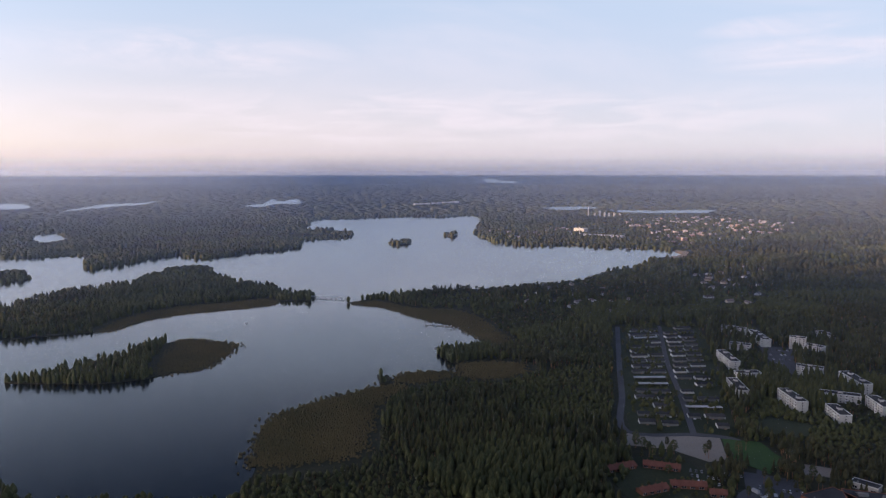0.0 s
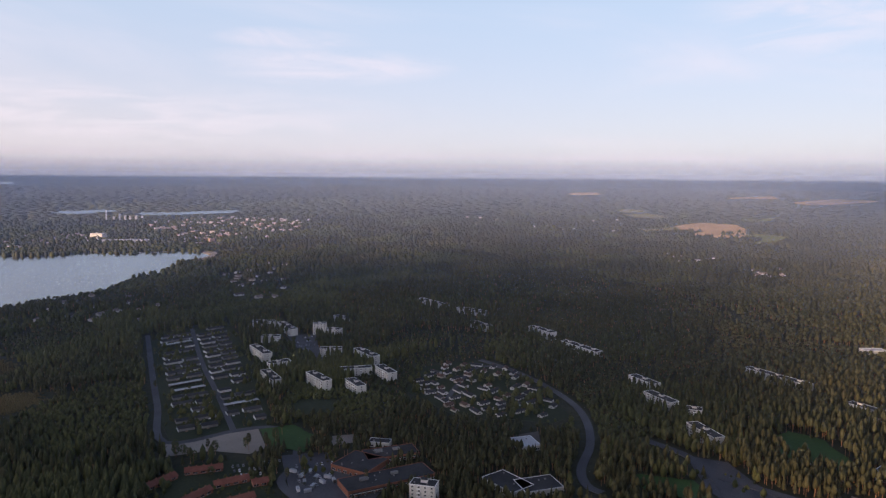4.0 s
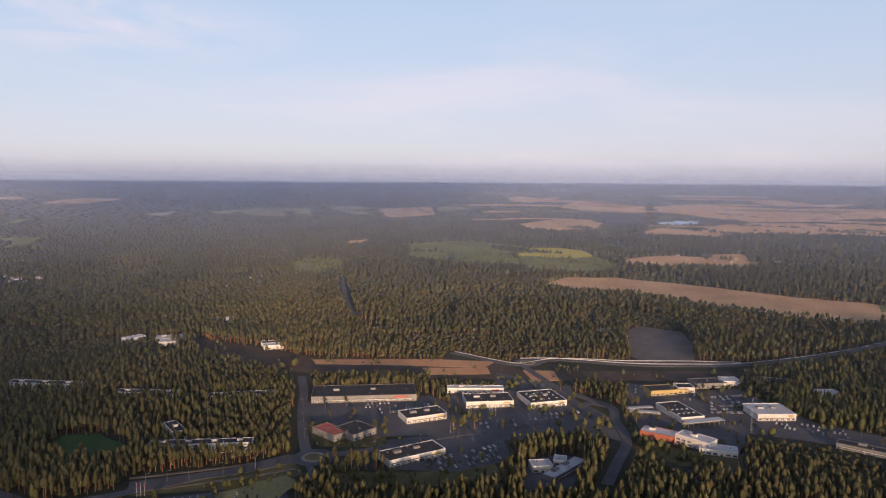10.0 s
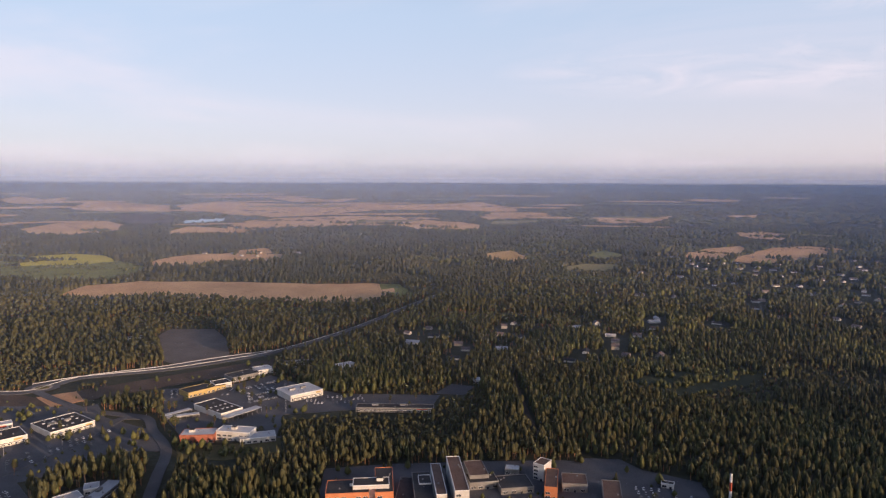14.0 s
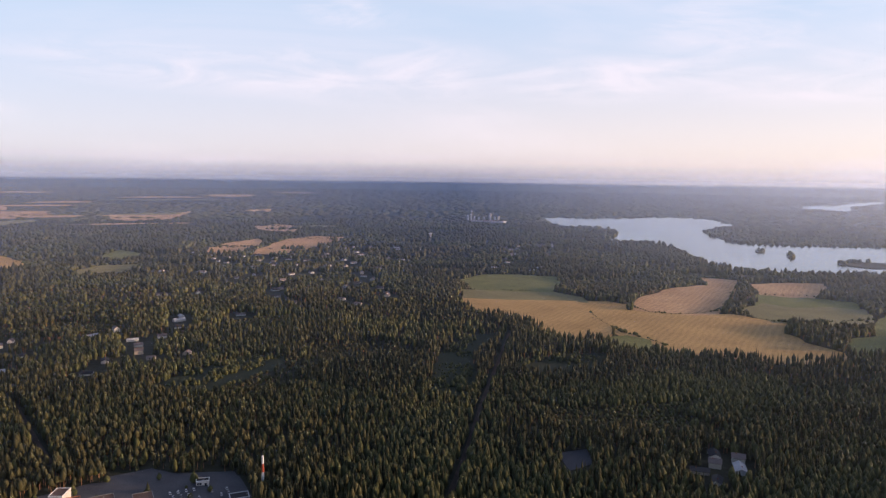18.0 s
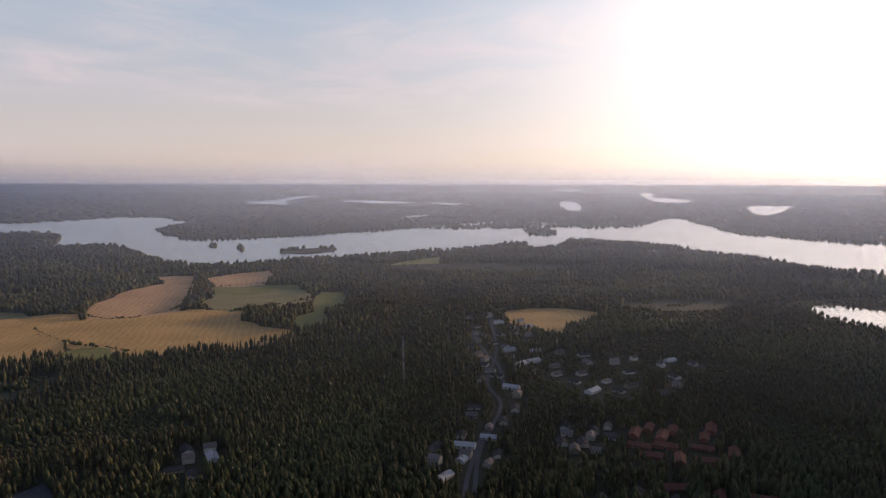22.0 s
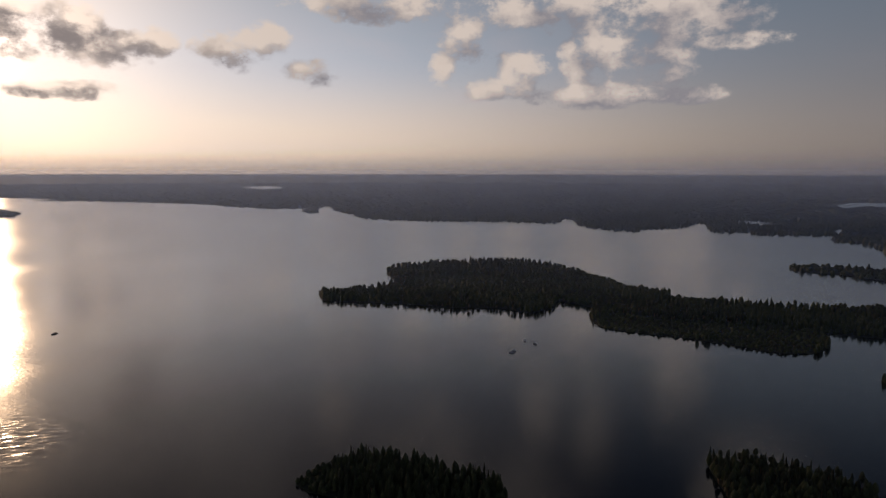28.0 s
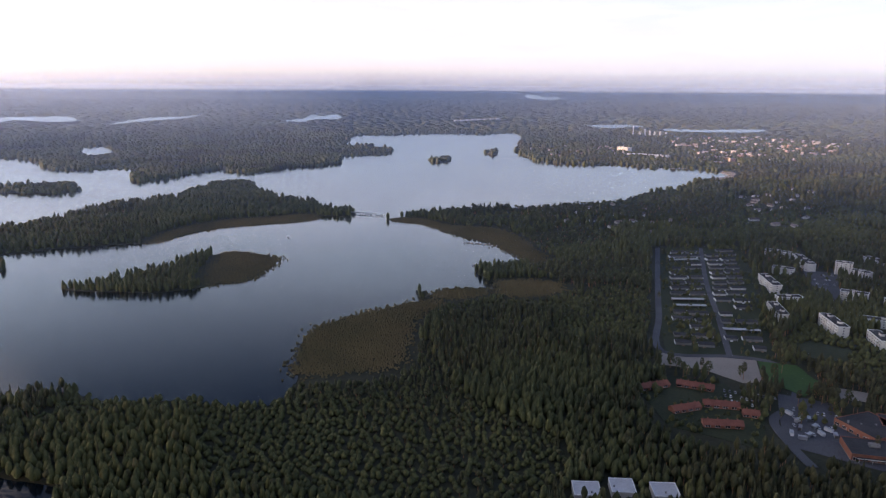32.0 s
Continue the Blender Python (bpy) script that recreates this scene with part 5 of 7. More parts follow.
M["orange_panel"] = material("orange_panel", (0.50, 0.17, 0.07), (0.62, 0.25, 0.12), scale=0.2, fine=2.0, bump=0.1)
M["felt"] = material("felt", (0.025, 0.025, 0.028), (0.06, 0.058, 0.06), scale=0.08, fine=1.0, bump=0.2)
M["pale_roof"] = material("pale_roof", (0.38, 0.38, 0.39), (0.55, 0.55, 0.56), rough=0.5, scale=0.08, fine=1.0, bump=0.1)
M["brown_roof"] = material("brown_roof", (0.10, 0.06, 0.045), (0.17, 0.11, 0.085), scale=0.08, fine=1.0, bump=0.2)
M["red_metal"] = material("red_metal", (0.34, 0.06, 0.035), (0.46, 0.11, 0.06), rough=0.5, scale=0.08, fine=1.0, bump=0.1)
M["red_tile"] = material("red_tile", (0.15, 0.055, 0.038), (0.25, 0.10, 0.07), scale=0.2, fine=2.0, bump=0.3)
M["dark_tile"] = material("dark_tile", (0.035, 0.035, 0.04), (0.08, 0.075, 0.075), scale=0.2, fine=2.0, bump=0.3, rnd=0.6)
M["house_wall"] = material("house_wall", (0.28, 0.22, 0.16), (0.74, 0.70, 0.62), scale=0.2, fine=2.0, bump=0.1, rnd=0.85)
M["town_wall"] = material("town_wall", (0.34, 0.18, 0.13), (0.66, 0.58, 0.52), scale=0.2, fine=2.0, bump=0.1, rnd=0.85)
M["home_roof"] = material("home_roof", (0.045, 0.042, 0.044), (0.30, 0.24, 0.22), scale=0.2, fine=2.0, bump=0.2, rnd=0.8)
M["trim_white"] = material("trim_white", (0.70, 0.70, 0.69), (0.80, 0.80, 0.79), rough=0.6, bump=0.0)
M["metal"] = material("metal", (0.35, 0.36, 0.37), (0.5, 0.5, 0.51), rough=0.4, metal=0.7, bump=0.0)
M["tyre"] = material("tyre", (0.015, 0.015, 0.015), (0.03, 0.03, 0.03), bump=0.0)
M["car_paint"] = material("car_paint", (0.03, 0.035, 0.05), (0.72, 0.72, 0.74), rough=0.3, spec=0.5, bump=0.0, rnd=1.0)
M["wood"] = material("wood", (0.20, 0.15, 0.10), (0.34, 0.26, 0.18), scale=0.5, fine=3.0)
M["glass"] = material("glass", (0.012, 0.016, 0.022), (0.03, 0.035, 0.045), rough=0.08, spec=0.6, bump=0.0)


def solid(name, boxes, mats):
    """One mesh of bevel-free boxes: (x0, y0, z0, x1, y1, z1, slot, taper of the top)."""
    v, f, mi = [], [], []
    for x0, y0, z0, x1, y1, z1, slot, *tp in boxes:
        k = tp[0] if tp else 0.0
        b = len(v)
        v += [(x0, y0, z0), (x1, y0, z0), (x1, y1, z0), (x0, y1, z0), (x0 + k, y0 + k, z1), (x1 - k, y0 + k, z1), (x1 - k, y1 - k, z1), (x0 + k, y1 - k, z1)]
        f += [(b, b + 3, b + 2, b + 1), (b + 4, b + 5, b + 6, b + 7), (b, b + 1, b + 5, b + 4), (b + 1, b + 2, b + 6, b + 5), (b + 2, b + 3, b + 7, b + 6), (b + 3, b, b + 4, b + 7)]
        mi += [slot] * 6
    return mesh_from(name, v, f, [M[m] for m in mats], mi, sizes=[4] * len(f))


def gable(name, L, D, eave, rise, over, mat, thick=0.25):
    """A pitched roof with thickness; ridge along x."""
    a, b = L / 2 + over, D / 2 + over
    drop = rise * over / (D / 2)
    v = []
    for x in (-a, a):
        v += [(x, -b, eave - drop), (x, 0, eave + rise), (x, b, eave - drop), (x, -b, eave - drop + thick), (x, 0, eave + rise + thick * 1.2), (x, b, eave - drop + thick)]
    f = [(3, 9, 10, 4), (4, 10, 11, 5), (0, 1, 7, 6), (1, 2, 8, 7), (0, 6, 9, 3), (2, 5, 11, 8), (0, 3, 4, 1), (1, 4, 5, 2), (6, 7, 10, 9), (7, 8, 11, 10)]
    return mesh_from(name, v, f, [M[mat]], sizes=[4] * 10)


def gable_walls(name, L, D, eave, rise, mat):
    a, b = L / 2, D / 2
    v = [(-a, -b, 0), (a, -b, 0), (a, b, 0), (-a, b, 0), (-a, -b, eave), (a, -b, eave), (a, b, eave), (-a, b, eave), (-a, 0, eave + rise), (a, 0, eave + rise)]
    f = [0, 1, 5, 4, 2, 3, 7, 6, 1, 2, 6, 9, 5, 3, 0, 4, 8, 7]
    return mesh_from(name, v, f, [M[mat]], sizes=[4, 4, 5, 5])


def tube(name, r0, r1, h, mat, n=10, z0=0.0):
    v = [(r * math.cos(2 * math.pi * i / n), r * math.sin(2 * math.pi * i / n), z) for r, z in ((r0, z0), (r1, z0 + h)) for i in range(n)]
    f = [i for k in range(n) for i in (k, (k + 1) % n, n + (k + 1) % n, n + k)] + list(range(n - 1, -1, -1)) + list(range(n, 2 * n))
    return mesh_from(name, v, f, [M[mat]], sizes=[4] * n + [n, n])


def part(name, mesh, parent, loc=(0, 0, 0), turn=0.0, label=""):
    ob = new(name, mesh)
    ob.parent = parent
    ob.location, ob.rotation_euler = loc, (0, 0, radians(turn))
    return tagged(ob, label)


def stand(x, y, turn=0.0, size=1.0, lift=0.3):
    """The pose of a thing on the ground at that place of the plan."""
    px, py, pz, s = (float(q) for q in settle(x, y, lift))
    return Matrix.LocRotScale((px, py, pz), Euler((0, 0, radians(turn))), (s * size,) * 3)


def thing(name, x, y, turn, label, category, group="", clear=0.0, size=1.0, lift=0.3):
    ob = new(name)
    ob.matrix_world = stand(x, y, turn, size, lift)
    ob.empty_display_size = 0.1
    if clear:
        FOOTPRINTS.append((x, y, clear))
    return tagged(ob, label, category, group)


def clear_strip(x, y, turn, L, D, margin):
    """Keep trees off a long footprint."""
    k = max(1, round(L / D))
    for i in range(k):
        u = (i + 0.5) / k * L - L / 2
        FOOTPRINTS.append((x + u * math.cos(radians(turn)), y + u * math.sin(radians(turn)), max(D, L / k) * 0.62 + margin))


WINDOW = solid("window", [(-0.9, -0.06, 0, 0.9, 0.02, 1.5, 0), (-0.78, -0.08, 0.12, -0.05, 0.0, 1.38, 1), (0.05, -0.08, 0.12, 0.78, 0.0, 1.38, 1)], ["trim_white", "glass"])
WIDE_WINDOW = solid("window", [(-1.9, -0.06, 0, 1.9, 0.02, 1.9, 0), (-1.78, -0.08, 0.12, -0.08, 0.0, 1.78, 1), (0.08, -0.08, 0.12, 1.78, 0.0, 1.78, 1)], ["trim_white", "glass"])
BALCONY = solid("balcony", [(-1.7, -1.5, -0.15, 1.7, 0, 0.0, 0), (-1.7, -1.5, 0, 1.7, -1.4, 1.0, 0), (-1.7, -1.4, 0, -1.6, 0, 1.0, 0), (1.6, -1.4, 0, 1.7, 0, 1.0, 0)], ["trim_white"])
VENT = solid("roof_vent", [(-0.5, -0.5, 0, 0.5, 0.5, 0.7, 0, 0.1), (-0.6, -0.6, 0.7, 0.6, 0.6, 0.85, 0)], ["panel"])
SKYLIGHT = solid("skylight", [(-1.2, -0.9, 0, 1.2, 0.9, 0.35, 0, 0.2)], ["trim_white"])
DOOR = solid("door", [(-1.0, -0.07, 0, 1.0, 0.02, 2.3, 0), (-0.85, -0.1, 0.05, -0.04, 0.0, 2.15, 1), (0.04, -0.1, 0.05, 0.85, 0.0, 2.15, 1)], ["metal", "glass"])
STAIR_HUT = solid("roof_hut", [(-2.5, -2, 0, 2.5, 2, 2.4, 0), (-2.7, -2.2, 2.4, 2.7, 2.2, 2.6, 1)], ["plaster", "felt"])


def flat_roof(L, D, H, rim, roof):
    a, b = L / 2, D / 2
    return solid("roof", [(-a - 0.15, -b - 0.15, H, a + 0.15, -b + 0.3, H + 0.55, 0), (-a - 0.15, b - 0.3, H, a + 0.15, b + 0.15, H + 0.55, 0),
                          (-a - 0.15, -b + 0.3, H, -a + 0.3, b - 0.3, H + 0.55, 0), (a - 0.3, -b + 0.3, H, a + 0.15, b - 0.3, H + 0.55, 0),
                          (-a + 0.3, -b + 0.3, H - 0.1, a - 0.3, b - 0.3, H + 0.2, 1)], [rim, roof])


def apartment(x, y, turn, L, D, H):
    floors = max(2, round(H / 3))
    ob = thing("apartment_block", x, y, turn, "white plastered flat-roofed apartment block of %s storeys among trees" % {3: "three", 4: "four", 5: "five", 6: "six"}.get(floors, "several"),
               "apartment block", "apartment blocks")
    clear_strip(x, y, turn, L, D, 3)
    part("wall", solid("wall", [(-L / 2, -D / 2, 0, L / 2, D / 2, H, 0)], ["plaster"]), ob)
    top = part("roof", flat_roof(L, D, H, "trim_white", "felt"), ob, label="dark felt roof with a pale rim")
    cols = max(2, min(8, round(L / 5.4)))
    far = math.hypot(x, y) > 1500
    for i in range(0 if far else cols):
        u = (i + 0.5) / cols * L - L / 2
        for k in range(floors):
            z = 0.9 + k * H / floors
            if i % 3 == 1:
                part("balcony", BALCONY, ob, (u, -D / 2, z - 0.6))
            part("window", WINDOW, ob, (u, -D / 2 - 0.02, z))
    for i in range(floors if far else 0):
        part("window", WIDE_WINDOW, ob, (0, -D / 2 - 0.02, 0.9 + i * 3))
    for side in (-1, 1):
        if math.hypot(x, y) < 1000:
            for k in range(floors):
                part("window", WINDOW, ob, (side * (L / 2 + 0.02), 0, 0.9 + k * H / floors), 90 * side)
    for i in range(max(1, int(L / 22))):
        part("roof_hut", STAIR_HUT, top, ((i + 0.5) / max(1, int(L / 22)) * L - L / 2, 1.0, H + 0.2))
    for i in range(max(2, int(L / 14))):
        part("roof_vent", VENT, top, ((i + 0.3) / max(2, int(L / 14)) * L - L / 2, -2.5, H + 0.2))


WALL_WORDS = {"plaster": "white", "panel": "grey-panelled", "brick": "dark brick", "red_brick": "red brick", "yellow": "yellow", "orange_panel": "orange-clad"}
ROOF_WORDS = {"felt": "dark flat roof", "pale_roof": "pale metal roof", "red_metal": "red metal roof", "brown_roof": "brown flat roof"}


def hall(x, y, turn, L, D, H, wall, roof, skylights=0):
    ob = thing("hall", x, y, turn, "%s hall with a %s at a yard" % (WALL_WORDS[wall], ROOF_WORDS[roof]), "hall", "halls")
    clear_strip(x, y, turn, max(L, D), min(L, D), 2) if L >= D else clear_strip(x, y, turn + 90, D, L, 2)
    part("wall", solid("wall", [(-L / 2, -D / 2, 0, L / 2, D / 2, H, 0), (-L / 2 - 0.05, -D / 2 - 0.05, 0, L / 2 + 0.05, D / 2 + 0.05, 0.6, 1)], [wall, "panel"]), ob)
    top = part("roof", flat_roof(L, D, H, "trim_white" if wall == "plaster" else wall, roof), ob, label=ROOF_WORDS[roof])
    if math.hypot(x, y) < 2000:
        rng = random.Random(int(x * 7 + y))
        cols = max(2, min(14, round(L / 6)))
        for i in range(cols):
            u = (i + 0.5) / cols * L - L / 2
            if i == cols // 2:
                part("door", DOOR, ob, (u, -D / 2 - 0.06, 0))
            else:
                for z in range(1, 2 if H < 9 else max(2, int(H / 3.4) + 1)):
                    part("window", WIDE_WINDOW, ob, (u, -D / 2 - 0.02, 1.0 + (z - 1) * 3.2))
        for i in range(min(5, max(1, int(L * D / 300)))):
            part("roof_vent", VENT, top, (rng.uniform(-0.42, 0.42) * L, rng.uniform(-0.42, 0.42) * D, H + 0.2))
        if L > 40:
            part("canopy", solid("canopy", [(-L * 0.46, -D / 2 - 2.2, 3.1, L * 0.46, -D / 2 - 0.08, 3.4, 0), (-L * 0.46, -D / 2 - 2.25, 3.0, L * 0.46, -D / 2 - 2.2, 3.5, 1)] +
                                   [(u * L * 0.11 - 0.1, -D / 2 - 2.1, 0, u * L * 0.11 + 0.1, -D / 2 - 1.9, 3.1, 1) for u in range(-4, 5)], ["felt", "trim_white"]), ob)
            part("sign_panel", solid("sign_panel", [(L * 0.28, -D / 2 - 0.25, H - 2.6, L * 0.42, -D / 2 - 0.05, H - 0.8, 0)], ["red_metal" if int(L) % 2 == 0 else "yellow"]), ob)
            part("roof_plant", solid("roof_plant", [(-L * 0.3, 0, H + 0.2, -L * 0.3 + 7, 4, H + 2.3, 0), (-L * 0.3 + 0.4, -0.05, H + 0.6, -L * 0.3 + 6.6, 0.02, H + 2.0, 1),
                                                    (L * 0.06, 1, H + 0.2, L * 0.06 + 6, 4, H + 2.0, 0)], ["panel", "metal"]), top)
        if H >= 8 and L > 25:
            part("roof_hut", STAIR_HUT, top, (rng.uniform(-0.3, 0.3) * L, rng.uniform(-0.2, 0.3) * D, H + 0.2))
        for i in range(skylights):
            part("skylight", SKYLIGHT, top, ((i % 4 - 1.5) * L / 4.6, (i // 4 - 1) * D / 4, H + 0.2))


def red_terrace(x, y, turn, L, D, H):
    D = 9
    ob = thing("terraced_house", x, y, turn, "low brick terraced house with a red tiled gable roof", "terraced house", "red terraced houses")
    clear_strip(x, y, turn, L, D, 2)
    part("wall", gable_walls("wall", L, D, 2.8, 2.4, "brick"), ob)
    top = part("roof", gable("roof", L, D, 2.8, 2.4, 0.6, "red_tile"), ob, label="red tiled gable roof")
    n = max(2, int(L / 6))
    for i in range(n):
        u = (i + 0.5) / n * L - L / 2
        part("window", WIDE_WINDOW, ob, (u - 0.8, -D / 2 - 0.03, 0.6))
        part("chimney", solid("chimney", [(-0.4, -0.4, 0, 0.4, 0.4, 1.5, 0)], ["brick"]), top, (u, 0.6, 4.6))


def carport(x, y, turn, L, D, H):
    ob = thing("carport", x, y, turn, "long open carport with a pale metal roof on posts", "carport", "carports")
    clear_strip(x, y, turn, L, D, 2)
    part("roof", solid("roof", [(-L / 2, -D / 2, H - 0.4, L / 2, D / 2, H, 0)], ["pale_roof"]), ob)
    part("back_wall", solid("back_wall", [(-L / 2, D / 2 - 0.3, 0, L / 2, D / 2 - 0.1, H - 0.4, 0)], ["panel"]), ob)
    post = solid("post", [(-0.12, -0.12, 0, 0.12, 0.12, H - 0.4, 0)], ["metal"])
    for i in range(max(3, int(L / 6)) + 1):
        part("post", post, ob, (-L / 2 + 0.3 + i * (L - 0.6) / max(3, int(L / 6)), -D / 2 + 0.3, 0))


def stack(x, y, h, r, mat):
    ob = thing("chimney_stack", x, y, 0, "tall %s industrial chimney" % ("red and white" if mat == "red_metal" else "pale concrete"), "chimney", clear=r + 3)
    for k in range(4):
        part("shaft", tube("shaft", r * (1 - 0.09 * k), r * (1 - 0.09 * (k + 1)), h / 4, mat if k % 2 == 0 or mat != "red_metal" or k == 2 else "trim_white", 12), ob, (0, 0, k * h / 4))
    part("rim", tube("rim", r * 0.72, r * 0.72, h * 0.02, "felt", 12), ob, (0, 0, h))


def silo(x, y, h, r, mat):
    ob = thing("silo", x, y, 0, "pale concrete silo of the lime works", "silo", "silos", clear=r + 4)
    part("drum", tube("drum", r, r, h, mat, 14), ob)
    part("cap", tube("cap", r * 1.04, r * 0.3, h * 0.12, "pale_roof", 14), ob, (0, 0, h))


def water_tower(x, y, h):
    ob = thing("water_tower", x, y, 0, "white mushroom-shaped water tower above the trees", "water tower", clear=8)
    part("stem", tube("stem", 3.2, 2.8, h * 0.7, "plaster", 12), ob)
    part("bowl", tube("bowl", 3.0, 9.0, h * 0.2, "trim_white", 16), ob, (0, 0, h * 0.66))
    part("lid", tube("lid", 9.0, 2.0, h * 0.06, "pale_roof", 16), ob, (0, 0, h * 0.86))


def mast(x, y, h):
    ob = thing("lattice_mast", x, y, 0, "thin grey lattice radio mast", "mast", clear=3)
    leg = tube("leg", 0.10, 0.07, h, "metal", 5)
    for a in range(3):
        part("leg", leg, ob, (0.7 * math.cos(a * 2.1), 0.7 * math.sin(a * 2.1), 0))
    for k in range(int(h / 3)):
        part("brace", tube("brace", 0.75, 0.75, 0.12, "metal", 3), ob, (0, 0, 1.5 + k * 3))


# apartment blocks: place, heading, length, depth, height
apartment(791, 1056, -91, 96, 12, 9)
apartment(800, 954, -76, 59, 12, 9)
apartment(735, 853, -93, 49, 12, 9)
apartment(776, 753, -97, 55, 12, 12)
apartment(752, 653, -98, 76, 12, 9)
apartment(682, 493, -102, 42, 12, 11)
apartment(642, 442, -104, 43, 12, 11)
apartment(636, 397, -57, 15, 12, 11)
apartment(590, 356, -112, 42, 12, 11)
apartment(456, 1075, -38, 38, 12, 9)
apartment(469, 1015, -96, 66, 12, 11)
apartment(505, 973, -31, 21, 12, 17)
apartment(510, 937, -51, 24, 12, 14)
apartment(455, 844, -32, 30, 12, 11)
apartment(481, 793, -93, 52, 12, 12)
apartment(578, 1032, -79, 33, 12, 9)
apartment(421, 968, -31, 28, 12, 9)
apartment(374, 895, -94, 58, 12, 11)
apartment(367, 820, 3, 29, 12, 11)
apartment(336, 774, -97, 49, 12, 10)
apartment(376, 729, -92, 46, 12, 12)
apartment(436, 744, -24, 39, 12, 9)
apartment(459, 711, -98, 39, 12, 11)
apartment(404, 691, -97, 35, 12, 9)
apartment(299, 410, -52, 20, 12, 18)
apartment(779, 170, -83, 72, 12, 9)
apartment(633, 176, -88, 92, 12, 9)
apartment(833, 410, -99, 87, 12, 9)
apartment(791, 278, -98, 70, 12, 9)
apartment(675, 213, -147, 32, 12, 9)
# red-roofed terraces by the court
red_terrace(150, 568, 22, 27, 11, 4)
red_terrace(186, 570, -19, 30, 11, 4)
red_terrace(196, 534, -8, 27, 11, 4)
red_terrace(165, 526, 21, 25, 11, 4)
red_terrace(186, 500, -3, 29, 11, 4)
red_terrace(214, 519, -11, 12, 11, 4)
# school and low halls
hall(296, 499, -67, 36, 35, 5, 'brick', 'felt')
hall(329, 502, -17, 47, 22, 5, 'brick', 'felt')
hall(298, 460, -10, 76, 26, 5, 'brick', 'felt')
hall(335, 529, -48, 20, 10, 5, 'plaster', 'felt')
hall(371, 395, -89, 36, 24, 5, 'plaster', 'felt')
hall(388, 377, -19, 33, 24, 5, 'plaster', 'felt')
hall(442, 447, -21, 20, 24, 5, 'plaster', 'pale_roof')
hall(790, 34, -88, 118, 42, 7, 'panel', 'felt')
hall(668, 62, -47, 18, 34, 6, 'panel', 'red_metal')
hall(671, 38, -48, 29, 30, 6, 'panel', 'felt')
hall(714, -30, -70, 45, 26, 6, 'plaster', 'felt')
hall(610, -16, -63, 57, 24, 6, 'plaster', 'felt')
hall(757, -105, -87, 53, 30, 7, 'plaster', 'felt')
hall(762, -167, -78, 43, 42, 6, 'plaster', 'felt', 12)
hall(800, -96, -94, 66, 12, 6, 'plaster', 'pale_roof')
hall(709, -306, -80, 27, 50, 6, 'plaster', 'felt', 8)
hall(787, -315, -83, 34, 22, 6, 'yellow', 'felt')
hall(794, -347, -94, 20, 18, 6, 'plaster', 'felt')
hall(812, -382, -86, 36, 22, 6, 'panel', 'felt')
hall(818, -415, -94, 21, 20, 6, 'plaster', 'pale_roof')
hall(576, -127, -87, 18, 14, 6, 'plaster', 'pale_roof')
hall(588, -147, -107, 11, 12, 5, 'plaster', 'pale_roof')
hall(571, -147, -46, 51, 12, 4, 'panel', 'pale_roof')
hall(1084, 399, -39, 31, 16, 6, 'plaster', 'pale_roof')
hall(1058, 334, -82, 33, 22, 6, 'plaster', 'pale_roof')
hall(1027, 178, -75, 28, 16, 6, 'plaster', 'pale_roof')
hall(1182, 288, -94, 46, 16, 5, 'panel', 'felt')
hall(641, -257, -126, 32, 18, 8, 'red_brick', 'pale_roof')
hall(622, -286, -141, 34, 16, 9, 'plaster', 'pale_roof')
hall(604, -299, -113, 33, 16, 5, 'plaster', 'pale_roof')
hall(703, -402, -92, 41, 36, 7, 'plaster', 'pale_roof')
hall(586, -452, -133, 84, 13, 5, 'panel', 'felt')
hall(818, -470, -114, 41, 14, 5, 'plaster', 'felt')
hall(789, -329, -93, 37, 14, 5, 'yellow', 'felt')
hall(812, -388, -99, 39, 14, 5, 'plaster', 'felt')
hall(598, -595, -159, 21, 10, 5, 'plaster', 'pale_roof')
hall(754, -498, -91, 22, 9, 5, 'plaster', 'pale_roof')
hall(504, 153, -74, 48, 28, 5, 'plaster', 'felt')
hall(444, 279, -55, 36, 20, 5, 'plaster', 'pale_roof')
hall(69, 398, -0, 17, 16, 5, 'plaster', 'pale_roof')
hall(92, 403, -1, 15, 16, 5, 'plaster', 'pale_roof')
hall(118, 400, -0, 16, 16, 5, 'plaster', 'pale_roof')
# low buildings by the gravel yard and in the pine woods
hall(1114, -350, -100, 26, 12, 5, 'plaster', 'felt')
hall(1048, 182, -75, 34, 14, 5, 'plaster', 'felt')
hall(1090, 345, -80, 44, 20, 5, 'panel', 'pale_roof')
hall(1234, 297, -80, 30, 14, 5, 'plaster', 'pale_roof')
hall(769, -506, -95, 30, 12, 5, 'plaster', 'pale_roof')
# open carports
carport(712, -269, -107, 32, 7, 4)
carport(725, -267, -83, 32, 6, 4)
carport(678, -319, -79, 43, 10, 5)
# the hospital
hall(439, -292, -126, 33, 24, 12, 'orange_panel', 'felt')
hall(431, -321, -126, 14, 46, 12, 'orange_panel', 'felt')
hall(429, -307, -126, 28, 14, 15, 'plaster', 'felt')
hall(409, -343, -126, 15, 50, 8, 'panel', 'felt')
hall(404, -355, -126, 8, 58, 12, 'plaster', 'brown_roof')
hall(397, -369, -126, 11, 66, 15, 'plaster', 'brown_roof')
hall(404, -397, -123, 16, 30, 9, 'panel', 'brown_roof')
hall(392, -392, -121, 24, 18, 6, 'panel', 'felt')
hall(420, -336, -134, 15, 40, 4, 'panel', 'felt')
hall(371, -408, -122, 27, 24, 5, 'panel', 'felt')
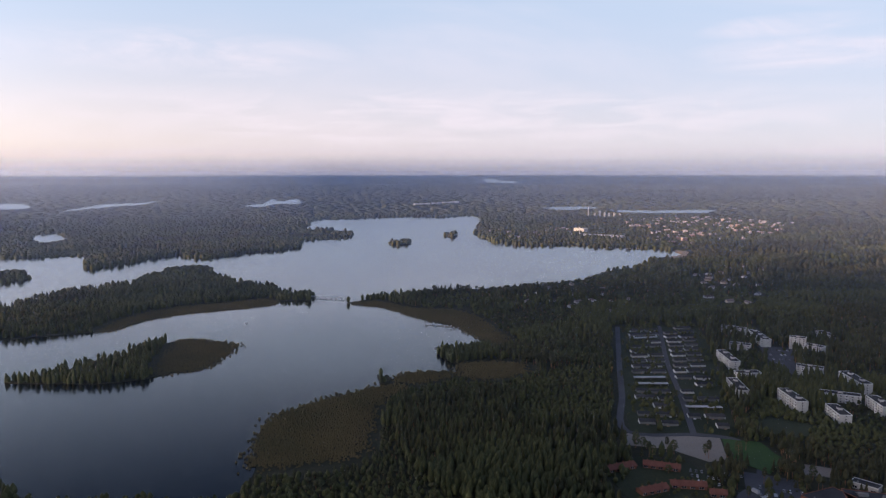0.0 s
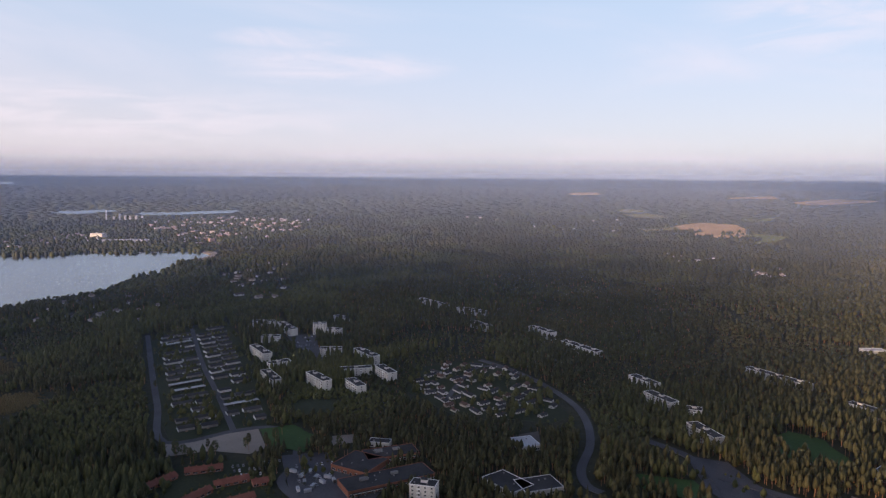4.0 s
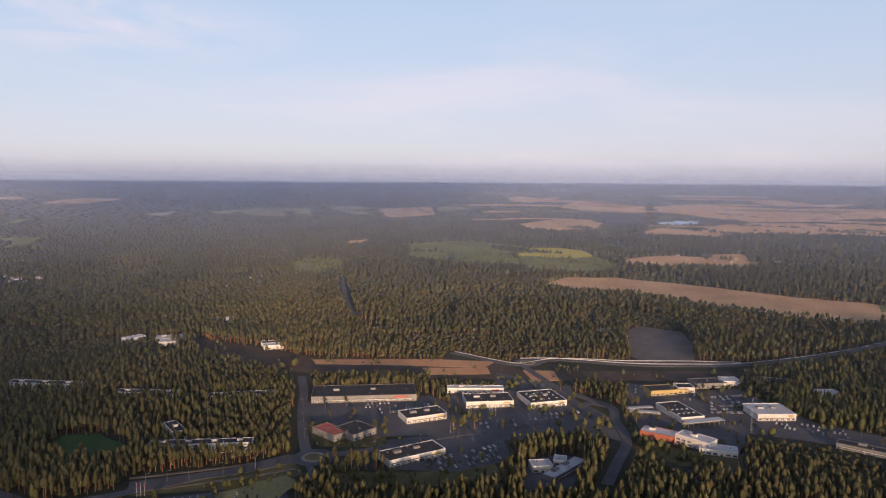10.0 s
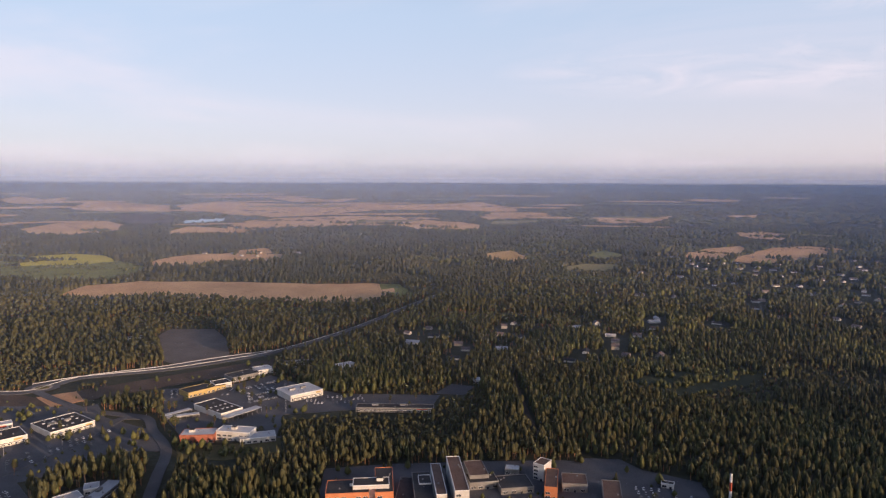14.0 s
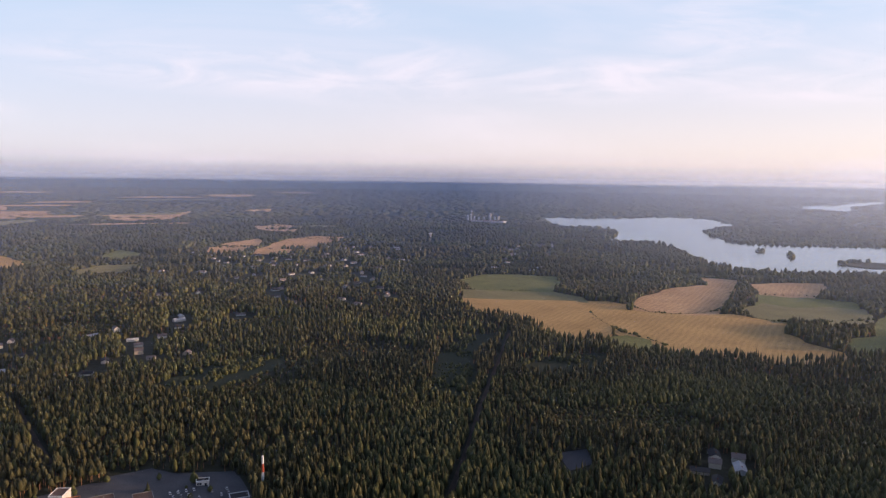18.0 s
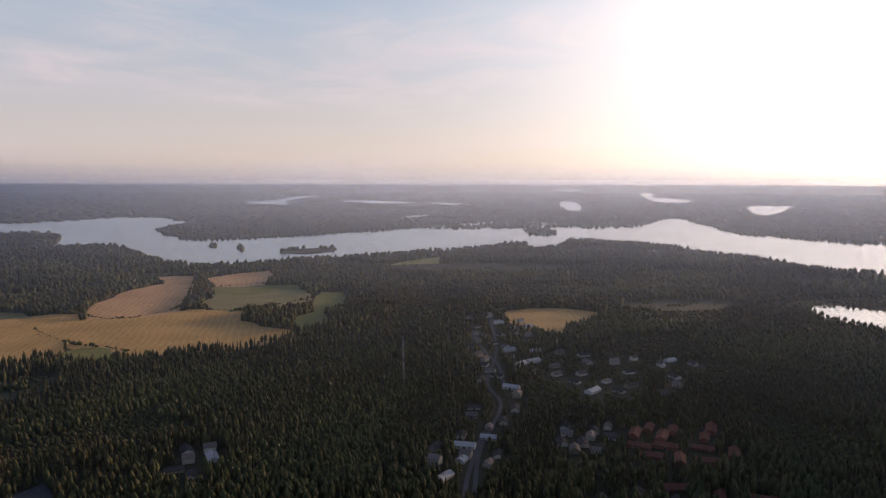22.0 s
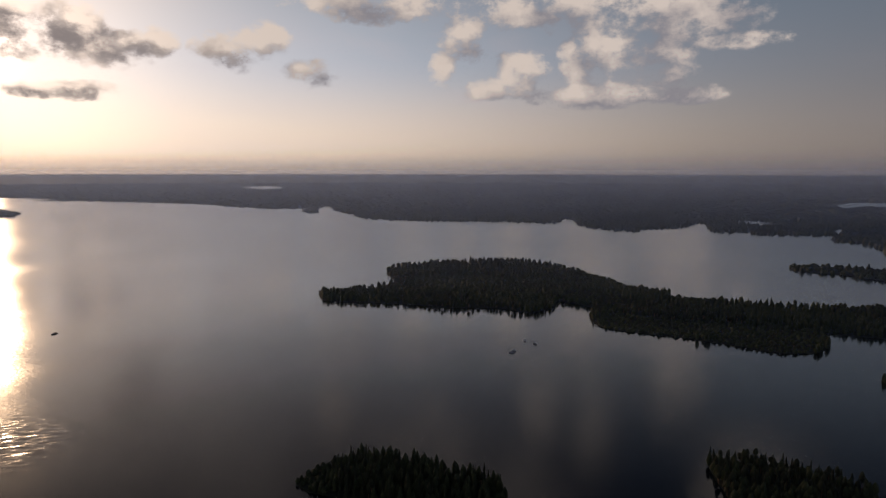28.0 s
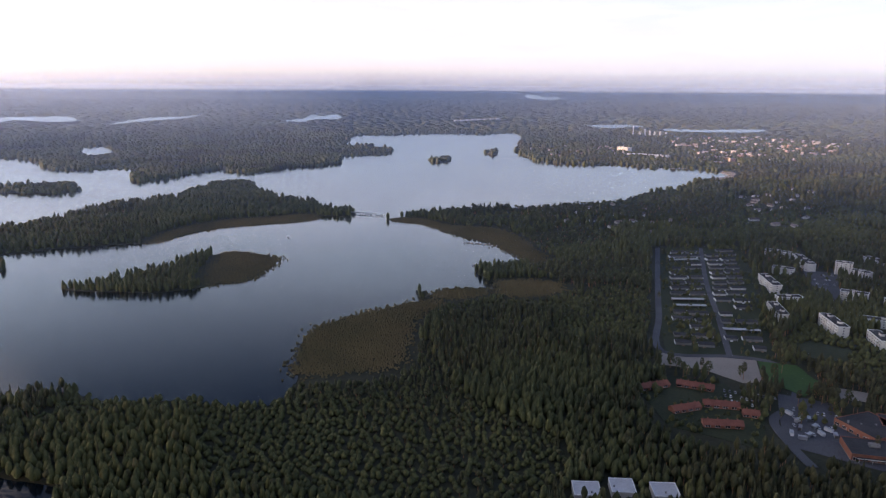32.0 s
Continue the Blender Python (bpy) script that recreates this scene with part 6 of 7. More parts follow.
hall(415, -350, -126, 10, 16, 9, 'plaster', 'felt')
hall(368, -440, -166, 10, 14, 14, 'plaster', 'brown_roof')
hall(348, -428, -142, 10, 36, 10, 'orange_panel', 'brown_roof')
hall(303, -447, -142, 14, 42, 8, 'panel', 'brown_roof')
hall(339, -446, -139, 20, 20, 7, 'panel', 'brown_roof')
hall(245, -481, -146, 14, 10, 5, 'plaster', 'felt')
hall(288, -503, -154, 10, 6, 4, 'plaster', 'felt')
hall(391, -428, -143, 12, 10, 5, 'panel', 'pale_roof')
# far complexes
stack(237, -506, 28, 1.3, 'red_metal')
stack(812, 3897, 60, 3.2, 'plaster')
stack(540, 2752, 38, 2.2, 'plaster')
silo(858, 3940, 22, 6, 'plaster')
silo(887, 3944, 34, 6, 'plaster')
silo(915, 3949, 26, 6, 'plaster')
silo(941, 3953, 22, 6, 'plaster')
silo(973, 3958, 24, 6, 'plaster')
silo(1005, 3963, 20, 6, 'plaster')
hall(614, 2710, -31, 180, 40, 9, 'plaster', 'pale_roof')
hall(579, 2924, -56, 58, 25, 18, 'plaster', 'pale_roof')
apartment(-208, 5360, 40, 38, 14, 15)
apartment(-165, 5415, 40, 38, 14, 15)
apartment(-121, 5470, 40, 39, 14, 15)
apartment(-76, 5527, 40, 40, 14, 15)
apartment(-30, 5585, 40, 40, 14, 15)
apartment(16, 5644, 40, 41, 14, 15)
apartment(64, 5704, 40, 42, 14, 15)
apartment(113, 5765, 40, 43, 14, 15)
silo(619, -4229, 34, 7, 'plaster')
silo(599, -4232, 40, 7, 'plaster')
silo(579, -4235, 26, 7, 'plaster')
silo(552, -4239, 22, 7, 'plaster')
silo(521, -4244, 22, 7, 'plaster')
silo(484, -4250, 44, 7, 'plaster')
silo(457, -4254, 26, 7, 'plaster')
silo(433, -4258, 30, 7, 'plaster')
stack(602, -4282, 70, 3, 'plaster')
hall(485, -4096, 161, 234, 40, 12, 'plaster', 'red_metal')
water_tower(574, -2853, 30)
water_tower(55, -7103, 45)
mast(658, -359, 34)
mast(-416, -744, 60)
mast(-405, -722, 60)

# ---- detached houses, terraces and the far town ----


def home(style, plain=False):
    """A prototype dwelling; copies share its meshes."""
    L, D, eave, rise, wall, roof, label = style
    ob = thing("house", 0, -100000, 0, label, "house", "detached houses")
    part("wall", gable_walls("wall", L, D, eave, rise, wall), ob)
    top = part("roof", gable("roof", L, D, eave, rise, 0.5, roof), ob)
    if not plain:
        part("chimney", solid("chimney", [(-0.35, -0.35, 0, 0.35, 0.35, 1.6, 0)], ["brick"]), top, (L * 0.2, 0.8, eave + rise * 0.7))
    for u in (-0.28, 0.28):
        part("window", WINDOW, ob, (u * L, -D / 2 - 0.02, 0.9))
    if not plain:
        part("window", WINDOW, ob, (-L / 2 - 0.02, 0, 1.0), -90)
    if not plain:
        part("door", DOOR, ob, (0, -D / 2 - 0.05, 0))
    return ob


def town_block(style):
    L, D, H, label = style
    ob = thing("town_house", 0, -100000, 0, label, "town house", "town houses")
    part("wall", solid("wall", [(-L / 2, -D / 2, 0, L / 2, D / 2, H, 0)], ["town_wall"]), ob)
    part("roof", flat_roof(L, D, H, "trim_white", "home_roof"), ob)
    part("window_band", solid("window_band", [(-L * 0.44, -D / 2 - 0.1, 1.0, L * 0.44, -D / 2, 2.3, 0)], ["glass"]), ob)
    return ob


def again(proto, m):
    """A copy of a prototype with its parts; like copy_thing, but with the parts looked up once."""
    top = proto.copy()
    scene.collection.objects.link(top)
    top.matrix_basis = m
    if proto not in KIDS:
        KIDS[proto] = [(kid, list(kid.children)) for kid in proto.children]
    for kid, small in KIDS[proto]:
        k = kid.copy()
        scene.collection.objects.link(k)
        k.parent = top
        for g in small:
            q = g.copy()
            scene.collection.objects.link(q)
            q.parent = k
    return top


KIDS = {}
STYLES = [home(s) for s in ((12, 8, 3.0, 2.6, "house_wall", "home_roof", "detached house with a gable roof in a garden"),
                               (15, 8.5, 2.7, 2.0, "house_wall", "dark_tile", "long low house with a dark tiled roof"),
                               (10, 8, 4.8, 2.8, "house_wall", "home_roof", "tall wooden house with a steep roof"),
                               (18, 9, 2.8, 2.2, "plaster", "pale_roof", "white bungalow with a pale metal roof"))]
FAR_STYLES = [home(s, True) for s in ((13, 8, 3.2, 2.6, "house_wall", "home_roof", "distant detached house between trees"),
                                      (17, 9, 2.8, 2.2, "plaster", "home_roof", "distant white house between trees"))]
VILLAGE = [home(s) for s in ((14, 7.5, 2.7, 1.6, "plaster", "dark_tile", "low white-walled bungalow with a dark tiled roof"),
                             (19, 7.0, 2.7, 1.5, "plaster", "dark_tile", "long white-walled row bungalow with a dark roof"),
                             (11, 7.0, 2.7, 1.8, "house_wall", "brown_roof", "small bungalow with a brown roof"))]
RED_STYLE = home((22, 9, 3.0, 2.4, "brick", "red_tile", "terraced brick house with a red tiled roof"))
TOWN = [town_block(s) for s in ((26, 14, 16, "pale five-storey town house in the far centre"), (40, 16, 12, "long town block with rows of windows"), (18, 14, 9, "three-storey town house with a light facade"), (30, 24, 7, "low white shop building in the town"))]


def scatter(poly, protos, n, gap, seed, size=1.0, line_up=None, clear=9.0):
    """n dwellings at random in an outline of the plan, at least gap metres apart."""
    rng = random.Random(seed)
    p = np.array(poly, float)
    lo, hi = p.min(0), p.max(0)
    put, tries = [], 0
    while len(put) < n and tries < n * 60:
        tries += 1
        x, y = rng.uniform(lo[0], hi[0]), rng.uniform(lo[1], hi[1])
        if not inside(p, np.array([x]), np.array([y]))[0] or inside(MAIN_LAKE, np.array([x]), np.array([y]))[0]:
            continue
        if any((x - a) ** 2 + (y - b) ** 2 < gap * gap for a, b in put):
            continue
        put.append((x, y))
        turn = (line_up if line_up is not None else 30 * math.sin(x / 90) + 20) + rng.choice((0, 0, 90)) + rng.uniform(-8, 8)
        again(rng.choice(protos), stand(x, y, turn, size * rng.uniform(0.9, 1.15)))
        # open towards the camera so that the garden shows
        d = math.hypot(x, y)
        FOOTPRINTS.append((x, y, clear))
        FOOTPRINTS.append((x * (1 - clear / d), y * (1 - clear / d), clear))


scatter(HOMES["town"], TOWN, 165, 24, 1, size=0.72, clear=10)
scatter(HOMES["town_shore"], TOWN[2:3], 30, 26, 2, size=0.7, clear=11)
scatter(HOMES["hill_houses"], FAR_STYLES, 22, 26, 3, clear=18)
scatter(HOMES["park_houses"], FAR_STYLES, 14, 36, 4, clear=13)
scatter(HOMES["village_ring"], VILLAGE, 58, 12.5, 5, size=0.82, clear=9)
scatter(HOMES["suburb_a"], STYLES, 26, 34, 6, clear=22)
scatter(HOMES["suburb_b"], FAR_STYLES, 32, 50, 7, clear=28)
scatter(HOMES["suburb_c"], FAR_STYLES, 34, 46, 8, clear=28)
scatter(HOMES["suburb_d"], FAR_STYLES, 34, 34, 9, clear=18)
scatter(HOMES["oldvillage"], STYLES, 38, 23, 10, clear=13)
scatter(HOMES["oldvillage_b"], STYLES, 20, 30, 11, clear=14)
scatter(HOMES["red_village"], [RED_STYLE], 13, 23, 12, line_up=35, clear=12)
scatter(HOMES["low_village"], STYLES[:2], 10, 18, 13, clear=10)
scatter(HOMES["woods_a"], FAR_STYLES, 12, 28, 14, clear=16)
scatter(HOMES["woods_b"], FAR_STYLES, 10, 26, 15, clear=16)
scatter(HOMES["woods_c"], FAR_STYLES, 9, 28, 16, clear=14)
scatter(HOMES["far_town"], TOWN[2:3] + FAR_STYLES, 34, 40, 17, size=0.8, clear=18)
scatter(HOMES["close_houses"], STYLES, 9, 24, 18, clear=9)
scatter(HOMES["woods_d"], STYLES, 6, 20, 19, clear=13)
scatter(HOMES["farm_a"], FAR_STYLES, 8, 40, 20, clear=14)
scatter(HOMES["bottom_village"], [RED_STYLE] + STYLES[:1], 9, 25, 21, clear=10)
scatter(HOMES["island_cabins"], STYLES[:1], 6, 24, 22, size=0.8, clear=7)


def terrace_quarter():
    """Close rows of low dark-roofed terraces in two columns between the lake road and the flats."""
    c = [np.array(q, float) for q in TERRACES]
    rng = random.Random(5)
    rows = 17

    def place(u, v):
        return (c[0] * (1 - u) + c[1] * u) * (1 - v) + (c[3] * (1 - u) + c[2] * u) * v

    for row in range(rows):
        v = (row + 0.5) / rows
        for col, (u0, u1) in enumerate(((0.04, 0.47), (0.55, 0.97))):
            a, b = place(u0, v), place(u1, v)
            turn, span = math.degrees(math.atan2(*(b - a)[::-1])), np.hypot(*(b - a))
            long_shed = (row, col) in ((2, 0), (10, 0), (11, 0), (14, 1))
            cuts = [0.0, 1.0] if long_shed else [0.0, rng.uniform(0.36, 0.62), 1.0]
            for w0, w1 in zip(cuts[:-1], cuts[1:]):
                if not long_shed and rng.random() < 0.12:
                    continue
                L = span * (w1 - w0) - rng.uniform(3, 6)
                mid = a + (b - a) * (w0 + w1) / 2 + np.array((rng.uniform(-1, 1), rng.uniform(-2.5, 2.5)))
                if long_shed:
                    ob = thing("carport", mid[0], mid[1], turn, "long low carport with a pale metal roof between row houses", "carport", "carports")
                    part("roof", solid("roof", [(-L / 2, -3, 2.5, L / 2, 3, 2.8, 0, 0.1)], ["pale_roof"]), ob)
                    part("back_wall", solid("back_wall", [(-L / 2, 2.6, 0, L / 2, 2.8, 2.5, 0)], ["panel"]), ob)
                    for i in range(int(L / 9) + 1):
                        part("post", solid("post", [(-0.1, -0.1, 0, 0.1, 0.1, 2.5, 0)], ["metal"]), ob, (-L / 2 + 0.4 + i * (L - 0.8) / int(L / 9), -2.6, 0))
                    continue
                W, units = 8.5, max(1, int(L / 9))
                ob = thing("row_house", mid[0], mid[1], turn + rng.uniform(-1, 1), "low terraced row house with a dark roof and pale end walls", "row house", "row houses")
                part("wall", gable_walls("wall", L, W, 2.7, 1.1, "panel" if rng.random() < 0.85 else "plaster"), ob)
                part("roof", gable("roof", L, W, 2.7, 1.1, 0.5, "dark_tile"), ob)
                for side in (-1, 1):
                    if rng.random() < 0.5:
                        part("end_wall", solid("end_wall", [(-0.12, -W / 2 - 0.3, 0, 0.12, W / 2 + 0.3, 2.7, 0)], ["trim_white"]), ob, (side * (L / 2 + 0.16), 0, 0), label="pale end wall")
                for i in range(units):
                    part("yard_fence", solid("yard_fence", [(-1.3, -0.06, 0, 1.3, 0.06, 1.3, 0)], ["trim_white" if rng.random() < 0.25 else "wood"]), ob, (-L / 2 + (i + rng.uniform(0.3, 0.7)) * L / units, -W / 2 - 2.6, 0))
        FOOTPRINTS.append((float(a[0]), float(a[1]), 14))


terrace_quarter()
for proto in STYLES + VILLAGE + FAR_STYLES + [RED_STYLE] + TOWN:
    for o in [proto] + list(proto.children_recursive):
        bpy.data.objects.remove(o)

# ---- roundabout, bridge, jetties, boats, cars, poles ----


def ring(name, r0, r1, h, mat, n=32):
    v = [(r * math.cos(2 * math.pi * i / n), r * math.sin(2 * math.pi * i / n), z) for r, z in ((r0, 0), (r0, h), (r1, h), (r1, 0)) for i in range(n)]
    f = [i for k in range(3) for j in range(n) for i in (k * n + j, k * n + (j + 1) % n, (k + 1) * n + (j + 1) % n, (k + 1) * n + j)]
    return mesh_from(name, v, [f[i:i + 4][::-1] for i in range(0, len(f), 4)], [M[mat]], sizes=[4] * (3 * n))


for spot in (ROUNDABOUT, NEW_ROUNDABOUT):
    rb = tagged(new("road_roundabout"), "asphalt roundabout with a pale kerbed island", "roundabout", kind="structure")
    rb.matrix_world = stand(*spot, lift=0.96)
    part("carriageway", ring("carriageway", 9, 19, 0.12, "asphalt"), rb)
    part("apron", ring("apron", 8, 11, 0.22, "sand"), rb, label="pale stone apron")
    part("island_lawn", tube("island_lawn", 8, 7.4, 0.5, "golden_grass", 32), rb)
    FOOTPRINTS.append((*spot, 24))


def bridge():
    a, b = (np.array(q, float) for q in BRIDGE_ENDS)
    L = np.hypot(*(b - a)) + 12
    mid = (a + b) / 2
    ob = thing("bridge", mid[0], mid[1], math.degrees(math.atan2(*(b - a)[::-1])), "low white footbridge over the narrow strait", "bridge")
    part("deck", solid("deck", [(-L / 2, -2, 2.2, L / 2, 2, 2.8, 0)], ["trim_white"]), ob)
    rail = solid("railing", [(-L / 2, -0.06, 3.7, L / 2, 0.06, 3.9, 0), (-L / 2, -0.06, 2.8, L / 2, 0.06, 3.0, 0)], ["trim_white"])
    for s in (-1.9, 1.9):
        part("railing", rail, ob, (0, s, 0))
    for i in range(7):
        part("pier", solid("pier", [(-0.5, -1.6, -1.5, 0.5, 1.6, 2.2, 0)], ["plaster"]), ob, (-L / 2 + (i + 0.5) * L / 7, 0, 0))
    for i in range(15):
        part("post", solid("post", [(-0.06, -0.06, 2.8, 0.06, 0.06, 3.8, 0)], ["trim_white"]), ob, (-L / 2 + (i + 0.5) * L / 15, -1.9, 0))


bridge()


def boat_mesh():
    v, f = [], []
    for y, z, w in ((-2.6, 0.1, 0.7), (-1.0, 0.0, 1.0), (1.2, 0.05, 0.9), (2.9, 0.3, 0.05)):
        v += [(-w, y, 0.75 + z * 0.3), (-w * 0.55, y, -0.1 + z), (w * 0.55, y, -0.1 + z), (w, y, 0.75 + z * 0.3)]
    for k in range(3):
        for j in range(3):
            f.append((k * 4 + j, k * 4 + j + 1, k * 4 + j + 5, k * 4 + j + 4))
        f.append((k * 4, k * 4 + 4, k * 4 + 7, k * 4 + 3))
    f.append((0, 3, 2, 1))
    return mesh_from("hull", v, f, [M["car_paint"]], sizes=[4] * len(f))


HULL = boat_mesh()
BOAT_CABIN = solid("cabin", [(-0.6, -0.8, 0.7, 0.6, 0.8, 1.5, 0, 0.2)], ["trim_white"])


def boat(x, y, turn, size=1.2):
    ob = thing("motor_boat", x, y, turn, "small motor boat with a low cabin on the lake", "boat", "boats", size=size, lift=0.3)
    part("hull", HULL, ob)
    part("cabin", BOAT_CABIN, ob)


def jetty(a, b, boats, seed):
    rng = random.Random(seed)
    a, b = np.array(a, float), np.array(b, float)
    L = np.hypot(*(b - a))
    mid, turn = (a + b) / 2, math.degrees(math.atan2(*(b - a)[::-1]))
    ob = thing("jetty", mid[0], mid[1], turn, "long wooden jetty with moored boats", "jetty", "jetties", lift=0.2)
    part("deck", solid("deck", [(-L / 2, -1.2, 0.5, L / 2, 1.2, 0.8, 0)], ["wood"]), ob)
    pile = tube("pile", 0.15, 0.15, 1.4, "wood", 6, -0.8)
    for i in range(int(L / 8) + 1):
        part("pile", pile, ob, (-L / 2 + 0.5 + i * 8, 1.0, 0))
    n = (b - a) / L
    for i in range(boats):
        p = a + (b - a) * (i + 0.5) / boats + np.array((-n[1], n[0])) * rng.choice((-4.6, 4.6))
        boat(p[0], p[1], turn + rng.choice((0, 180)) + rng.uniform(-6, 6), rng.uniform(0.8, 1.3))


jetty(JETTIES[0], JETTIES[1], 22, 1)
jetty(JETTIES[2], JETTIES[3], 8, 2)
jetty(JETTIES[4], JETTIES[5], 20, 3)
for i, (x, y) in enumerate(BOATS):
    boat(x, y, 40 * i, 1.4)

CAR_BODY = solid("body", [(-0.88, -2.2, 0.3, 0.88, 2.2, 0.85, 0, 0.05), (-0.6, -1.3, 1.40, 0.6, 0.7, 1.47, 0)], ["car_paint"])
CAR_GLASS = solid("windows", [(-0.8, -1.7, 0.85, 0.8, 1.1, 1.40, 0, 0.24)], ["glass"])
CAR_WHEEL = tube("wheel", 0.32, 0.32, 0.2, "tyre", 8)


def car_proto(wheels=True):
    ob = thing("car", 0, -100000, 0, "parked passenger car in a yard", "car", "parked cars")
    part("body", CAR_BODY, ob)
    part("windows", CAR_GLASS, ob, label="dark car windows")
    for sx in (-0.78, 0.78) if wheels else ():
        for sy in (-1.35, 1.35):
            w = part("wheel", CAR_WHEEL, ob, (sx - 0.1, sy, 0.32))
            w.rotation_euler = (0, radians(90), 0)
    return ob


CAR, FAR_CAR = car_proto(), car_proto(False)


def park(quad, rows, cols, seed, fill=0.6, proto=None):
    rng = random.Random(seed)
    c = [np.array(q, float) for q in quad]
    for r in range(rows):
        v = (r + 0.5) / rows
        for k in range(cols):
            if rng.random() > fill:
                continue
            u = (k + 0.5) / cols
            p = (c[0] * (1 - u) + c[1] * u) * (1 - v) + (c[3] * (1 - u) + c[2] * u) * v
            along = (c[1] - c[0]) * (1 - v) + (c[2] - c[3]) * v
            turn = math.degrees(math.atan2(along[1], along[0])) + rng.choice((0, 180)) + rng.uniform(-4, 4)
            again(proto or CAR, stand(p[0], p[1], turn, 1.05, 0.75))


for i, (key, rows, cols, fill) in enumerate((("near_lot", 3, 14, 0.6), ("mall", 4, 20, 0.4), ("hall", 4, 14, 0.65), ("trade", 6, 11, 0.65), ("trade_b", 3, 14, 0.6), ("trade_c", 3, 14, 0.6),
                                             ("plaza", 3, 20, 0.45), ("hospital", 4, 8, 0.5), ("school", 4, 8, 0.5), ("redlot", 3, 10, 0.5), ("flats", 4, 6, 0.4))):
    park(LOTS[key], rows, cols, i, fill, CAR if key == "school" else FAR_CAR)
for o in [CAR, FAR_CAR] + list(CAR.children_recursive) + list(FAR_CAR.children_recursive):
    bpy.data.objects.remove(o)


def street_lamp(x, y, turn):
    ob = thing("street_lamp", x, y, turn, "tall grey street lamp beside the road", "street lamp", "street lamps", clear=2)
    part("pole", tube("pole", 0.11, 0.06, 10, "metal", 6), ob)
    part("arm", solid("arm", [(-0.05, -2.2, 9.9, 0.05, 0, 10.0, 0)], ["metal"]), ob)
    part("lamp_head", solid("lamp_head", [(-0.2, -2.9, 9.8, 0.2, -2.1, 10.0, 0)], ["trim_white"]), ob)


def flag_pole(x, y, mat):
    ob = thing("banner_pole", x, y, 0, "white pole with a long %s banner" % ("red" if mat == "red_metal" else "white"), "banner pole", "banner poles", clear=2)
    part("pole", tube("pole", 0.09, 0.06, 11, "trim_white", 6), ob)
    part("banner", solid("banner", [(0.1, -0.02, 5.5, 1.3, 0.02, 10.6, 0)], [mat]), ob)


for i, (x, y) in enumerate(LAMPS):
    street_lamp(x, y, 40 * i)
for i, (x, y) in enumerate(FLAGS):
    flag_pole(x, y, "red_metal" if i < 3 else "trim_white")


def guard_rail(key, offset):
    line = LINES[key]
    t = np.gradient(line, axis=0)
    t /= np.maximum(np.hypot(*t.T), 1e-6)[:, None]
    q = line + np.column_stack((-t[:, 1], t[:, 0])) * offset
    x, y, z, _ = settle(q[:, 0], q[:, 1], 0.6)
    k = len(x)
    v = np.vstack([np.column_stack((x, y, z + h)) for h in (0.3, 1.1)])
    f = [(i, i + 1, k + i + 1, k + i) for i in range(k - 1)]
    v2 = v + np.array((0.25, 0.0, 0.0))
    f2 = [tuple(i + 2 * k for i in g[::-1]) for g in f] + [(k + i, k + i + 1, 3 * k + i + 1, 3 * k + i) for i in range(k - 1)]
    tagged(new("guard_rail", mesh_from("guard_rail", np.vstack((v, v2)), f + f2, [M["pale_roof"]], sizes=[4] * len(f + f2))), "long pale guard rail along the new road", "guard rail")


guard_rail("ring_road_west", 6.0)
guard_rail("ring_road", 6.0)


def stands(x, y, size, seed):
    """The forest's patchwork: four random numbers for the stand that each place lies in."""
    a = 0.45
    u = (x * math.cos(a) + y * math.sin(a)) / size + 0.9 * wave(x, y, size * 0.5, seed + 1)
    v = (y * math.cos(a) - x * math.sin(a)) / (size * 0.75) + 0.9 * wave(x, y, size * 0.6, seed + 2)
    v = v + 0.5 * (np.floor(u) % 2)
    cell = np.stack((np.floor(u), np.floor(v)), 1).astype(np.int64) % 97
    table = np.random.default_rng(seed).uniform(0, 1, (97, 97, 4))
    return table[cell[:, 0], cell[:, 1]].T


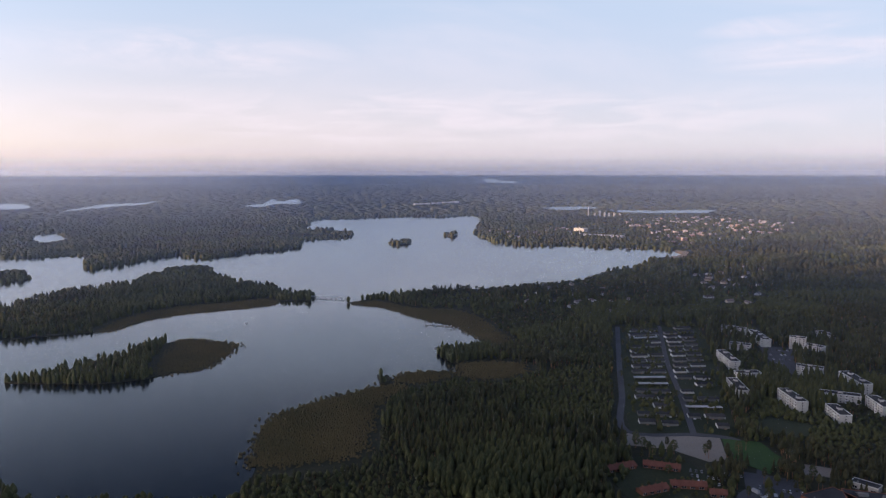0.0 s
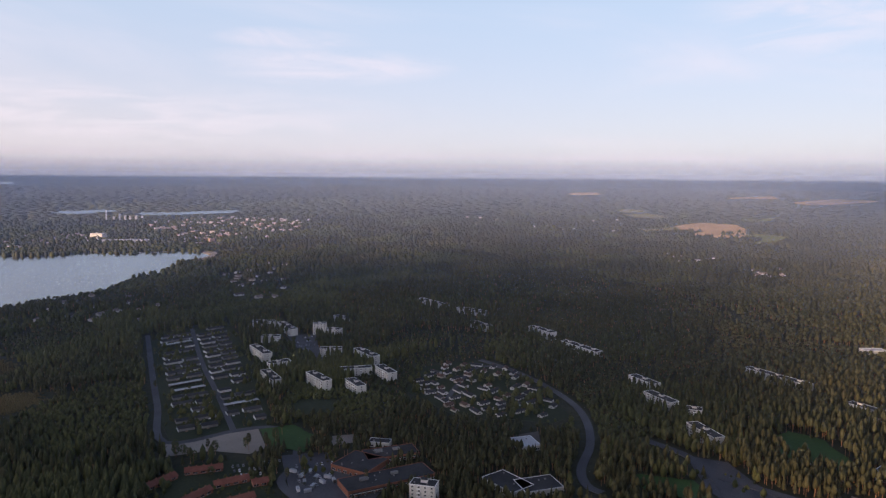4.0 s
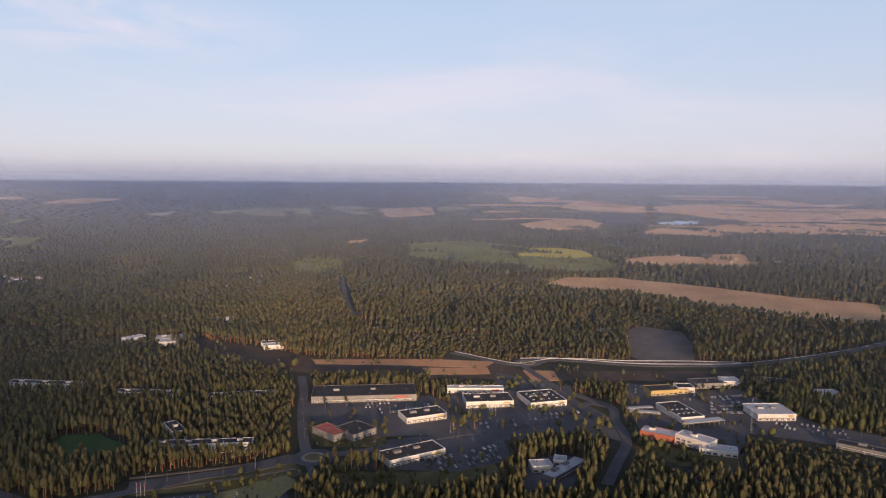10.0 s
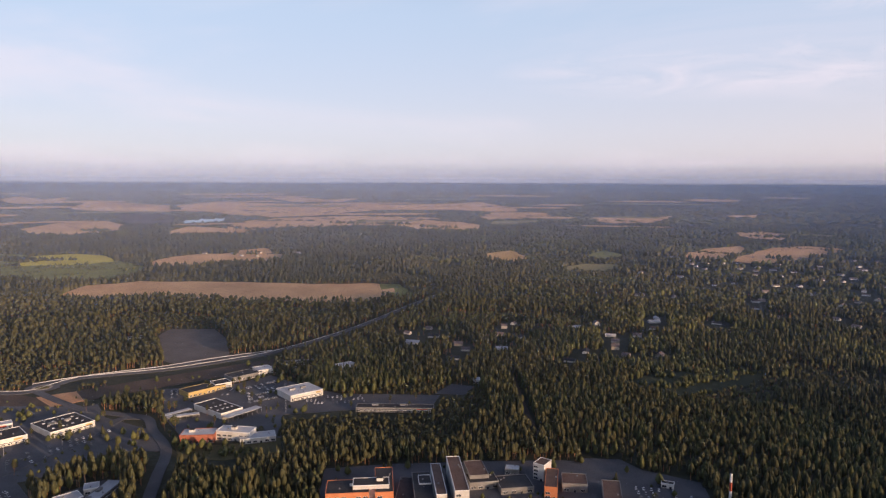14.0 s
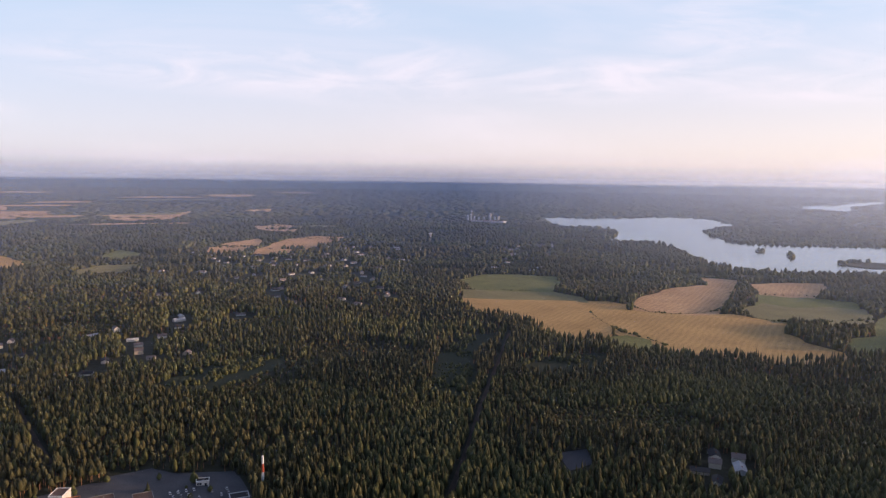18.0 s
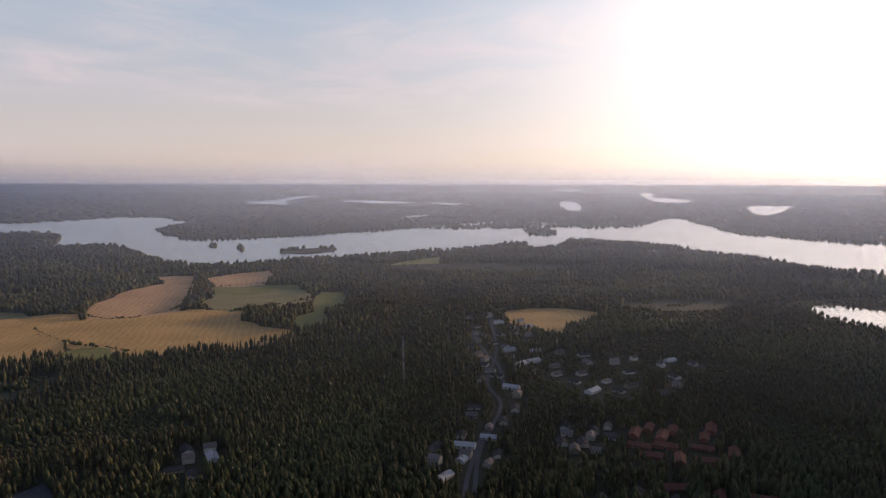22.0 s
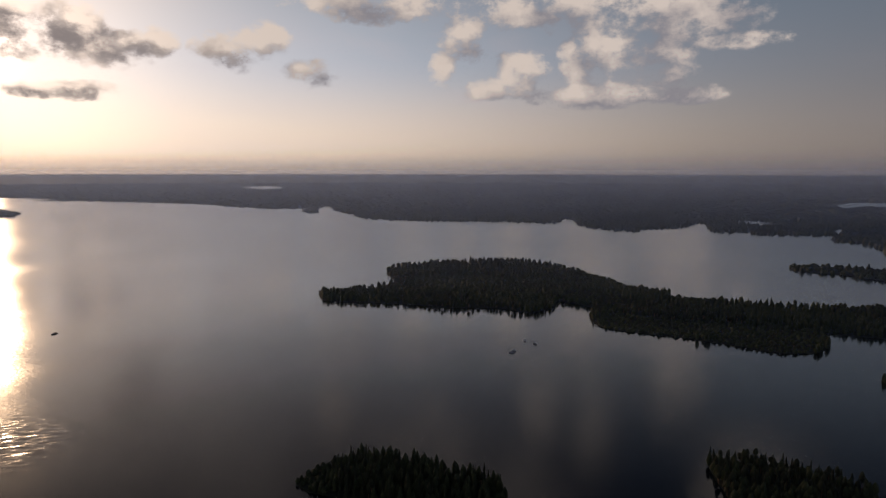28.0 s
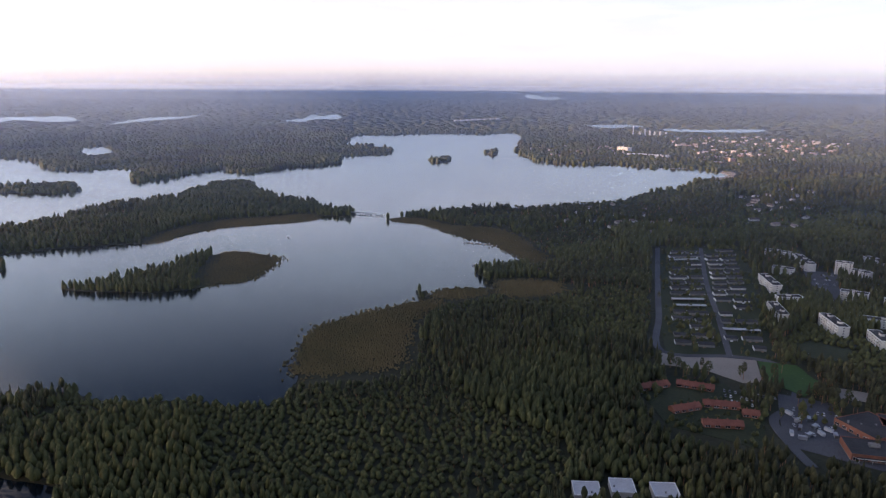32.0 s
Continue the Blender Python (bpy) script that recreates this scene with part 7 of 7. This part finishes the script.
def plant():
    rng = np.random.default_rng(4)
    for name, d0, d1, smin, srel, forms in (("forest_edge", 320, 500, 6.4, 0.0, ("mid_spruce", "mid_pine", "mid_leafy")),
                                            ("forest_near", 365, 820, 5.4, 0.0, ("spruce", "pine", "birch")),
                                            ("forest_middle", 820, 1720, 5.8, 0.0068, ("mid_spruce", "mid_pine", "mid_leafy")),
                                            ("forest_far", 1706, 4200, 6.5, 0.0078, ("far_spruce", "far_spruce", "far_leafy")),
                                            ("forest_distant", 4230, 16000, 8.0, 0.0135, ("far_leafy", "far_leafy", "far_leafy"))):
        x, y, st = tree_places(d0, d1, smin, srel, d0)
        az, dist = np.degrees(np.arctan2(-x, y)), np.hypot(x, y)
        bay_side = (az > -48) & (az < 85)
        keep = wooded(x, y)
        if name == "forest_edge":
            keep &= (dist < 365) | ~bay_side
        elif name == "forest_near":
            keep &= (dist > 500) | bay_side
        s_high, s_tint, s_open, s_kind = stands(x, y, 150 if d0 < 4000 else 700, 40)
        keep &= rng.uniform(0, 1, len(x)) < np.where(s_open > 0.86, 0.62, 0.97)
        x, y, st, az = x[keep], y[keep], st[keep], az[keep]
        s_high, s_tint, s_open, s_kind = s_high[keep], s_tint[keep], s_open[keep], s_kind[keep]
        n = len(x)
        pine_land = np.clip(1 - np.abs(az + 85) / 80, 0, 1)
        lake_land = np.clip(1 - np.abs(az - 20) / 100, 0, 1)
        leafy = (wave(x, y, 90, 1) * 0.5 + rng.uniform(0, 1, n) * 0.55 + (s_kind - 0.5) * 0.5 - pine_land * 0.5 + lake_land * 0.24) > 0.60
        pine = ~leafy & (rng.uniform(0, 1, n) < 0.30 + 0.5 * pine_land)
        spruce = ~leafy & ~pine
        young = np.where(s_high < 0.16, 0.55, 1.0) * (0.86 + 0.28 * s_high)
        height = (rng.uniform(11.5, 19.0, n) + 5 * (wave(x, y, 110, 2) - 0.5)) * young
        height = np.where(leafy, height * 0.86, height)
        radius = np.where(leafy, rng.uniform(2.1, 3.3, n), np.where(pine, rng.uniform(1.6, 2.4, n), rng.uniform(1.7, 2.6, n))) * np.sqrt(young)
        radius = np.maximum(radius, st * (0.43 if d0 < 4000 else 0.56))
        height = height * (1.0 if d0 < 4000 else 0.75)
        tint = np.clip(0.40 * (s_tint - 0.5) + 0.42 * wave(x, y, 55, 3) ** 1.3 + 0.16 * wave(x, y, 14, 6) + 0.55 * rng.uniform(0, 1, n) ** 2.2, 0, 1)
        ids = np.arange(n)
        forest(name, ((forms[0], 0, ids[spruce]), (forms[1], 0, ids[pine]), (forms[2], 1, ids[leafy])), x, y, height, radius, tint,
               "dense mixed forest of spruce, pine and birch")


plant()


def garden():
    """Bushes and young trees between the houses, along the yards and on the verges."""
    rng = np.random.default_rng(19)
    X, Y = [], []
    feet = np.array([(a, b, min(r, 11)) for a, b, r in FOOTPRINTS if math.hypot(a, b) < 1500])
    for key, n in (("village_ground", 420), ("terrace_ground", 620), ("red_ground", 110), ("school_yard", 50), ("apartment_yard", 30), ("verge", 40), ("verge_c", 60), ("verge_d", 60), ("verge_b", 40),
                   ("mall_lot_b", 60), ("trade_lot", 60), ("trade_lot_c", 60), ("hall_lot", 20), ("near_lot", 20), ("junction_lot", 60), ("earth_corridor", 120), ("hospital_yard", 60), ("clearcut_a", 420), ("clearcut_b", 260), ("clear_c", 160), ("clear_d", 200), ("clear_e", 300), ("meadow_a", 260), ("meadow_b", 520), ("meadow_c", 120), ("sports_field", 10)):
        poly = np.array(PLOT[key] if key in PLOT else FIELD[key], float)
        lo, hi = poly.min(0), poly.max(0)
        x, y = rng.uniform(lo[0], hi[0], n * 3), rng.uniform(lo[1], hi[1], n * 3)
        ok = inside(poly, x, y) & (wave(x, y, 16, len(key)) > 0.42)
        for name, line in LINES.items():
            ok &= ~near_line(line, x, y, ROAD_WIDTH.get(name, 6) / 2 + 2.5)
        x, y = x[ok][:n], y[ok][:n]
        near = ((x[:, None] - feet[:, 0]) ** 2 + (y[:, None] - feet[:, 1]) ** 2 < (feet[:, 2] * 0.75) ** 2).any(1)
        X.append(x[~near])
        Y.append(y[~near])
    x, y = np.concatenate(X), np.concatenate(Y)
    n = len(x)
    height = rng.uniform(1.6, 8.5, n) * (0.5 + wave(x, y, 30, 9))
    ids, conifer = np.arange(n), rng.uniform(0, 1, n) < 0.2
    forest("garden_bushes", (("birch", 1, ids[~conifer]), ("spruce", 0, ids[conifer])), x, y, height, 0.6 + height * rng.uniform(0.20, 0.32, n), rng.uniform(0, 1, n), "bushes and young trees in the gardens and yards")


garden()


# ---- single trees in the yards, and clutter ----


def yard_tree_proto(kind, seed):
    rng = random.Random(seed)
    ob = new("tree")
    tagged(ob, {"birch": "leafy birch tree with a broken rounded crown", "pine": "tall pine tree with a bare reddish trunk", "bush": "dense round-crowned maple tree"}[kind], "tree", "yard trees")
    h = {"birch": 13, "pine": 17, "bush": 9}[kind]
    bm = bmesh.new()
    bmesh.ops.create_cone(bm, segments=7, radius1=0.28, radius2=0.06, depth=h * 0.85, matrix=Matrix.Translation((0, 0, h * 0.425)))
    for k in range(6):
        a, z = k * 2.4 + rng.uniform(-.4, .4), h * rng.uniform(0.38, 0.7)
        m = Matrix.Translation((0, 0, z)) @ Euler((0, radians(52), a)).to_matrix().to_4x4() @ Matrix.Translation((0, 0, h * 0.1))
        bmesh.ops.create_cone(bm, segments=4, radius1=0.10, radius2=0.03, depth=h * 0.2, matrix=m)
    me = bpy.data.meshes.new("trunk")
    bm.to_mesh(me)
    bm.free()
    me.materials.append(M["bark"])
    part("trunk", me, ob)
    v, t, tint = [], [], []
    lo, hi, wide = {"birch": (0.28, 1.0, 3.3), "pine": (0.52, 1.0, 2.4), "bush": (0.15, 1.0, 4.0)}[kind]
    for _ in range(110):
        z = rng.uniform(lo, hi)
        k = (z - lo) / (hi - lo)
        r = wide * math.sqrt(max(0.05, math.sin(math.pi * min(0.97, 0.12 + 0.86 * k)))) * math.sqrt(rng.uniform(0.25, 1))
        a = rng.uniform(0, 6.28)
        c = Vector((r * math.cos(a), r * math.sin(a), z * h))
        s = rng.uniform(0.45, 0.95)
        b = len(v)
        for d in ((1, 0, 0), (0, 1, 0), (-1, 0, 0), (0, -1, 0), (0, 0, 0.8), (0, 0, -0.6)):
            v.append(c + Vector(d) * s * rng.uniform(0.6, 1.3))
        t += [(b, b + 1, b + 4), (b + 1, b + 2, b + 4), (b + 2, b + 3, b + 4), (b + 3, b, b + 4), (b + 1, b, b + 5), (b + 2, b + 1, b + 5), (b + 3, b + 2, b + 5), (b, b + 3, b + 5)]
        tint += [rng.uniform(0.1, 0.9)] * 8
    part("crown", mesh_from("crown", v, t, [M["conifer" if kind == "pine" else "leafy"]], tint=tint), ob)
    return ob


TREE_FORMS = [yard_tree_proto("birch", 1), yard_tree_proto("bush", 2), yard_tree_proto("pine", 3), yard_tree_proto("birch", 4)]
rng = random.Random(6)
for i, (x, y) in enumerate(YARD_TREES):
    again(TREE_FORMS[i % 4], stand(x, y, rng.uniform(0, 360), rng.uniform(0.75, 1.1)))
for key, n in (("village_ground", 26), ("terrace_ground", 60), ("school_yard", 6), ("mall_lot_b", 14), ("mall_lot", 10), ("hall_lot", 6), ("trade_lot", 16), ("trade_lot_b", 6), ("hospital_yard", 6)):
    poly = np.array(PLOT[key], float)
    lo, hi = poly.min(0), poly.max(0)
    done = 0
    while done < n:
        x, y = rng.uniform(lo[0], hi[0]), rng.uniform(lo[1], hi[1])
        if inside(poly, np.array([x]), np.array([y]))[0] and all((x - a) ** 2 + (y - b) ** 2 > 40 for a, b, r in FOOTPRINTS):
            again(TREE_FORMS[rng.randrange(4)], stand(x, y, rng.uniform(0, 360), rng.uniform(0.5, 0.85)))
        done += 1
for proto in TREE_FORMS:
    for o in [proto] + list(proto.children_recursive):
        bpy.data.objects.remove(o)

CONTAINER = solid("box", [(-1.2, -3, 0.1, 1.2, 3, 2.6, 0), (-1.25, -3.05, 2.5, 1.25, 3.05, 2.65, 1)] + [(-1.26, -2.8 + i * 0.7, 0.2, 1.26, -2.6 + i * 0.7, 2.45, 0) for i in range(9)], ["car_paint", "metal"])
for i, (x, y) in enumerate(PILES):
    ob = thing("site_container", x, y, rng.uniform(0, 180), "ribbed steel site container in the school yard", "container", "site containers", lift=0.7)
    part("box", CONTAINER, ob)
    part("skid", solid("skid", [(-1.1, -2.9, 0, -0.8, 2.9, 0.12, 0), (0.8, -2.9, 0, 1.1, 2.9, 0.12, 0)], ["metal"]), ob)
